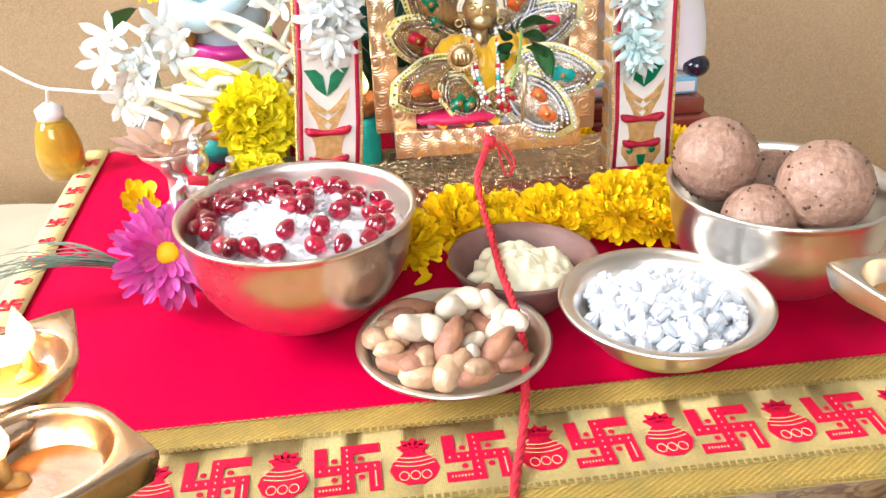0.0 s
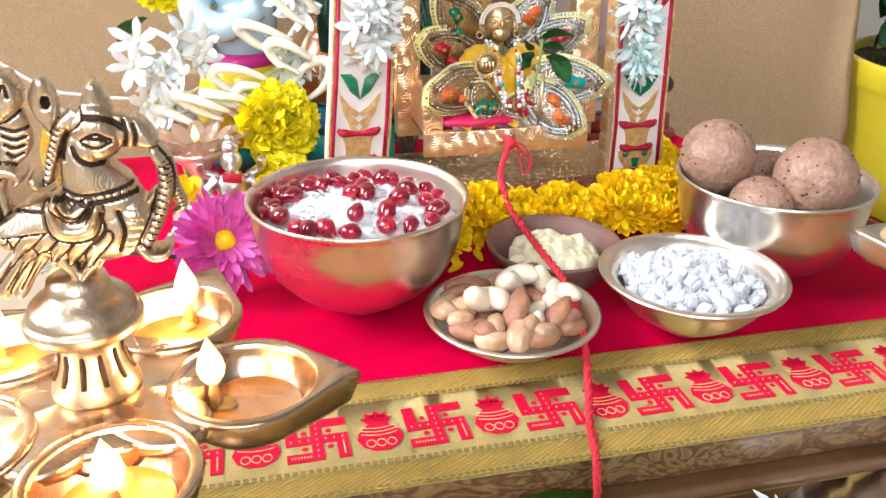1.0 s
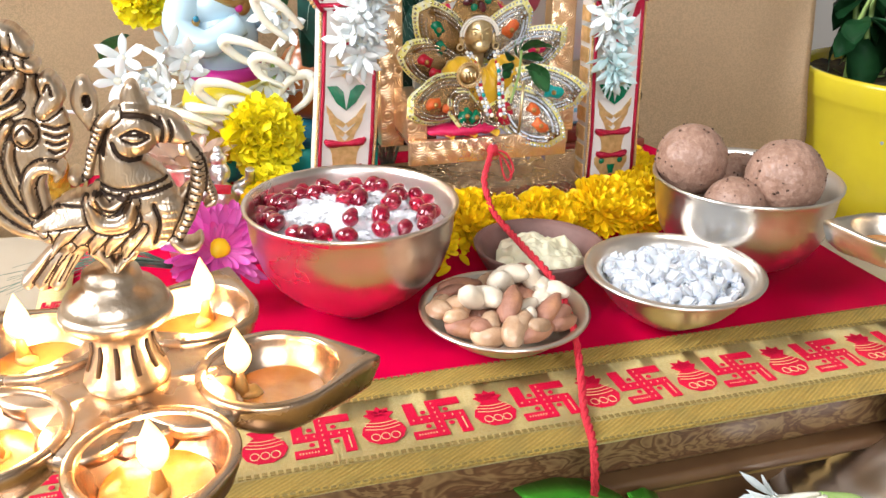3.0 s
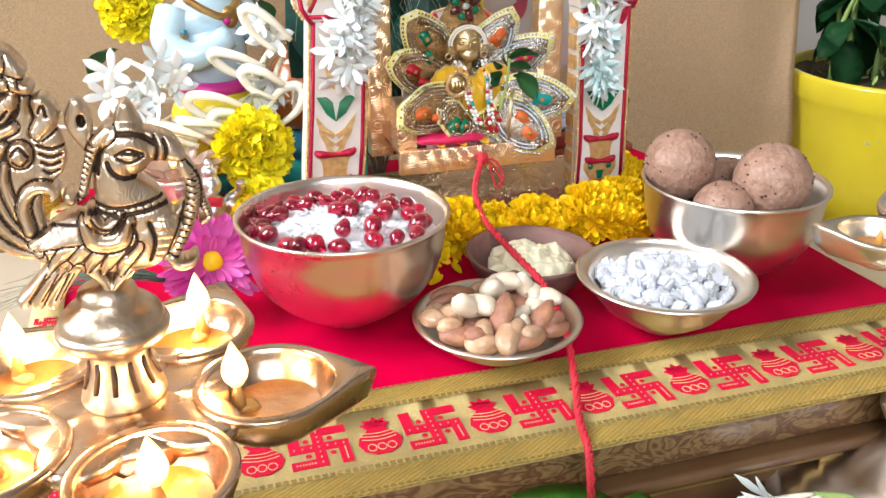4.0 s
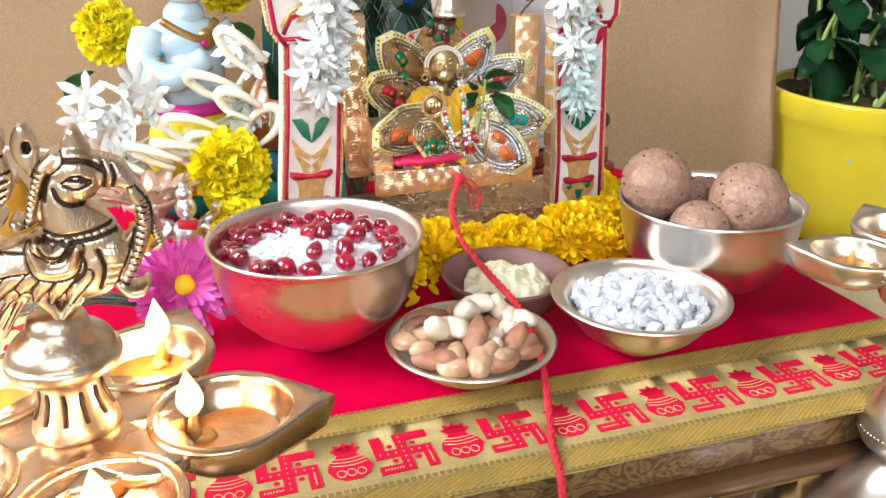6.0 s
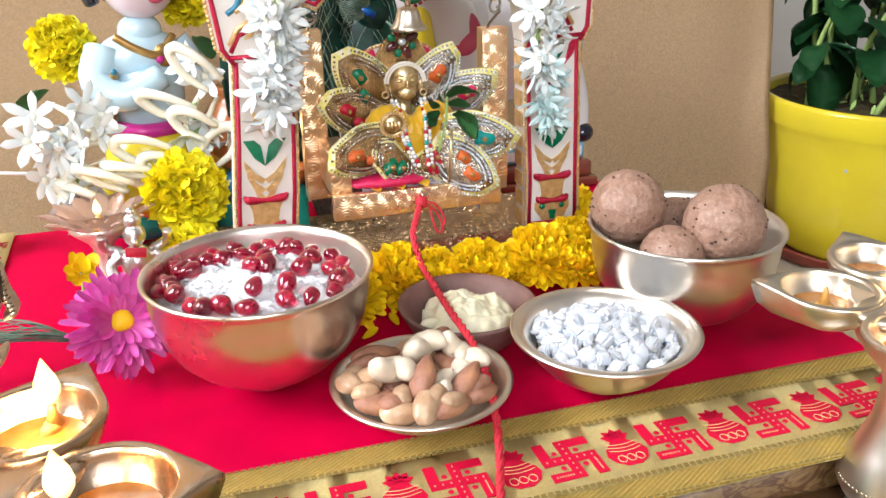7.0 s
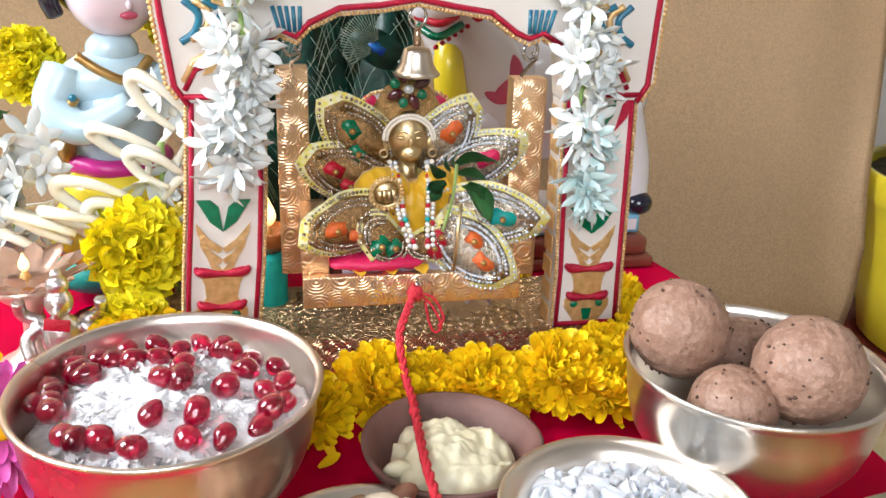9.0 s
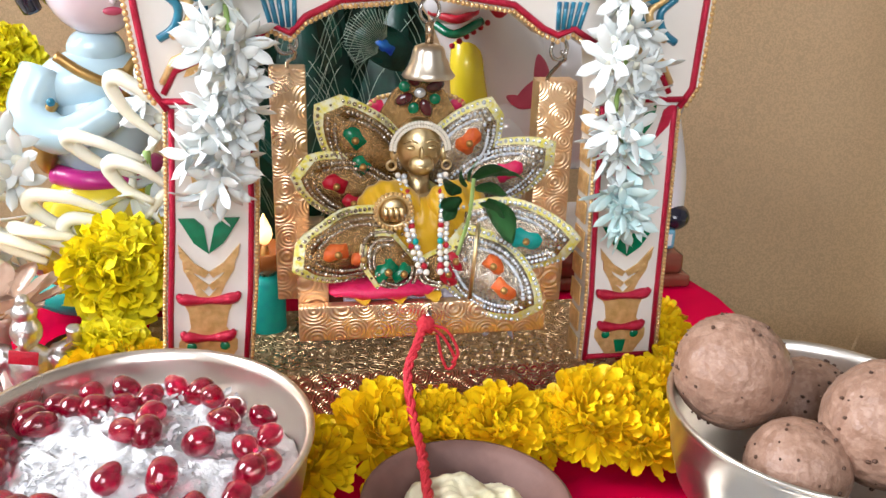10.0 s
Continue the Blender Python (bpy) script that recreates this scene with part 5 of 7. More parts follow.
daisy = thing("pink_daisy", pose(-0.1035, 0.4005, 0.034, 62, 0, 12), "magenta daisy with a yellow centre leaning on the bowl", "flower")
piece("flower_head", DAISY, daisy)
part("stem", tube(B(), [(0, 0, -0.001), (0.0, -0.012, -0.008), (0.002, -0.024, -0.016)], 0.0014, 8), M_stem, daisy)
small = thing("small_yellow_flower", pose(-0.126, 0.449, 0.044, 50, 0, 20), "small yellow flower laid at the silver figurine", "flower")
piece("flower_head", SMALL, small)
part("stem", tube(B(), [(0, 0, 0), (0.0, -0.012, -0.012), (0.0, -0.028, -0.022), (0, -0.034, -0.03)], 0.0011, 6), M_stem, small)
rnd = random.Random(8)
sprig = thing("grass_sprig", pose(0, 0, 0), "sprig of thin grey-green grass blades lying on the cloth", "grass")
for k in range(26):
    a = rnd.uniform(-0.32, 0.34)
    ln = rnd.uniform(0.05, 0.105)
    p0 = Vector((-0.13, 0.418, 0.02))
    pts = [p0 + Vector((-ln * t * math.cos(a), ln * t * math.sin(a) + 0.01 * t * t, 0.012 * math.sin(t * 2.4) - 0.010 * t * t + rnd.uniform(-0.003, 0.003))) for t in (0, 0.3, 0.65, 1)]
    part("blade", tube(B(), smooth_path(pts, 3), [0.0008, 0.0008, 0.0008, 0.0008, 0.0007, 0.0006, 0.0005, 0.0004, 0.0003, 0.0002], 4, flat=0.5), M_incense, sprig)


def one_petal(name, material, rr):
    keep = random.getstate()
    random.seed(rr)
    bm = petal(B(), Matrix(), 0.0155, 0.0054, 0.75, 0.4, 7, 0.012, 0.05, 0.6)
    random.setstate(keep)
    for f in bm.faces:
        f.smooth = True
    me = bpy.data.meshes.new(name)
    bm.to_mesh(me)
    bm.free()
    me.materials.append(material)
    return me


def floret_tube(material):
    bm = tube(B(), smooth_path([(0, 0, 0), (0.006, 0, 0.0006), (0.013, 0, 0.0004), (0.018, 0, 0)], 4), [0.0013 + 0.0011 * (i / 12) ** 2 for i in range(13)], 8)
    for f in bm.faces:
        f.smooth = True
    me = bpy.data.meshes.new("floret_tube")
    bm.to_mesh(me)
    bm.free()
    me.materials.append(material)
    return me


M_aqua = surf("aqua_tinted_petals", (0.58, 0.80, 0.80), (0.74, 0.86, 0.86), 60, 0.4, sss=0.2, islands=0.05)
FLORETS = (floret_tube(M_bud), [one_petal("petal", M_petal, k) for k in range(4)])
AQUA = (floret_tube(M_petal), [one_petal("petal", M_aqua, 20 + k) for k in range(3)])
petal_rnd = random.Random(55)


def floret(kind, parent, m):
    """A tuberose floret: a slim tube along +x that opens in six pointed petals."""
    body_, petals_ = kind
    f = piece("floret", body_, parent, "", m)
    opening = petal_rnd.uniform(8, 34)
    for k in range(6):
        piece("petal", petals_[k % len(petals_)], f, "", pose(0.0165, 0, 0, 60 * k + petal_rnd.uniform(-9, 9), 0, 0) @ pose(0, 0, 0.0014, 0, -opening - petal_rnd.uniform(0, 16), 0) @ Matrix.Scale(petal_rnd.uniform(0.88, 1.12), 4))


def hanging(label, path, count, rr, tinted):
    g = thing("tuberose_garland", pose(0, 0, 0), label, "garland", "tuberose strings on the swing posts")
    rnd = random.Random(rr)
    pts = smooth_path(path, 10)
    part("string", tube(B(), pts, 0.0012, 6), M_stem, g, "pale green stalk")
    for k in range(count):
        t = (k + rnd.uniform(0, 0.8)) / count
        p = pts[min(int(t * (len(pts) - 1)), len(pts) - 1)]
        a, b = rnd.uniform(-155, -25), rnd.uniform(-30, 65)
        me = AQUA if t > tinted else FLORETS
        floret(me, g, Matrix.Translation(p + Vector((rnd.uniform(-0.003, 0.003), 0, 0))) @ pose(0, 0, 0, 0, 0, a) @ pose(-0.006, 0, 0, rnd.uniform(0, 60), b, 0) @ Matrix.Scale(rnd.uniform(0.74, 0.95), 4))
    return g


hanging("string of white tuberose florets hung on the swing", [(-0.004, 0.472, 0.225), (-0.004, 0.470, 0.19), (-0.003, 0.468, 0.17), (-0.006, 0.467, 0.152), (-0.009, 0.466, 0.136), (-0.012, 0.466, 0.124)], 42, 31, 1.2)
hanging("string of white and aqua-tinted tuberose florets on the swing", [(0.153, 0.470, 0.225), (0.1545, 0.468, 0.185), (0.155, 0.466, 0.168), (0.152, 0.465, 0.15), (0.156, 0.464, 0.134), (0.157, 0.464, 0.115), (0.158, 0.464, 0.104)], 42, 32, 0.66)


def loop_mesh(rr):
    """A tuberose bud string bent into a narrow loop."""
    bm = B()
    r = random.Random(rr)
    ln, w = r.uniform(0.026, 0.036), r.uniform(0.006, 0.009)
    pts = [(0, -w, 0), (ln * 0.5, -w * 1.1, 0.002), (ln * 0.9, -w * 0.6, 0.002), (ln, 0, 0.001), (ln * 0.9, w * 0.6, 0), (ln * 0.5, w * 1.0, 0), (0, w * 0.6, 0)]
    path = smooth_path(pts, 4)
    n = len(path)
    tube(bm, path, [0.0018 + 0.0019 * math.sin(math.pi * i / (n - 1)) for i in range(n)], 8)
    for f in bm.faces:
        f.smooth = True
    me = bpy.data.meshes.new("tuberose_bud")
    bm.to_mesh(me)
    bm.free()
    me.materials.append(M_bud)
    return me


LOOPS = [loop_mesh(k) for k in range(4)]
bunch = thing("tuberose_bunch", pose(-0.1, 0.56, 0), "heap of white tuberoses and cream buds round the figurine", "flowers")
rnd = random.Random(77)
for k, (x, z) in enumerate(((-0.128, 0.116), (-0.140, 0.098), (-0.127, 0.088), (-0.138, 0.076), (-0.146, 0.088), (-0.118, 0.098), (-0.133, 0.106), (-0.145, 0.07), (-0.13, 0.062), (-0.06, 0.104), (-0.052, 0.118), (-0.046, 0.132), (-0.05, 0.095), (-0.043, 0.11), (-0.15, 0.104), (-0.122, 0.075), (-0.142, 0.058), (-0.155, 0.094), (-0.136, 0.09), (-0.125, 0.108), (-0.148, 0.079), (-0.118, 0.088), (-0.11, 0.106), (-0.156, 0.068), (-0.134, 0.118), (-0.038, 0.1), (-0.04, 0.124))):
    floret(FLORETS, bunch, pose(x + 0.1, rnd.uniform(-0.008, 0.012), z, 0, 0, rnd.uniform(-150, -30)) @ pose(-0.01, 0, 0, rnd.uniform(0, 60), rnd.uniform(-20, 60), 0) @ Matrix.Scale(1.15, 4))
for k, (x, z, tilt) in enumerate(((-0.068, 0.116, 150), (-0.058, 0.104, 140), (-0.085, 0.09, 155), (-0.098, 0.082, 160), (-0.112, 0.074, 150), (-0.103, 0.07, 35), (-0.12, 0.066, 145), (-0.078, 0.078, 150), (-0.052, 0.135, 130), (-0.062, 0.088, 40), (-0.128, 0.056, 140), (-0.09, 0.068, 145))):
    piece("bud_loop", LOOPS[k % 4], bunch, "cream bud bent in a loop", pose(x + 0.1 + 0.012, rnd.uniform(-0.022, -0.006), z - 0.012, 0, -tilt, 0) @ pose(0, 0, 0, 70 + rnd.uniform(-30, 30), 0, 0))
part("stalks", tube(B(), smooth_path([(-0.03, 0.01, 0.002), (-0.035, 0.005, 0.05), (-0.03, 0.0, 0.09)]), 0.002, 8), M_stem, bunch)
part("stalks", tube(B(), smooth_path([(0.05, 0.01, 0.002), (0.045, 0.005, 0.05), (0.047, 0.0, 0.11)]), 0.002, 8), M_stem, bunch)


# ---------------------------------------------------------------- the swing
swing = thing("swing_stand", pose(0, 0, 0), "ornate white and gold toy swing stand on the cloth", "stand")
TOP = 0.026
box(bm := B(), (0.262, 0.07, TOP), (0.075, 0.511, TOP / 2), bevel=0.0012)
part("base_board", bm, M_foilbase, swing, "base covered in waved gold foil")
LEG = {"l": [(-0.041, TOP), (-0.0385, 0.06), (-0.0345, 0.1), (-0.031, 0.149), (0.005, 0.149), (0.0045, 0.11), (0.002, 0.07), (-0.0025, TOP)],
       "r": [(0.1505, TOP), (0.1508, 0.06), (0.149, 0.1), (0.1475, 0.149), (0.1865, 0.149), (0.1882, 0.1), (0.1893, 0.06), (0.1905, TOP)]}
YL, DL = 0.4765, 0.016


def flat_shape(name, outline, y, depth, material, parent, label=""):
    return part(name, prism(B(), outline, depth, pose(0, y, 0)), material, parent, label, smooth=False)


def edging(name, pts, y, r, material, parent, label="", flat=0.5, closed=False):
    path = [(x, y, z) for x, z in pts]
    if closed:
        path.append(path[0])
    return part(name, tube(B(), path, r, 6, flat=1.0), material, parent, label)


def beads(name, pts, y, r, material, parent, label=""):
    bm = B()
    for (x0, z0), (x1, z1) in zip(pts, pts[1:]):
        n = max(int(math.hypot(x1 - x0, z1 - z0) / (r * 1.7)), 1)
        for i in range(n):
            ball(bm, (x0 + (x1 - x0) * i / n, y, z0 + (z1 - z0) * i / n), r, u=6, v=4)
    return tagged(part(name, bm, material, parent, label), kind="stuff")


for side, pts in LEG.items():
    leg = flat_shape("leg", pts, YL, DL, M_enamel, swing, "white enamelled leg with a painted vase")
    lo = [p for p in pts if p[0] < sum(q[0] for q in pts) / 8]
    hi = [p for p in pts if p[0] >= sum(q[0] for q in pts) / 8]
    for run in (lo, hi):
        sg = 1 if run is lo else -1
        edging("red_edging", [(x + sg * 0.0032, z) for x, z in run], YL - 0.0003, 0.0013, M_redglit, leg, "red glitter edging")
        beads("gold_beading", [(x + sg * 0.0008, z) for x, z in sorted(run, key=lambda p: p[1])], YL - 0.0002, 0.0011, M_goldrelief, leg, "raised gold beading")
    edging("red_edging", [(pts[0][0] + 0.003, TOP + 0.0016), (pts[-1][0] - 0.003, TOP + 0.0016)], YL - 0.0003, 0.0014, M_redglit, leg, "red glitter edging")
    if side == "r":
        for k in range(9):
            box(bm := B(), (0.0008, 0.013, 0.010), (pts[0][0] - 0.0006 + (pts[3][0] - pts[0][0]) * k / 9, YL + DL / 2, TOP + 0.006 + 0.0135 * k), bevel=0.0003)
            part("gilt_panel", bm, M_goldrelief, leg)
    cx = (pts[0][0] + pts[-1][0]) / 2
    up = ((pts[3][0] + pts[4][0]) / 2 - cx) / (0.149 - TOP)
    ka, kb = (1.22, 0.001) if side == "l" else (1.12, -0.002)
    V = lambda dx, dz: (cx + up * (dz * ka + kb) + dx * 1.36, TOP + dz * ka + kb)
    flat_shape("gold_vase", [V(-0.005, 0.004), V(0.005, 0.004), V(0.0092, 0.012), V(0.0092, 0.0155), V(0.0072, 0.0185), V(0.0055, 0.021), V(0.0062, 0.027), V(0.0078, 0.031), V(-0.0078, 0.031), V(-0.0062, 0.027), V(-0.0055, 0.021), V(-0.0072, 0.0185), V(-0.0092, 0.0155), V(-0.0092, 0.012)], YL - 0.0007, 0.001, M_goldrelief, leg, "painted gold vase")
    for z0, w in ((0.0178, 0.0082), (0.0325, 0.0095)):
        part("red_band", tube(B(), smooth_path([(*V(-w, z0 + 0.002), 0), (*V(-w * 0.8, z0), 0), (*V(0, z0 - 0.0008), 0), (*V(w * 0.8, z0), 0), (*V(w, z0 + 0.002), 0)], 4), [0.0009] + [0.0021 - 0.0006 * math.cos(0.9 * i) for i in range(15)] + [0.001], 8, pose(0, YL - 0.001, 0) @ Matrix(((1, 0, 0, 0), (0, 0, 1, 0), (0, 1, 0, 0), (0, 0, 0, 1)))), M_redglit, leg, "red painted band")
    for dx, dz in ((-0.0052, 0.0135), (0.0052, 0.0135)):
        x, z = V(dx, dz)
        part("green_dot", lathe(B(), [(0, -0.0008), (0.0017, -0.0006), (0.0022, 0.0)], 10, pose(x, YL - 0.0007, z, -90, 0, 0)), M_green, leg, "green enamel dot")
    flat_shape("green_dot", [V(-0.0022, 0.011), V(0.0022, 0.011), V(0.0012, 0.0052), V(-0.0012, 0.0052)], YL - 0.0012, 0.0006, M_green, leg, "green enamel mark")
    for sg in (-1, 1):
        for j, (z0, reach) in enumerate(((0.033, 0.0062), (0.0375, 0.0086), (0.0425, 0.0098))):
            flat_shape("gold_leaf", [V(0, z0), V(sg * reach * 0.45, z0 + 0.0035), V(sg * reach * 0.95, z0 + 0.0105), V(sg * reach * 0.9, z0 + 0.006), V(sg * reach * 0.62, z0 + 0.001), V(sg * 0.0012, z0 - 0.002)], YL - 0.0007 - 0.0003 * j, 0.001, M_goldrelief, leg, "raised gold leaf")
        flat_shape("green_leaf", [V(0, 0.0495), V(sg * 0.0045, 0.0535), V(sg * 0.0092, 0.0625), V(sg * 0.0045, 0.0625), V(sg * 0.0016, 0.0595)], YL - 0.0014, 0.001, M_green, leg, "painted green leaf")
        flat_shape("gold_leaf", [V(0, 0.065), V(sg * 0.001, 0.072), V(sg * 0.0055, 0.078), V(sg * 0.004, 0.069)], YL - 0.0008, 0.001, M_goldrelief, leg, "raised gold leaf")
    x, z = V(0.0, 0.086)
    part("red_flower", lathe(B(), [(0, -0.001), (0.003, -0.0007), (0.004, 0.0)], 10, pose(x, YL - 0.0006, z, -90, 0, 0)), M_redglit, leg, "red painted bud")
    for sg in (-1, 1):
        flat_shape("red_flower", [V(sg * 0.006, 0.098), V(sg * 0.0105, 0.104), V(sg * 0.0125, 0.114), V(sg * 0.0085, 0.11)], YL - 0.0008, 0.001, M_redglit, leg, "red painted petal")
        flat_shape("green_leaf", [V(sg * 0.002, 0.1), V(sg * 0.005, 0.105), V(sg * 0.006, 0.113), V(sg * 0.002, 0.108)], YL - 0.0009, 0.001, M_green, leg, "painted green leaf")

under = [(0.005, 0.1495), (0.006, 0.172), (0.0122, 0.1785), (0.0195, 0.1752), (0.0256, 0.1815), (0.039, 0.188), (0.0575, 0.1895), (0.0745, 0.1925), (0.0915, 0.1895), (0.109, 0.187), (0.1215, 0.178), (0.128, 0.1752), (0.1345, 0.178), (0.1445, 0.172), (0.1475, 0.1495)]
over = [(0.1885, 0.1495), (0.1935, 0.158), (0.1945, 0.188), (0.1955, 0.212), (0.185, 0.226), (0.16, 0.232), (0.13, 0.238), (0.1, 0.252), (0.0745, 0.262), (0.049, 0.252), (0.019, 0.238), (-0.011, 0.232), (-0.034, 0.226), (-0.0435, 0.212), (-0.0415, 0.188), (-0.038, 0.158), (-0.0325, 0.1495)]
arch = flat_shape("arch", under + over, YL - 0.001, DL + 0.002, M_enamel, swing, "white enamelled scalloped arch")
edging("red_edging", [(x, z + 0.0035) for x, z in under[1:-1]], YL - 0.0014, 0.0014, M_redglit, arch, "red glitter edging")
beads("gold_beading", [(x, z + 0.0008) for x, z in under[1:-1]], YL - 0.0012, 0.0011, M_goldrelief, arch, "raised gold beading")
edging("red_edging", [(x - 0.0035 if x > 0.07 else x + 0.0035, z - 0.001) for x, z in over], YL - 0.0014, 0.0015, M_redglit, arch, "red glitter edging")
beads("gold_beading", over, YL - 0.0006, 0.0014, M_goldrelief, arch, "raised gold beading")
for x0, x1 in ((-0.032, 0.004), (0.15, 0.188)):
    edging("red_edging", [(x0, 0.152), (x1, 0.152)], YL - 0.0014, 0.0014, M_redglit, arch, "red glitter bar")
for cx, sg in ((-0.018, 1), (0.1675, -1)):
    path = [(cx - sg * 0.012, 0.155), (cx - sg * 0.007, 0.164), (cx + sg * 0.003, 0.1685), (cx + sg * 0.014, 0.169)]
    edging("red_scroll", path, YL - 0.0014, 0.0013, M_redglit, arch, "red painted scroll")
    edging("gold_scroll", [(x, z + 0.004) for x, z in path], YL - 0.0014, 0.0016, M_goldrelief, arch, "raised gold scroll")
    for j in range(4):
        arc = [(cx + sg * (-0.012 + 0.0045 * j), 0.176 + 0.001 * j), (cx + sg * (-0.006 + 0.0048 * j), 0.1805 + 0.0016 * j), (cx + sg * (-0.004 + 0.0046 * j), 0.188 + 0.001 * j), (cx + sg * (-0.01 + 0.004 * j), 0.194)]
        edging("gold_scroll" if j % 2 else "blue_scroll", [(p.x, p.y) for p in smooth_path([(x, z, 0) for x, z in arc], 5)], YL - 0.0014, 0.0017, M_goldrelief if j % 2 else M_blue, arch, "raised curl of a painted peacock")
    flat_shape("green_feather", [(cx - sg * 0.01, 0.2), (cx + sg * 0.004, 0.1975), (cx + sg * 0.012, 0.196), (cx + sg * 0.02, 0.204), (cx + sg * 0.008, 0.2075), (cx - sg * 0.004, 0.214)], YL - 0.0016, 0.001, M_green, arch, "green enamel feather")
    for j in range(3):
        flat_shape("gold_leaf", [(cx + sg * (-0.013 + 0.009 * j), 0.1585 + 0.003 * j), (cx + sg * (-0.008 + 0.009 * j), 0.160 + 0.003 * j), (cx + sg * (-0.006 + 0.009 * j), 0.1655 + 0.002 * j), (cx + sg * (-0.011 + 0.009 * j), 0.1635 + 0.002 * j)], YL - 0.0017, 0.001, M_goldrelief, arch, "raised gold leaf")
for cx, sg in ((0.0185, 1), (0.1305, -1)):
    for k in range(5):
        edging("blue_mark", [(cx + sg * (k * 0.0022 - 0.006), 0.181), (cx + sg * (k * 0.003 - 0.009), 0.192)], YL - 0.0014, 0.001, M_blue, arch, "blue enamel line")

seat = thing("toy_swing", pose(0, 0, 0), "hanging toy swing covered in ringed gold foil", "swing")
for x, w, z0, z1 in ((0.0175, 0.0155, 0.054, 0.161), (0.1375, 0.0178, 0.0475, 0.1555)):
    box(bm := B(), (w, 0.012, z1 - z0), (x, 0.505, (z0 + z1) / 2), bevel=0.0006)
    part("post", bm, M_foil, seat, "gold foil post")
box(bm := B(), (0.107, 0.005, 0.0158), (0.0725, 0.459, 0.0612), bevel=0.0006)
part("front_board", bm, M_foil, seat, "gold foil front board")
box(bm := B(), (0.106, 0.042, 0.003), (0.0725, 0.482, 0.0665), bevel=0.0004)
part("seat_board", bm, M_redwood, seat, "dark red seat board")
for x in (0.0255, 0.126):
    box(bm := B(), (0.013, 0.04, 0.026), (x, 0.482, 0.081), bevel=0.0006)
    part("side_board", bm, M_foil, seat)
flat_shape("backrest", [(0.034, 0.068), (0.115, 0.068), (0.114, 0.12), (0.106, 0.136), (0.092, 0.147), (0.0745, 0.151), (0.057, 0.147), (0.043, 0.136), (0.035, 0.12)], 0.507, 0.004, M_enamel, seat, "round-topped white backrest")
beads("backrest_beading", [(0.035, 0.12), (0.043, 0.136), (0.057, 0.147), (0.0745, 0.151), (0.092, 0.147), (0.106, 0.136), (0.114, 0.12)], 0.5065, 0.0012, M_goldrelief, seat)
for x, z in ((0.05, 0.139), (0.056, 0.143), (0.048, 0.131), (0.098, 0.139), (0.093, 0.143)):
    part("red_flower", lathe(B(), [(0, -0.001), (0.003, -0.0007), (0.004, 0.0)], 8, pose(x, 0.5068, z, -90, 0, 0)), M_pinkapp, seat)


def wire_ring(bm, c, r, w, turn):
    tube(bm, [Vector(c) + Matrix.Rotation(radians(turn), 3, "Z") @ Vector((r * math.cos(a), 0, r * math.sin(a))) for a in (2 * math.pi * i / 24 for i in range(25))], w, 6, caps=False)


for x, z, zt in ((0.0178, 0.1735, 0.161), (0.1325, 0.1715, 0.1555)):
    bm = B()
    wire_ring(bm, (x, 0.487, z), 0.0045, 0.0009, 25)
    part("ring", bm, M_wire, seat, "steel ring")
    bm = tube(B(), smooth_path([(x + 0.001, 0.4865, z - 0.001), (x + 0.0035, 0.488, z - 0.004), (x + 0.0025, 0.492, z - 0.007), (x, 0.498, zt + 0.003), (x, 0.502, zt - 0.002)], 5), 0.0009, 6)
    part("hook", bm, M_wire, seat, "steel wire hook")

bell = thing("brass_bell", pose(0.0755, 0.482, 0.1605), "tiny brass bell hung under the arch", "bell")
part("bell_body", lathe(B(), [(0.0107, 0.0), (0.0112, 0.0008), (0.0098, 0.0026), (0.0078, 0.006), (0.0068, 0.0105), (0.006, 0.0124), (0.003, 0.0136), (0, 0.0138), (0, 0.012), (0.005, 0.0112), (0.0065, 0.006), (0.0092, 0.001)], 32), M_palebrass, bell)
part("stem", tube(B(), [(0, 0, 0.0136), (0, 0, 0.0225)], 0.0018, 8), M_brass, bell)
bm = B()
wire_ring(bm, (0, 0, 0.027), 0.005, 0.0008, 30)
part("ring", bm, M_wire, bell, "steel ring")
part("clapper", tube(B(), [(0, 0, 0.012), (0, 0, 0.0), (0, 0, -0.002)], [0.0005, 0.0008, 0.0016], 8), M_brass, bell)

# ---------------------------------------------------------------- the idol and its dress
bm = B()
HX, HY, HZ = 0.0733, 0.4915, 0.1288
ball(bm, (HX, HY, HZ), (0.0104, 0.0098, 0.0128), u=28, v=20)
ball(bm, (HX, HY - 0.0088, HZ - 0.0065), (0.006, 0.0035, 0.0048), u=16, v=10)
ball(bm, (HX, HY - 0.0102, HZ - 0.001), (0.0013, 0.0018, 0.0032), u=10, v=8)
for sg in (-1, 1):
    ball(bm, (HX + sg * 0.0044, HY - 0.0086, HZ + 0.0012), (0.0024, 0.0012, 0.0011), u=12, v=8)
    tube(bm, smooth_path([(HX + sg * 0.0018, HY - 0.0094, HZ + 0.0036), (HX + sg * 0.0045, HY - 0.0094, HZ + 0.0046), (HX + sg * 0.0078, HY - 0.0076, HZ + 0.0032)], 4), 0.0005, 6)
    ball(bm, (HX + sg * 0.0108, HY - 0.001, HZ - 0.0035), (0.002, 0.0028, 0.0046), u=12, v=8)
    wire_ring(bm, (HX + sg * 0.0122, HY - 0.003, HZ - 0.008), 0.002, 0.0006, 0)
tube(bm, smooth_path([(HX - 0.0024, HY - 0.0112, HZ - 0.0062), (HX, HY - 0.0122, HZ - 0.0068), (HX + 0.0024, HY - 0.0112, HZ - 0.0062)], 4), 0.0006, 6)
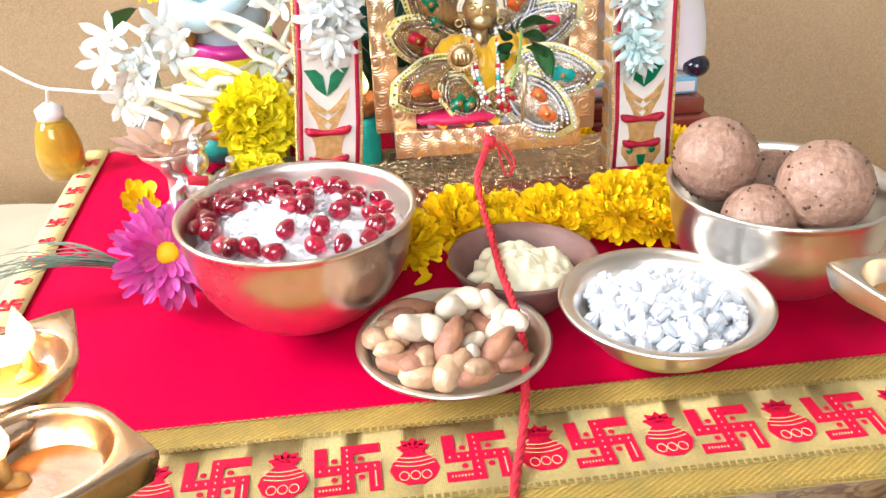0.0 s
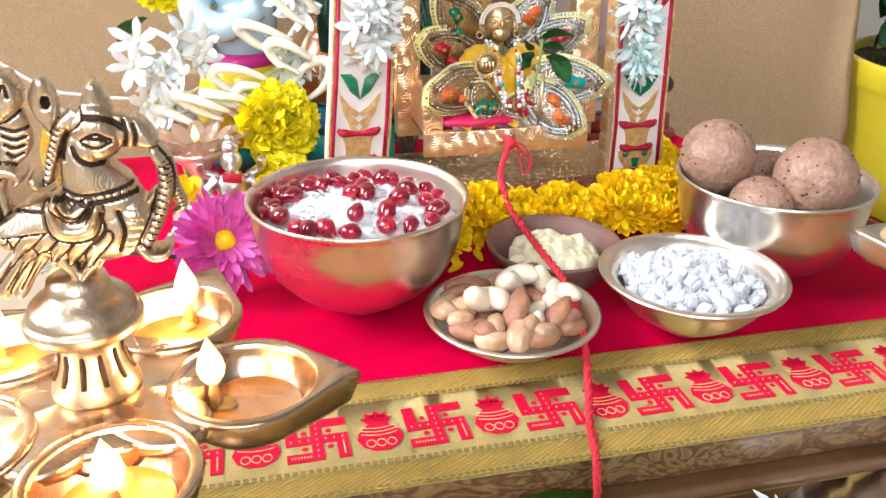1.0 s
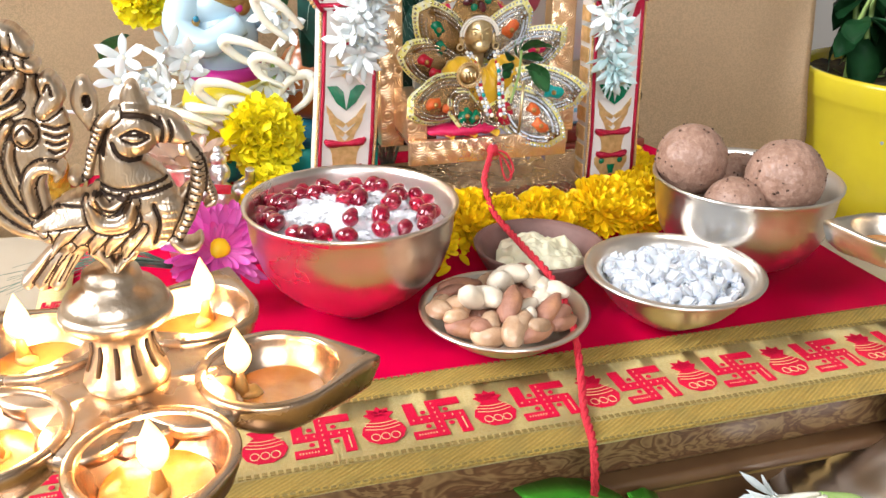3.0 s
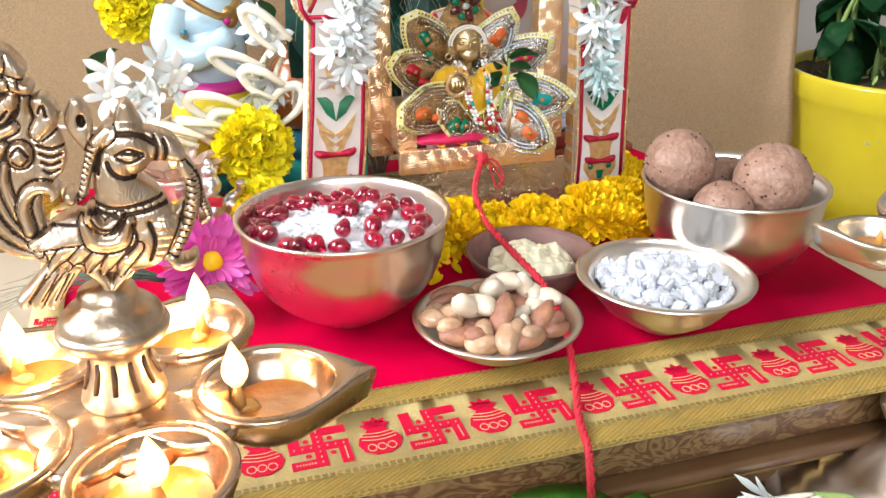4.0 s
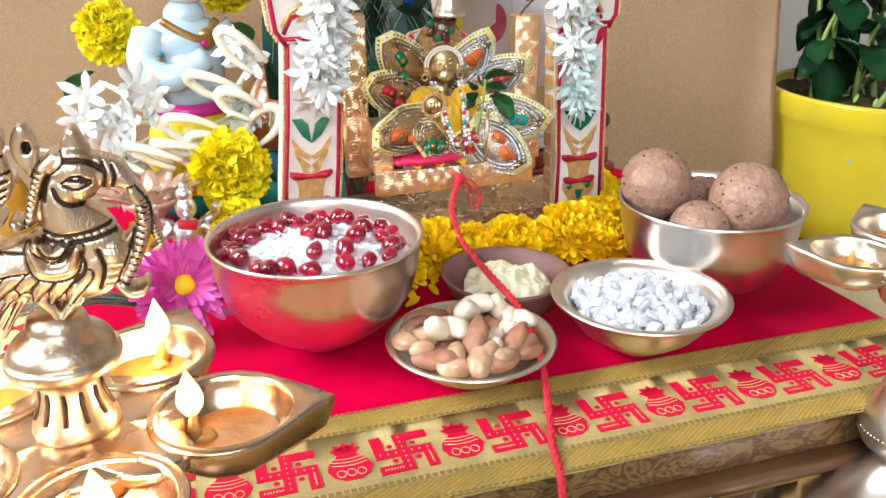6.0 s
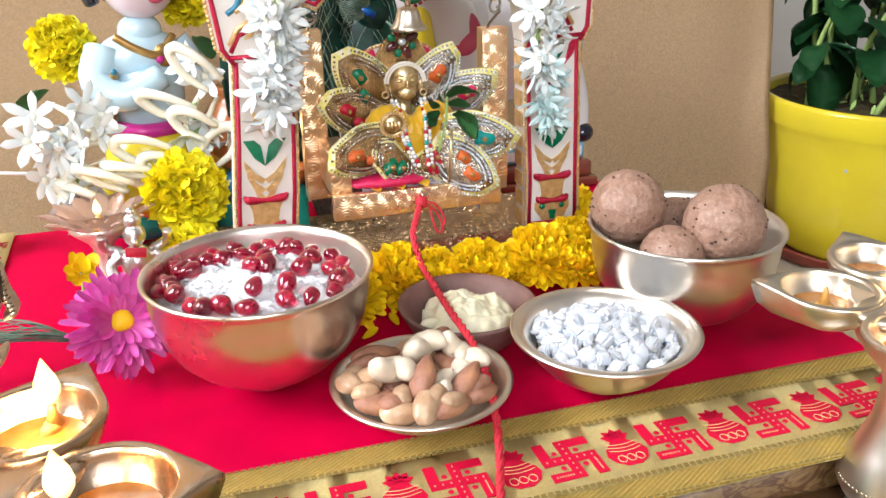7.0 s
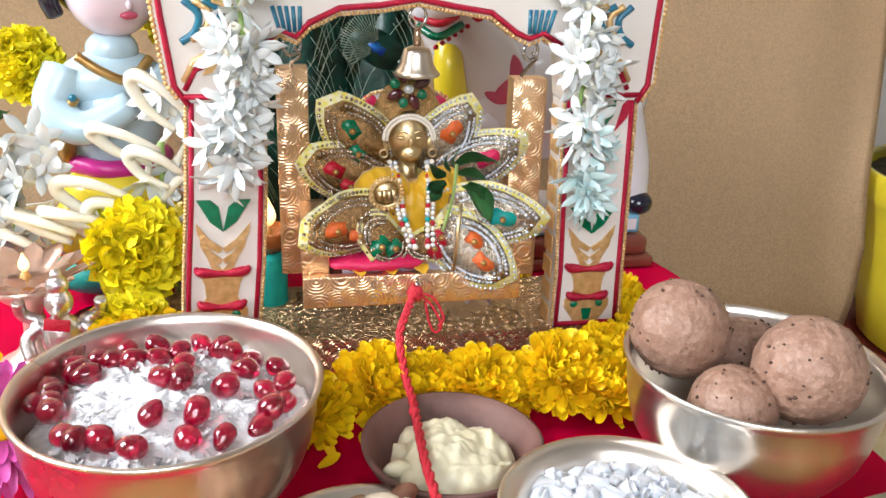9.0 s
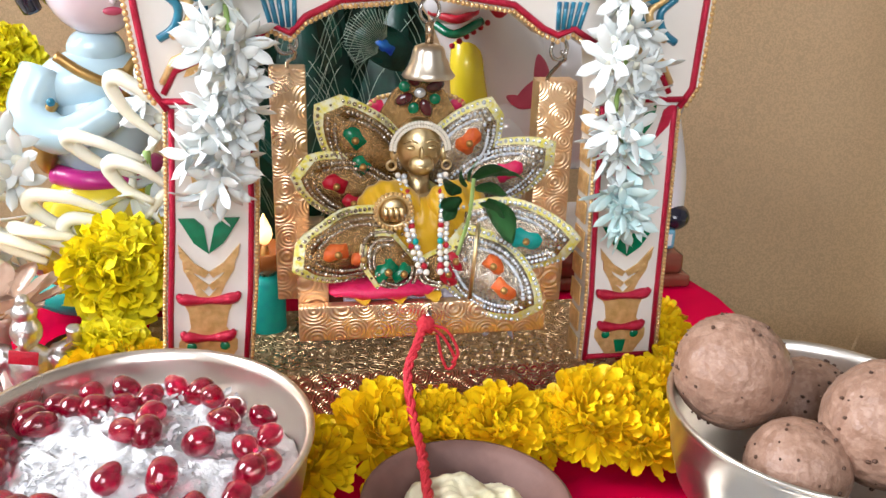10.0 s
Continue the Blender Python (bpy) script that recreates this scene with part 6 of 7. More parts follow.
tube(bm, [(HX, HY + 0.001, 0.117), (HX, HY + 0.002, 0.1)], 0.0052, 12)
tube(bm, [(HX, HY + 0.002, 0.108), (HX, HY + 0.003, 0.09), (HX, HY + 0.004, 0.0682)], [0.007, 0.008, 0.009], 16)
ball(bm, (0.0592, 0.4645, 0.1085), (0.006, 0.003, 0.0055), u=16, v=10)
tube(bm, smooth_path([(0.066, 0.486, 0.112), (0.058, 0.48, 0.104), (0.0592, 0.467, 0.1075)], 5), 0.0042, 12)
for k in range(4):
    tube(bm, [(0.0559 + 0.0022 * k, 0.4612, 0.105), (0.0559 + 0.0022 * k, 0.4608, 0.1105)], 0.0011, 6)
solid("deity_idol", bm, M_idol, "small golden brass seated idol with closed eyes", "statue")

dress = thing("idol_dress", pose(0, 0, 0), "beaded idol dress with petal panels and yellow trim", "dress")
C = Vector((0.0745, 0.0985))
TIPS = ((0.0300, 0.1515, 0.033, "green"), (0.0175, 0.1215, 0.032, "red"), (0.0150, 0.0885, 0.032, "orange"), (0.0490, 0.0775, 0.034, "green"), (0.0860, 0.0735, 0.032, "red"), (0.1225, 0.0625, 0.034, "orange"), (0.1405, 0.0935, 0.032, "teal"), (0.1350, 0.1300, 0.031, "pink"), (0.1065, 0.1510, 0.030, "orange2"))
APP = {"green": M_green, "red": M_redapp, "orange": M_orange, "teal": M_teal, "pink": M_pinkapp, "orange2": M_orange}


def leaf_outline(ln, w, f):
    pts = []
    for i in range(13):
        t = i / 12
        pts.append((t, w * 0.5 * math.sin(math.pi * min(t * 0.82 + 0.16, 1)) ** 0.6))
    loop = [(ln * (0.5 + (t - 0.5) * f), s * f) for t, s in pts] + [(ln * (0.5 + (t - 0.5) * f), -s * f) for t, s in pts[::-1][1:]]
    return loop


def leaf_plate(bm, ln, w, f, y, thick, m, wav):
    """A thin leaf-shaped plate in the xz plane, gently cupped."""
    loop = leaf_outline(ln, w, f)
    ctr = bm.verts.new(m @ Vector((ln * 0.5, y - 0.001, 0)))
    a = [bm.verts.new(m @ Vector((x, y + wav * math.sin(11 * x / ln + 7 * z / w) + 0.0025 * (z / w) ** 2 * 4, z))) for x, z in loop]
    b = [bm.verts.new(v.co + (m.to_3x3() @ Vector((0, thick, 0)))) for v in a]
    n = len(a)
    for i in range(n):
        j = (i + 1) % n
        bm.faces.new((ctr, a[i], a[j]))
        bm.faces.new((a[i], b[i], b[j], a[j]))
    bm.faces.new(b[::-1])


for k, (tx, tz, w, colour) in enumerate(TIPS):
    v = Vector((tx, tz)) - C
    start = C + v * (0.34 if k in (3, 4) else 0.16)
    ln = v.length * (0.66 if k in (3, 4) else 0.84)
    ang = math.degrees(math.atan2(v.y, v.x))
    m = pose(start.x, 0.4935 - 0.0014 * (k % 2) - (0.0280 if 3 <= k <= 5 else 0.0245 if k in (2, 6) else 0), start.y, 0, -ang, 0) @ pose(0, 0, 0, 0, 0, -10 if tz > 0.11 else -14)
    leaf_plate(bm := B(), ln, w, 1.0, 0, 0.0012, m, 0.0014)
    pet = part("petal_panel", bm, M_trim, dress, "petal-shaped panel trimmed in yellow sequins")
    leaf_plate(bm := B(), ln, w, 0.82, -0.0012, 0.0010, m, 0.0014)
    part("bead_field", bm, M_bead if tx > 0.09 else M_goldbead, pet, "field of close-set beads")
    ic = B()
    for dx, dz, s in (((0.62, 0.0, 1.0), (0.42, 0.16, 0.85)) if colour in ("red", "green", "orange") else ((0.58, 0.0, 1.15),)):
        leaf_plate(ic, 0.011 * s, 0.009 * s, 1.0, -0.0032, 0.0008, m @ Matrix.Translation((ln * dx - 0.005 * s, 0, w * dz)), 0)
    part("applique", ic, APP[colour], pet, "coloured flower applique")
    gm = B()
    for dx, dz in (((0.62, 0.0), (0.42, 0.16)) if colour in ("red", "green", "orange") else ((0.58, 0.0),)):
        ball(gm, m @ Vector((ln * dx, -0.0048, w * dz)), 0.0016, u=10, v=6)
    part("stone", gm, M_goldpaint, pet, "round stone")
    bd = B()
    rr = random.Random(k)
    for f, step in ((0.93, 1), (0.74, 1), (0.6, 1)):
        lp = leaf_outline(ln, w, f)
        for i in range(len(lp)):
            for q in (0, 0.5):
                x, z = lp[i][0] * (1 - q) + lp[(i + 1) % len(lp)][0] * q, lp[i][1] * (1 - q) + lp[(i + 1) % len(lp)][1] * q
                ball(bd, m @ Vector((x, -0.0014 - (0.0012 if f < 0.8 else 0) + 0.01 * (z / w) ** 2, z)), rr.uniform(0.0006, 0.001), u=6, v=4)
    tagged(part("bead_edging", bd, M_gem if tx > 0.09 else M_bead, pet, "sewn glass beads"), kind="stuff")
bm = B()
for sg in (-1, 1):
    for v in ball(bm, (HX + sg * 0.0145, 0.4755, 0.1045), (0.0142, 0.0085, 0.0135), u=48, v=32):
        v.co.y += 0.0011 * math.sin(v.co.x * 900 + v.co.z * 500) + 0.0014 * noise.noise(v.co * 260)
for v in ball(bm, (HX, 0.4765, 0.092), (0.019, 0.009, 0.018), u=48, v=32):
    v.co.y += 0.0011 * math.sin(v.co.x * 1100) + 0.0014 * noise.noise(v.co * 260)
part("yellow_bodice", bm, M_yelcloth, dress, "draped yellow silk bodice")
bm = B()
n = 40
rows_ = []
for i in range(n + 1):
    x = 0.038 + 0.074 * i / n
    wv = math.sin(i * 0.9)
    rows_.append([bm.verts.new((x, 0.468 - 0.009 * j / 3 + 0.0025 * wv * j / 3, 0.0775 - 0.0042 * j + 0.0012 * wv * j - 0.012 * i / n * j / 3)) for j in range(4)])
for p, q in zip(rows_, rows_[1:]):
    for j in range(3):
        bm.faces.new((p[j], p[j + 1], q[j + 1], q[j]))
bmesh.ops.solidify(bm, geom=bm.faces[:], thickness=0.0006)
part("frill", bm, M_lace, dress, "pale lilac satin frill")
for v in ball(bm := B(), (0.056, 0.466, 0.0735), (0.026, 0.01, 0.0045), u=24, v=10):
    v.co.z += 0.001 * math.sin(v.co.x * 500)
part("pink_lining", bm, M_pinkapp, dress, "deep pink satin lining")
for x in (0.045, 0.06, 0.075):
    part("yellow_fold", petal(B(), pose(x, 0.466, 0.0745, 0, 40, -80), 0.012, 0.008, 0.4, 0.3), M_yelcloth, dress)

neck = thing("necklace", pose(0, 0, 0), "necklace of clear and coloured stones on the idol", "necklace")
for sg in (-1, 1):
    path = smooth_path([(HX + sg * 0.0078, 0.479, 0.1185), (HX + sg * 0.0068, 0.466, 0.109), (HX + sg * 0.0056, 0.461, 0.098), (HX + 0.002 + sg * 0.003, 0.4545, 0.084)], 6)
    for i, p in enumerate(path):
        part("stone", ball(bm := B(), p, 0.0014, u=8, v=6) and bm, (M_gem, M_pearl, M_gem, M_redapp, M_pearl, M_gem, M_teal)[i % 7], neck)
        part("stone", ball(bm := B(), p + Vector((sg * 0.0026, 0.0006, 0.0004)), 0.0013, u=8, v=6) and bm, (M_pearl, M_gem, M_pearl, M_gem, M_redapp)[i % 5], neck)
crown = thing("crown", pose(HX, HY, HZ), "pearl-edged gold crown with dark red stones on the idol", "crown")
bm = B()
for i in range(30):
    a = math.pi * i / 29
    for r, s in ((0.0112, 0.0009), (0.0127, 0.0009)):
        ball(bm, (r * math.cos(a), -0.0068 + 0.7 * (r - 0.0112), 0.0 + r * math.sin(a) * 0.92), s, u=8, v=6)
tagged(part("pearl_edging", bm, M_pearl, crown, "double row of pearls"), kind="stuff")
part("fan", prism(B(), [(-0.02, -0.016), (-0.02, 0.002), (-0.017, 0.014), (-0.011, 0.024), (0.0, 0.0305), (0.011, 0.024), (0.017, 0.014), (0.02, 0.002), (0.02, -0.016)], 0.002, pose(0, 0.0015, 0)), M_goldbead, crown, "beaded gold fan", smooth=False)
for k in range(8):
    a = 45 * k + 22
    q = pose(0, -0.0012, 0.0235, 0, a, 0) @ Vector((0.0072, 0, 0))
    ball(bm := B(), (0, 0, 0), (0.0042, 0.0014, 0.0026) if k % 2 else (0.0026, 0.0014, 0.0024), pose(q.x, q.y, q.z, 0, a, 0), 12, 8)
    part("stone", bm, M_darkgem if k % 2 else M_green, crown)
ball(bm := B(), (0, -0.0016, 0.0235), (0.0026, 0.0014, 0.0022), u=12, v=8)
part("stone", bm, M_gem, crown, "clear stone")
hand = thing("gold_medallion", pose(0.0592, 0.4625, 0.1085), "beaded gold ring round the idol's raised palm", "ornament")
bm = B()
for i in range(26):
    a = 2 * math.pi * i / 26
    ball(bm, (0.0078 * math.cos(a), 0, 0.0078 * math.sin(a)), 0.0009, u=6, v=4)
tagged(part("bead_edging", bm, M_goldrelief, hand), kind="stuff")
bm = B()
wire_ring(bm, (0, 0.001, 0), 0.0068, 0.0012, 0)
part("ring", bm, M_idol, hand)
staff = tube(B(), [(0.0915, 0.4555, 0.0705), (0.0945, 0.458, 0.104)], 0.0009, 8)
solid("gold_staff", staff, M_idol, "thin golden staff leaning on the idol", "staff")

tulsi = thing("tulsi_sprig", pose(0.09, 0.4565, 0.12), "sprig of green tulsi leaves tucked in the dress", "leaves")
part("stem", tube(B(), smooth_path([(-0.004, 0.002, -0.03), (0.0, 0, -0.012), (0.001, -0.001, 0.004)]), 0.0009, 6), M_stem, tulsi)
for k, (x, z, a, ln, w) in enumerate(((0.001, 0.003, 38, 0.017, 0.0085), (0.006, -0.006, -42, 0.021, 0.0135), (-0.004, 0.0, 165, 0.012, 0.0075), (-0.001, 0.004, 95, 0.011, 0.006), (0.002, -0.001, 8, 0.014, 0.0075), (-0.004, -0.004, 205, 0.011, 0.007), (0.009, 0.005, 20, 0.013, 0.0065), (-0.002, 0.002, 128, 0.012, 0.006),
                                      (-0.006, -0.006, 240, 0.01, 0.006), (0.004, -0.007, -12, 0.012, 0.006))):
    bm = petal(B(), pose(x, -0.0012 * (k % 4), z, 0, -a, 0) @ pose(0, 0, 0, -66 + 12 * (k % 4), 0, -14), ln, w, -0.6, 0.4, 7, 0.02, 0.3)
    bmesh.ops.solidify(bm, geom=bm.faces[:], thickness=0.0003)
    part("leaf", bm, (M_leaf, M_leaf, M_dleaf)[k % 3], tulsi)

# The red thread tied to the seat.
string = thing("red_thread", pose(0, 0, 0), "twisted red cotton thread tied to the seat, trailing forward", "thread")
line = smooth_path([(0.0735, 0.4545, 0.0615), (0.0715, 0.449, 0.0632), (0.068, 0.4445, 0.057), (0.063, 0.438, 0.046), (0.0636, 0.425, 0.033), (0.0645, 0.405, 0.0295), (0.0628, 0.382, 0.0315), (0.0612, 0.355, 0.0335), (0.0612, 0.33, 0.034), (0.0618, 0.315, 0.031), (0.0615, 0.3, 0.0255), (0.0595, 0.285, 0.0195), (0.0545, 0.265, 0.0085), (0.048, 0.246, 0.003), (0.0435, 0.228, 0.0018), (0.0425, 0.2215, -0.008), (0.043, 0.218, -0.03), (0.044, 0.214, -0.058)], 12)
for s in range(3):
    bm = B()
    pts = []
    for i, p in enumerate(line):
        a = i * 0.62 + 2.094 * s
        pts.append(p + Vector((math.cos(a), 0.4 * math.sin(a), math.sin(a))) * 0.00105)
    part("strand", tube(bm, pts, 0.00115, 6), M_string, string)
for v in ball(bm := B(), (0.0717, 0.4492, 0.0625), (0.0036, 0.003, 0.0042), u=14, v=10):
    v.co += (v.co - Vector((0.0717, 0.4492, 0.0625))) * 0.35 * noise.noise(v.co * 600)
part("knot", bm, M_string, string)
part("loop", tube(B(), smooth_path([(0.0725, 0.4485, 0.0622), (0.079, 0.448, 0.057), (0.0845, 0.447, 0.046), (0.0815, 0.4465, 0.042), (0.0785, 0.447, 0.048), (0.0765, 0.448, 0.058)], 6), 0.0007, 6), M_string, string)
part("loop", tube(B(), smooth_path([(0.0725, 0.4485, 0.063), (0.0805, 0.4475, 0.06), (0.0855, 0.4465, 0.05), (0.083, 0.446, 0.045)], 6), 0.0007, 6), M_string, string)
bm = tube(B(), smooth_path([(0.074, 0.4568, 0.066), (0.0735, 0.452, 0.065), (0.0745, 0.4525, 0.0605), (0.0735, 0.457, 0.06)], 5), 0.0013, 8)
part("hook", bm, M_wire, string, "steel eye hook")
part("tight_knot", ball(bm := B(), (0.0632, 0.3955, 0.0308), (0.0024, 0.003, 0.0024), u=10, v=8) and bm, M_string, string)


# ---------------------------------------------------------------- the figurines behind
def parts_mesh(blobs):
    """Glazed figurine from overlapping rounded forms: (material index, kind, ...)."""
    bm = B()
    for idx, kind, *v in blobs:
        i0 = len(bm.faces)
        if kind == "b":
            ball(bm, v[0], v[1], u=24, v=16)
        elif kind == "t":
            tube(bm, smooth_path(v[0], 6), [v[1][0] + (v[1][-1] - v[1][0]) * i / (6 * (len(v[0]) - 1)) for i in range(6 * (len(v[0]) - 1) + 1)], 14)
        elif kind == "d":
            box(bm, v[1], v[0], bevel=0.003)
        set_material(bm, i0, idx)
    return bm


KR = Vector((-0.085, 0.615, 0))
bm = parts_mesh([
    (0, "b", (0, 0, 0.110), (0.028, 0.022, 0.036)), (0, "b", (0, -0.001, 0.134), (0.031, 0.019, 0.019)), (0, "b", (0.002, -0.001, 0.152), (0.015, 0.013, 0.012)),
    (0, "t", [(-0.024, 0.0, 0.140), (-0.034, -0.008, 0.122), (-0.022, -0.022, 0.112), (0.004, -0.026, 0.124)], (0.0135, 0.0085)),
    (0, "t", [(0.024, 0.0, 0.140), (0.034, -0.006, 0.124), (0.03, -0.02, 0.128)], (0.0135, 0.0085)),
    (0, "t", [(0, 0, 0.145), (0, -0.001, 0.16)], (0.009, 0.008)),
    (1, "b", (0.004, -0.004, 0.186), (0.0255, 0.022, 0.0265)), (2, "b", (0.001, 0.01, 0.195), (0.029, 0.022, 0.028)),
    (2, "t", [(-0.024, 0.0, 0.194), (-0.029, 0.0, 0.182), (-0.026, 0.002, 0.172)], (0.006, 0.005)), (2, "t", [(-0.016, -0.01, 0.2), (0.004, -0.016, 0.206), (0.02, -0.008, 0.198)], (0.006, 0.006)),
    (3, "b", (0.008, -0.0238, 0.1735), (0.005, 0.0018, 0.0022)), (2, "b", (0.017, -0.0225, 0.188), (0.0046, 0.0016, 0.0016)), (2, "b", (-0.002, -0.0245, 0.188), (0.0046, 0.0016, 0.0016)), (1, "b", (0.008, -0.0262, 0.1795), (0.002, 0.0022, 0.0026)),
    (4, "t", [(-0.02, -0.012, 0.151), (-0.008, -0.0175, 0.142), (0.006, -0.0195, 0.137), (0.02, -0.014, 0.148)], (0.0028, 0.0028)), (4, "b", (0.01, -0.018, 0.136), (0.007, 0.003, 0.008)), (5, "b", (0.006, -0.021, 0.134), (0.003, 0.002, 0.003)),
    (4, "t", [(-0.037, -0.012, 0.126), (-0.031, -0.018, 0.121), (-0.024, -0.015, 0.128)], (0.003, 0.003)), (6, "b", (-0.026, -0.019, 0.129), (0.0022, 0.0018, 0.0022)),
    (5, "t", [(-0.027, -0.006, 0.088), (-0.012, -0.019, 0.0855), (0.012, -0.019, 0.0855), (0.027, -0.004, 0.088)], (0.0055, 0.0055)), (4, "b", (-0.03, -0.004, 0.1), (0.006, 0.008, 0.012)),
    (7, "b", (0, -0.004, 0.065), (0.036, 0.027, 0.026)), (7, "t", [(0.01, -0.004, 0.07), (0.034, -0.026, 0.06), (0.018, -0.036, 0.044)], (0.017, 0.012)), (7, "t", [(-0.01, -0.004, 0.07), (-0.034, -0.022, 0.05), (-0.012, -0.034, 0.036)], (0.017, 0.012)),
    (4, "b", (0, 0.002, 0.034), (0.042, 0.032, 0.012)), (8, "b", (0, 0.004, 0.018), (0.048, 0.036, 0.0175))])
solid("child_deity_figurine", bm, [M_skin, M_face, M_hair, M_lip, M_goldpaint, M_magenta, M_blue, M_yelpaint, M_teal], "glazed pale blue seated figurine in a yellow dhoti", "statue", m=Matrix.Translation(KR) @ pose(0, 0, 0, 0, 0, 22))

pot = thing("butter_pot", pose(-0.021, 0.597, 0) @ Matrix.Scale(1.12, 4), "brown glazed butter pot on a blue and teal stand", "pot")
part("pot_body", lathe(B(), [(0, 0.046), (0.012, 0.046), (0.022, 0.052), (0.0275, 0.065), (0.026, 0.08), (0.018, 0.092), (0.013, 0.096), (0.016, 0.1), (0.014, 0.101), (0, 0.099)], 36), M_terra, pot)
part("blue_cushion", lathe(B(), [(0, 0.03), (0.022, 0.03), (0.0245, 0.036), (0.022, 0.044), (0.014, 0.0475), (0, 0.0475)], 36), M_blue, pot, "deep blue ring cushion")
part("teal_foot", lathe(B(), [(0, 0.0), (0.024, 0.0), (0.0235, 0.018), (0.02, 0.03), (0, 0.03)], 36), M_teal, pot, "teal painted foot")

bm = parts_mesh([
    (1, "d", (0.19, 0.655, 0.029), (0.15, 0.066, 0.014)),
    (0, "b", (0.205, 0.662, 0.118), (0.072, 0.034, 0.05)), (0, "b", (0.155, 0.652, 0.125), (0.036, 0.03, 0.05)), (0, "t", [(0.155, 0.65, 0.13), (0.128, 0.63, 0.165), (0.112, 0.615, 0.19)], (0.03, 0.022)),
    (0, "b", (0.106, 0.606, 0.193), (0.02, 0.024, 0.021)), (0, "b", (0.104, 0.589, 0.183), (0.0165, 0.014, 0.0135)),
    (0, "t", [(0.15, 0.64, 0.11), (0.148, 0.636, 0.06), (0.146, 0.634, 0.037)], (0.016, 0.011)), (0, "t", [(0.245, 0.645, 0.11), (0.258, 0.64, 0.07), (0.262, 0.635, 0.04)], (0.02, 0.011)), (2, "b", (0.264, 0.63, 0.043), (0.011, 0.012, 0.009)), (2, "b", (0.146, 0.63, 0.043), (0.011, 0.012, 0.009)),
    (3, "b", (0.156, 0.6215, 0.134), (0.0145, 0.0028, 0.0175)), (4, "t", [(0.118, 0.618, 0.165), (0.118, 0.612, 0.14), (0.124, 0.618, 0.105)], (0.008, 0.012)),
    (5, "t", [(0.092, 0.586, 0.1765), (0.104, 0.575, 0.1735), (0.116, 0.584, 0.177)], (0.0022, 0.0022)), (6, "t", [(0.094, 0.59, 0.17), (0.104, 0.58, 0.1655), (0.12, 0.588, 0.1715)], (0.0024, 0.0024)),
    (5, "t", [(0.124, 0.59, 0.181), (0.13, 0.59, 0.175), (0.135, 0.593, 0.18), (0.131, 0.592, 0.188)], (0.0022, 0.0022))]
    + [(5, "b", (0.104 + 0.0042 * k, 0.585 + 0.002 * k, 0.1588 + 0.0022 * k), 0.0016) for k in range(6)])
solid("cow_figurine", bm, [M_cow, M_skyblue, M_hair, M_lip, M_yelpaint, M_redapp, M_green], "glazed white cow figurine with a rose patch", "statue")
ped = thing("figurine_pedestal", pose(0.19, 0.65, 0), "stepped red-brown lacquered pedestal on the cloth", "pedestal")
box(bm := B(), (0.166, 0.08, 0.008), (0, 0.0, 0.004), bevel=0.002)
part("foot", bm, M_redwood, ped)
box(bm := B(), (0.158, 0.072, 0.014), (0, 0.0, 0.0145), bevel=0.0035)
part("plinth", bm, M_redwood, ped)

feather = thing("peacock_feather", pose(0.03, 0.57, 0), "bunch of dark peacock feathers standing behind the swing", "feather")
rnd = random.Random(4)
for k in range(7):
    fan = 0.011 * (k - 3)
    m = pose(fan * 1.3, 0.004 * (k % 3), 0.13 + 0.008 * (k % 2), 0, fan * 500 * 0.4, 0)
    bm = B()
    leaf_plate(bm, 0.16, 0.045, 1.0, 0, 0.0006, m @ pose(0, 0, -0.1, 0, -90, 0), 0.002)
    part("vane", bm, M_feather, feather, "dark green-black vane")
    bb = B()
    for i in range(22):
        x0 = rnd.uniform(-0.004, 0.004)
        z0 = rnd.uniform(-0.05, 0.06)
        s = rnd.choice((-1, 1))
        tube(bb, smooth_path([m @ Vector((x0, -0.003, z0)), m @ Vector((x0 + s * 0.008, -0.005, z0 - 0.012)), m @ Vector((x0 + s * 0.013, -0.005, z0 - 0.03))], 3), 0.00022, 3)
    tagged(part("barb_fringe", bb, M_barb, feather, "pale loose barbs"), kind="stuff")
    part("quill", tube(B(), [(0, 0.004, 0.001), m @ Vector((0, 0.002, 0.03))], 0.0012, 6), M_barb, feather)
eye = thing("feather_eye", pose(0.062, 0.535, 0.166, 0, -150, 0) @ Matrix.Scale(0.72, 4), "blue eye of a peacock feather behind the crown", "feather")
leaf_plate(bm := B(), 0.04, 0.026, 1.0, 0, 0.0006, pose(-0.02, 0, 0), 0.001)
part("vane", bm, M_feather, eye)
leaf_plate(bm := B(), 0.014, 0.010, 1.0, -0.0014, 0.0006, pose(-0.008, 0, 0), 0.0)
part("eye_spot", bm, M_eyeblue, eye, "deep blue spot")
bm = B()
for k in range(26):
    a = radians(-70 + 140 * k / 25)
    tube(bm, [(0.002 * math.cos(a), -0.001, 0.006 * math.sin(a)), (0.016 * math.cos(a), -0.0016, 0.014 * math.sin(a)), (0.027 * math.cos(a), -0.001, 0.021 * math.sin(a))], 0.0003, 4)
tagged(part("barb_fringe", bm, M_barb, eye, "pale blue-green barbs"), kind="stuff")
part("quill", tube(B(), [(-0.02, 0, 0), (-0.07, 0.0, 0.01), (-0.135, 0, 0.05)], 0.001, 6), M_barb, eye)

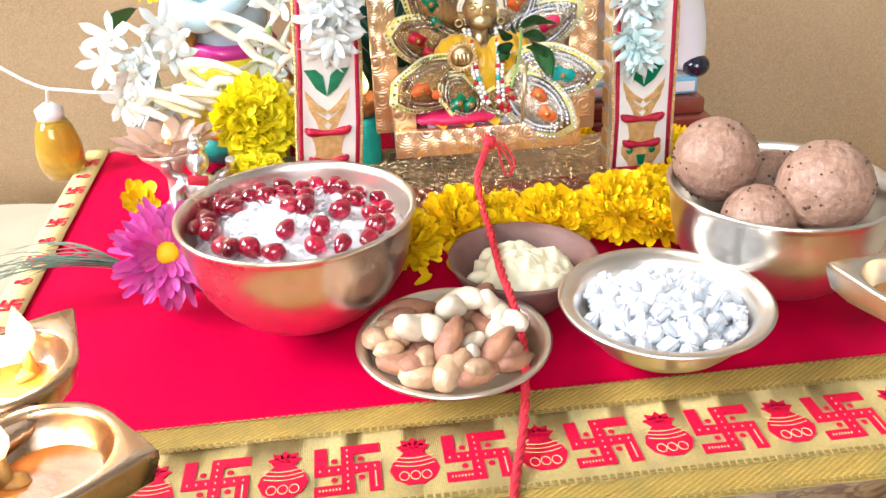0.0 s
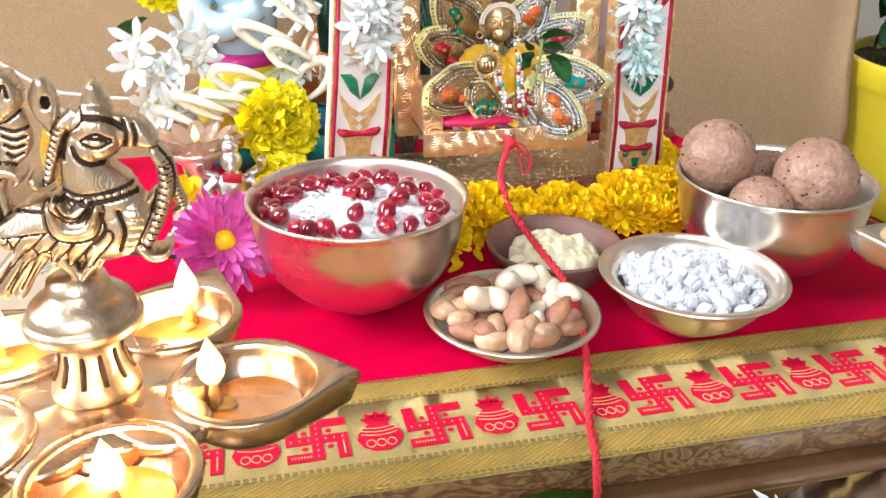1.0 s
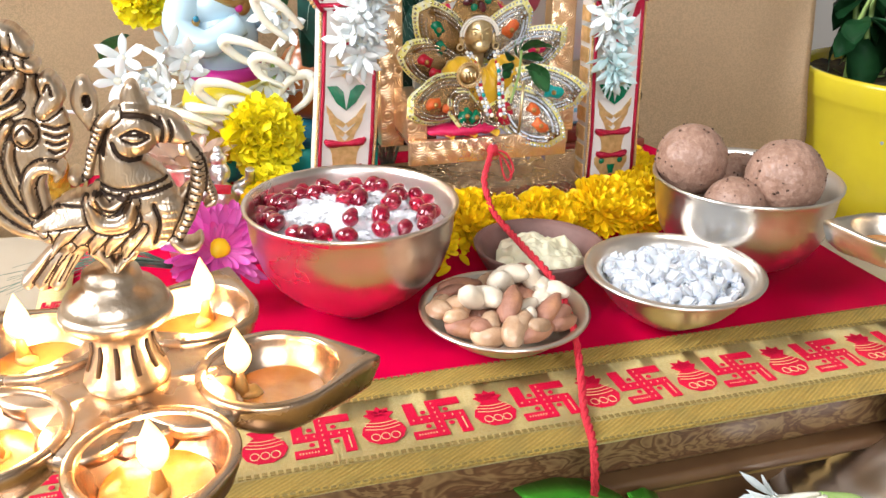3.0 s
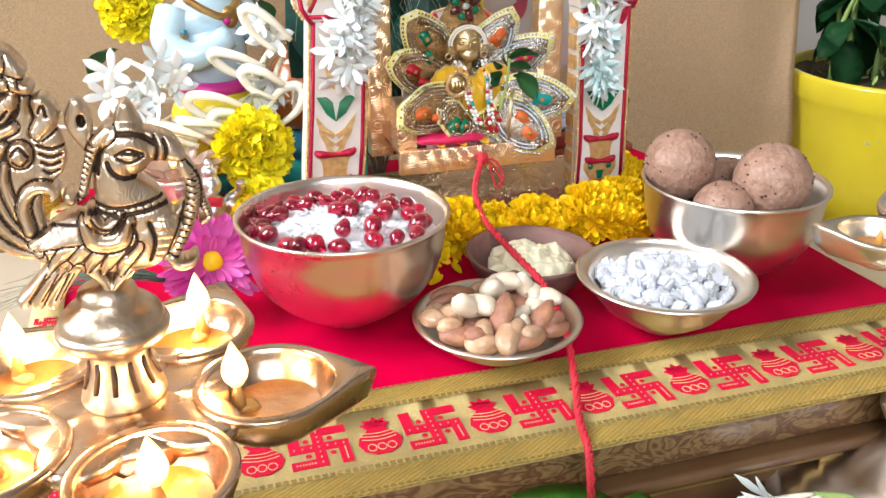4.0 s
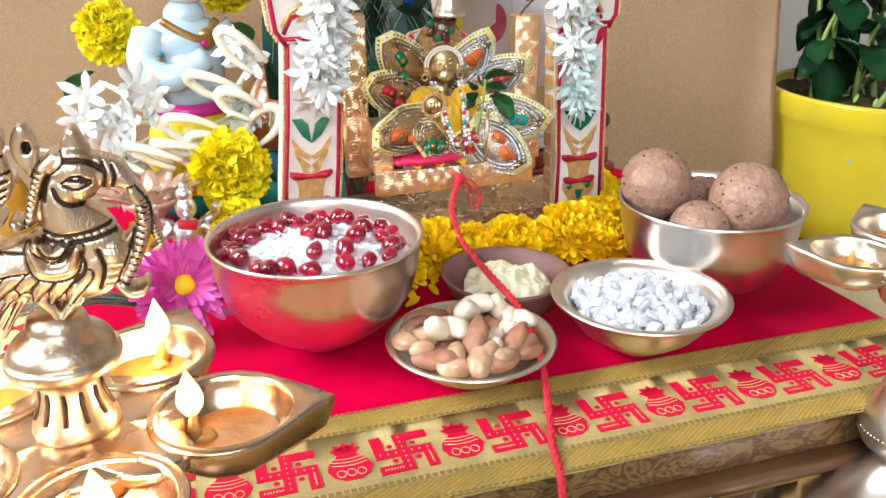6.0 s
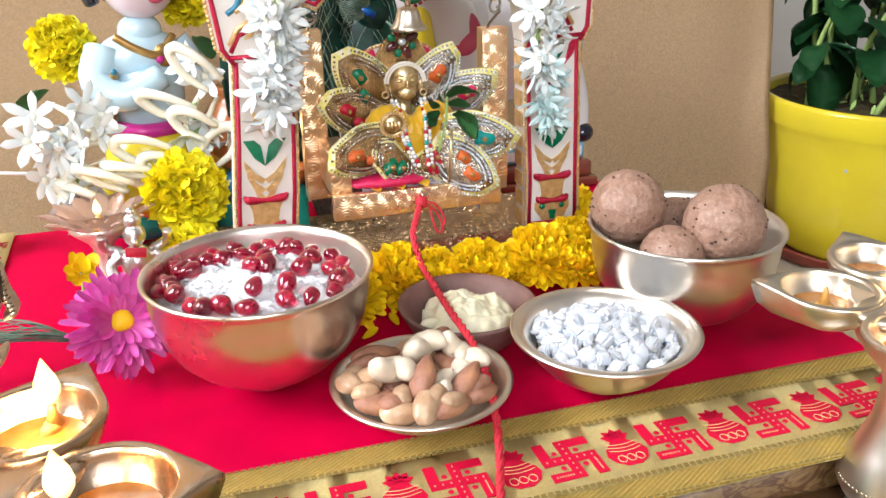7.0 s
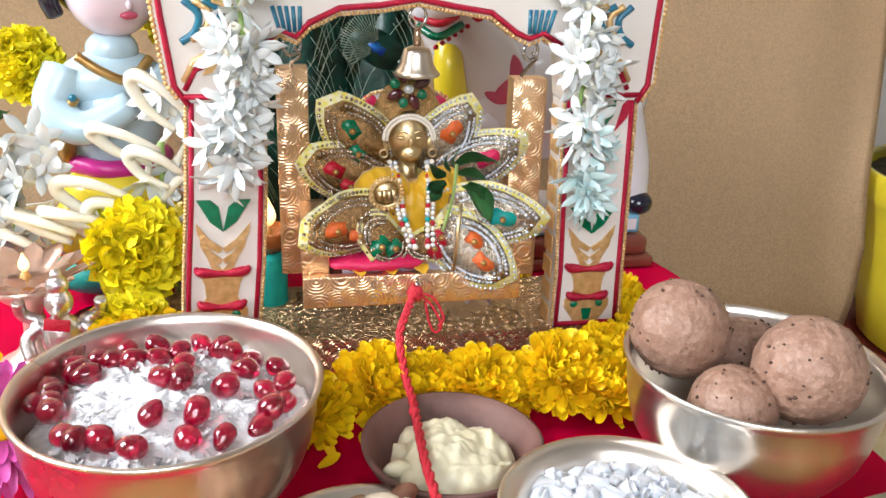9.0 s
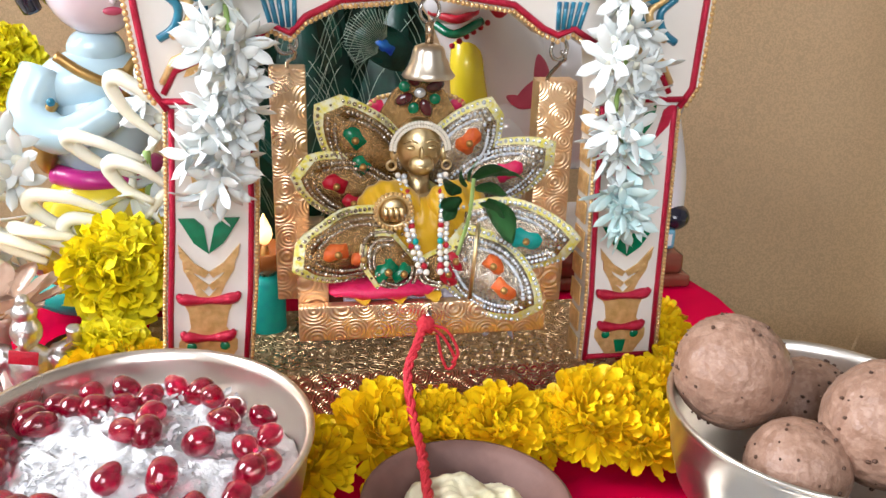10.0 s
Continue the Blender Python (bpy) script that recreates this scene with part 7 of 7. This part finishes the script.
# ---------------------------------------------------------------- silver things by the bowl
lotus = thing("lotus_lamp", pose(-0.1195, 0.515, 0), "silver lotus-shaped lamp with a small flame", "lamp")
part("foot", lathe(B(), [(0, 0), (0.02, 0), (0.0205, 0.003), (0.012, 0.008), (0.005, 0.016), (0.0045, 0.03), (0.009, 0.038), (0.018, 0.046), (0.02, 0.0505), (0.0185, 0.0505), (0.012, 0.045), (0, 0.043)], 36), M_rosesilver, lotus, "turned silver foot and cup")
for ring, (n, r, z, tilt, ln, w) in enumerate(((10, 0.0135, 0.0485, 12, 0.024, 0.012), (10, 0.011, 0.0495, 28, 0.019, 0.0105))):
    for i in range(n):
        bm = petal(B(), pose(0, 0, z, 0, 0, 360 * (i + 0.5 * ring) / n) @ pose(r, 0, 0, 0, -tilt, 0), ln, w, 0.35, 0.4, 5, 0, 0.15, 0.7)
        bmesh.ops.solidify(bm, geom=bm.faces[:], thickness=0.0007)
        part("petal", bm, M_rosesilver, lotus)
part("wick", tube(B(), [(0, 0, 0.043), (0, 0, 0.052), (0, 0, 0.0555)], [0.004, 0.003, 0.001], 10), M_cotton, lotus)
piece("flame", FLAME, lotus, "small yellow flame", pose(0, 0, 0.055) @ Matrix.Scale(0.55, 4))
lamp_spark(-0.1195, 0.515, 0.075, 0.012)

diya = thing("back_lamp", pose(0.0035, 0.528, 0), "small lit oil lamp on a teal foot behind the swing", "lamp")
part("foot", lathe(B(), [(0, 0), (0.0105, 0), (0.0105, 0.004), (0.009, 0.03), (0.0095, 0.052), (0.007, 0.056), (0, 0.056)], 28), M_teal, diya, "teal painted foot")
part("cup", lathe(B(), [(0, 0.056), (0.006, 0.056), (0.0105, 0.062), (0.0125, 0.069), (0.0118, 0.0695), (0.0095, 0.0635), (0, 0.0605)], 28), M_terra, diya, "brown clay cup")
part("wick", tube(B(), [(0, 0, 0.06), (0, 0, 0.068), (0, 0, 0.072)], [0.003, 0.002, 0.0008], 8), M_cotton, diya)
piece("flame", FLAME, diya, "small yellow flame", pose(0, 0, 0.071) @ Matrix.Scale(0.85, 4))
lamp_spark(0.0035, 0.528, 0.098, 0.02)

bm = B()
for c, r in (((0, 0, 0.012), (0.016, 0.013, 0.012)), ((0, 0, 0.03), (0.0105, 0.0085, 0.013)), ((0, -0.001, 0.0495), (0.0068, 0.0068, 0.0075)), ((0, 0, 0.058), (0.0055, 0.0055, 0.005)), ((0, 0, 0.0635), (0.003, 0.003, 0.0032)), ((0.0, -0.006, 0.046), (0.0025, 0.004, 0.004))):
    ball(bm, c, r, u=18, v=12)
for sg in (-1, 1):
    tube(bm, smooth_path([(sg * 0.009, 0, 0.037), (sg * 0.016, -0.003, 0.031), (sg * 0.014, -0.009, 0.023)], 5), 0.0036, 10)
    tube(bm, smooth_path([(sg * 0.009, 0.002, 0.038), (sg * 0.018, 0.002, 0.042), (sg * 0.019, 0.0, 0.05)], 5), 0.0032, 10)
    tube(bm, smooth_path([(sg * 0.004, -0.006, 0.012), (sg * 0.018, -0.01, 0.009), (sg * 0.006, -0.015, 0.006)], 5), 0.005, 10)
fig = solid("silver_idol", bm, M_silver, "small seated silver idol beside the lotus lamp", "statue", m=pose(-0.098, 0.488, 0))
rm = fig.modifiers.new("cast", "REMESH")
rm.mode, rm.voxel_size, rm.use_smooth_shade = "VOXEL", 0.0008, True
box(bm := B(), (0.012, 0.001, 0.006), (0, 0, 0), bevel=0.0004)
solid("red_cloth_scrap", bm, M_redapp, "scrap of red cloth on the silver idol", "cloth", m=pose(-0.098, 0.4785, 0.041, -10, 8, 0))
bm = B()
for c, r in (((0, 0, 0.009), (0.010, 0.006, 0.0075)), ((0.009, -0.001, 0.0155), (0.0048, 0.004, 0.0048)), ((0.013, -0.002, 0.0145), (0.003, 0.0025, 0.0022))):
    ball(bm, c, r, u=14, v=10, lump=0.15)
for x, y in ((-0.006, -0.004), (-0.006, 0.004), (0.006, -0.004), (0.006, 0.004)):
    tube(bm, [(x, y, 0.008), (x, y, 0.0)], [0.0024, 0.002], 8)
solid("silver_animal", bm, M_silver, "tiny silver animal figure on the cloth", "statue", m=pose(-0.1235, 0.462, 0.0, 0, 0, 200))

# ---------------------------------------------------------------- in front of the stool
def big_leaf(x, y, z, rx, ry, rz, ln, w):
    m = pose(x, y, z, rx, ry, rz)
    leaf = thing("betel_leaf", m, "glossy bright green betel leaf before the stool", "leaf", "betel leaves on the platform")
    bm = petal(B(), pose(0, 0, 0), ln, w, -0.5, 0.25, 10, 0.0, 0.2, 0.75)
    bmesh.ops.subdivide_edges(bm, edges=bm.edges[:], cuts=1, use_grid_fill=True)
    for v in bm.verts:
        v.co.z += 0.0015 * noise.noise(v.co * 90)
    bmesh.ops.solidify(bm, geom=bm.faces[:], thickness=0.0005)
    part("blade", bm, M_betel, leaf)
    pts = [Vector((ln * t, 0, 0.0008 - 0.25 * ln * t * t * 1.0)) for t in (0, 0.25, 0.5, 0.75)]
    part("midrib", tube(B(), [(-0.012, 0, 0.001)] + pts, [0.0013, 0.0012, 0.001, 0.0008, 0.0005], 6), M_stem, leaf)


big_leaf(0.010, 0.203, -0.012, -24, 4, 6, 0.072, 0.062)
big_leaf(0.06, 0.2, -0.03, 10, 26, 20, 0.06, 0.05)
tub = thing("tuberose", pose(0.152, 0.207, -0.036, 0, 0, 176), "white tuberose bloom lying before the stool", "flower")
for k, (a, b) in enumerate(((0, 0), (14, 8))):
    floret(FLORETS, tub, pose(0, 0.004 * k, 0.002 * k, 0, b, a) @ Matrix.Scale(1.3, 4))
part("stalk", tube(B(), smooth_path([(0.0, 0, 0), (-0.02, 0.003, -0.004), (-0.03, 0.005, -0.02)]), 0.002, 8), M_stem, tub)

# ---------------------------------------------------------------- the plant, the cord and the glass light
PX, PY = 0.636, 0.68
plant = thing("potted_plant", pose(PX, PY, FLOOR), "leafy plant in a glossy yellow plastic pot on the floor", "plant")
part("pot", lathe(B(), [(0, 0.006), (0.093, 0.006), (0.099, 0.012), (0.111, 0.066), (0.1178, 0.122), (0.120, 0.136), (0.1222, 0.141), (0.1238, 0.145), (0.1246, 0.164), (0.1234, 0.168), (0.1195, 0.168), (0.1185, 0.164), (0.115, 0.125), (0, 0.123)], 72), M_pot, plant, "yellow plastic pot with a banded rim")
part("saucer", lathe(B(), [(0, 0.0), (0.106, 0.0), (0.118, 0.004), (0.1235, 0.015), (0.125, 0.0185), (0.1225, 0.019), (0.115, 0.007), (0, 0.005)], 64), M_saucer, plant, "brick-red plastic saucer")
rnd = random.Random(6)
# Small clear beads dotted at random over the pot's near side.
for k in range(34):
    a, z = radians(rnd.uniform(165, 300)), rnd.uniform(0.03, 0.118)
    r = 0.0985 + (z - 0.012) / 0.114 * 0.0195
    part("pot_bead", ball(bm := B(), (0, 0, 0), (0.0011, 0.0022, 0.0026), u=10, v=6) and bm, M_gem, plant, "small clear bead on the pot", m=pose(r * math.cos(a), r * math.sin(a), z, 0, 0, math.degrees(a)) @ Matrix.Scale(rnd.uniform(0.5, 1.2), 4))
bm = lathe(B(), [(0, 0.159), (0.05, 0.158), (0.1172, 0.156)], 40)
bmesh.ops.subdivide_edges(bm, edges=bm.edges[:], cuts=2, use_grid_fill=True)
for v in bm.verts:
    v.co.z += 0.006 * noise.noise(v.co * 60)
part("soil", bm, M_soil, plant, "dark crumbly soil")
rnd = random.Random(15)
for k in range(13):
    a, r = rnd.uniform(0, 6.28), rnd.uniform(0.01, 0.085)
    b = Vector((r * math.cos(a), r * math.sin(a), 0.155))
    tip = b + Vector((rnd.uniform(-0.05, 0.05), rnd.uniform(-0.05, 0.05), rnd.uniform(0.12, 0.26)))
    mid = (b + tip) / 2 + Vector((rnd.uniform(-0.015, 0.015), rnd.uniform(-0.015, 0.015), 0))
    pth = smooth_path([b, mid, tip], 6)
    part("stem", tube(B(), pth, [0.0036 - 0.002 * i / 12 for i in range(13)], 8), M_stem, plant)
    for j in range(7):
        p = pth[rnd.randrange(3, 13)]
        ln = rnd.uniform(0.035, 0.065)
        bm = petal(B(), Matrix.Translation(p) @ pose(0, 0, 0, 0, 0, rnd.uniform(0, 360)) @ pose(0.006, 0, 0, rnd.uniform(-25, 25), rnd.uniform(-25, 50), 0), ln, ln * 0.62, -0.7, 0.3, 6, 0.008, 0.25, 0.6)
        bmesh.ops.solidify(bm, geom=bm.faces[:], thickness=0.0004)
        part("leaf", bm, M_dleaf, plant)
for k in range(40):
    a, r = rnd.uniform(0, 6.28), rnd.uniform(0.03, 0.092)
    bm = petal(B(), pose(r * math.cos(a), r * math.sin(a), 0.161, rnd.uniform(-30, 30), rnd.uniform(-60, 10), rnd.uniform(0, 360)), rnd.uniform(0.008, 0.018), 0.004, 0.5, 0.3, 3)
    part("dry_leaf", bm, M_stem, plant)

cord = thing("light_cord", pose(0, 0, 0), "thin white cord running behind the altar", "cord")
part("wire", tube(B(), smooth_path([(-0.32, 0.62, 0.14), (-0.255, 0.605, 0.095), (-0.2203, 0.6, 0.0718), (-0.1989, 0.6, 0.0662), (-0.1636, 0.6, 0.0615), (-0.13, 0.61, 0.06), (-0.1, 0.665, 0.05), (-0.09, 0.70, -0.05), (-0.09, 0.71, FLOOR + 0.002)], 6), 0.0012, 8), M_plastic, cord)
glass = thing("glass_light", pose(-0.222, 0.62, 0), "yellow glass ornament light hanging by the cord", "light")
part("shade", lathe(B(), [(0, -0.006), (0.012, -0.004), (0.0165, 0.006), (0.0165, 0.02), (0.013, 0.034), (0.009, 0.042), (0.008, 0.042), (0.0115, 0.034), (0.015, 0.02), (0.0145, 0.007), (0, -0.003)], 28), M_glass, glass, "amber glass shade")
part("cap", lathe(B(), [(0, 0.04), (0.0095, 0.04), (0.0098, 0.048), (0.004, 0.052), (0, 0.052)], 20), M_plastic, glass, "white cap")
part("lead", tube(B(), smooth_path([(0, 0, 0.051), (0.004, -0.006, 0.062), (0.01, -0.02, 0.069)]), 0.001, 6), M_plastic, glass)
bm = tube(B(), smooth_path([(0.33, 0.43, FLOOR + 0.0015), (0.38, 0.445, FLOOR + 0.0015), (0.44, 0.47, FLOOR + 0.0015), (0.5, 0.46, FLOOR + 0.0015), (0.7, 0.5, FLOOR + 0.0015)], 6), 0.0015, 8)
solid("floor_cord", bm, M_plastic, "thin white cord lying on the floor", "cord")
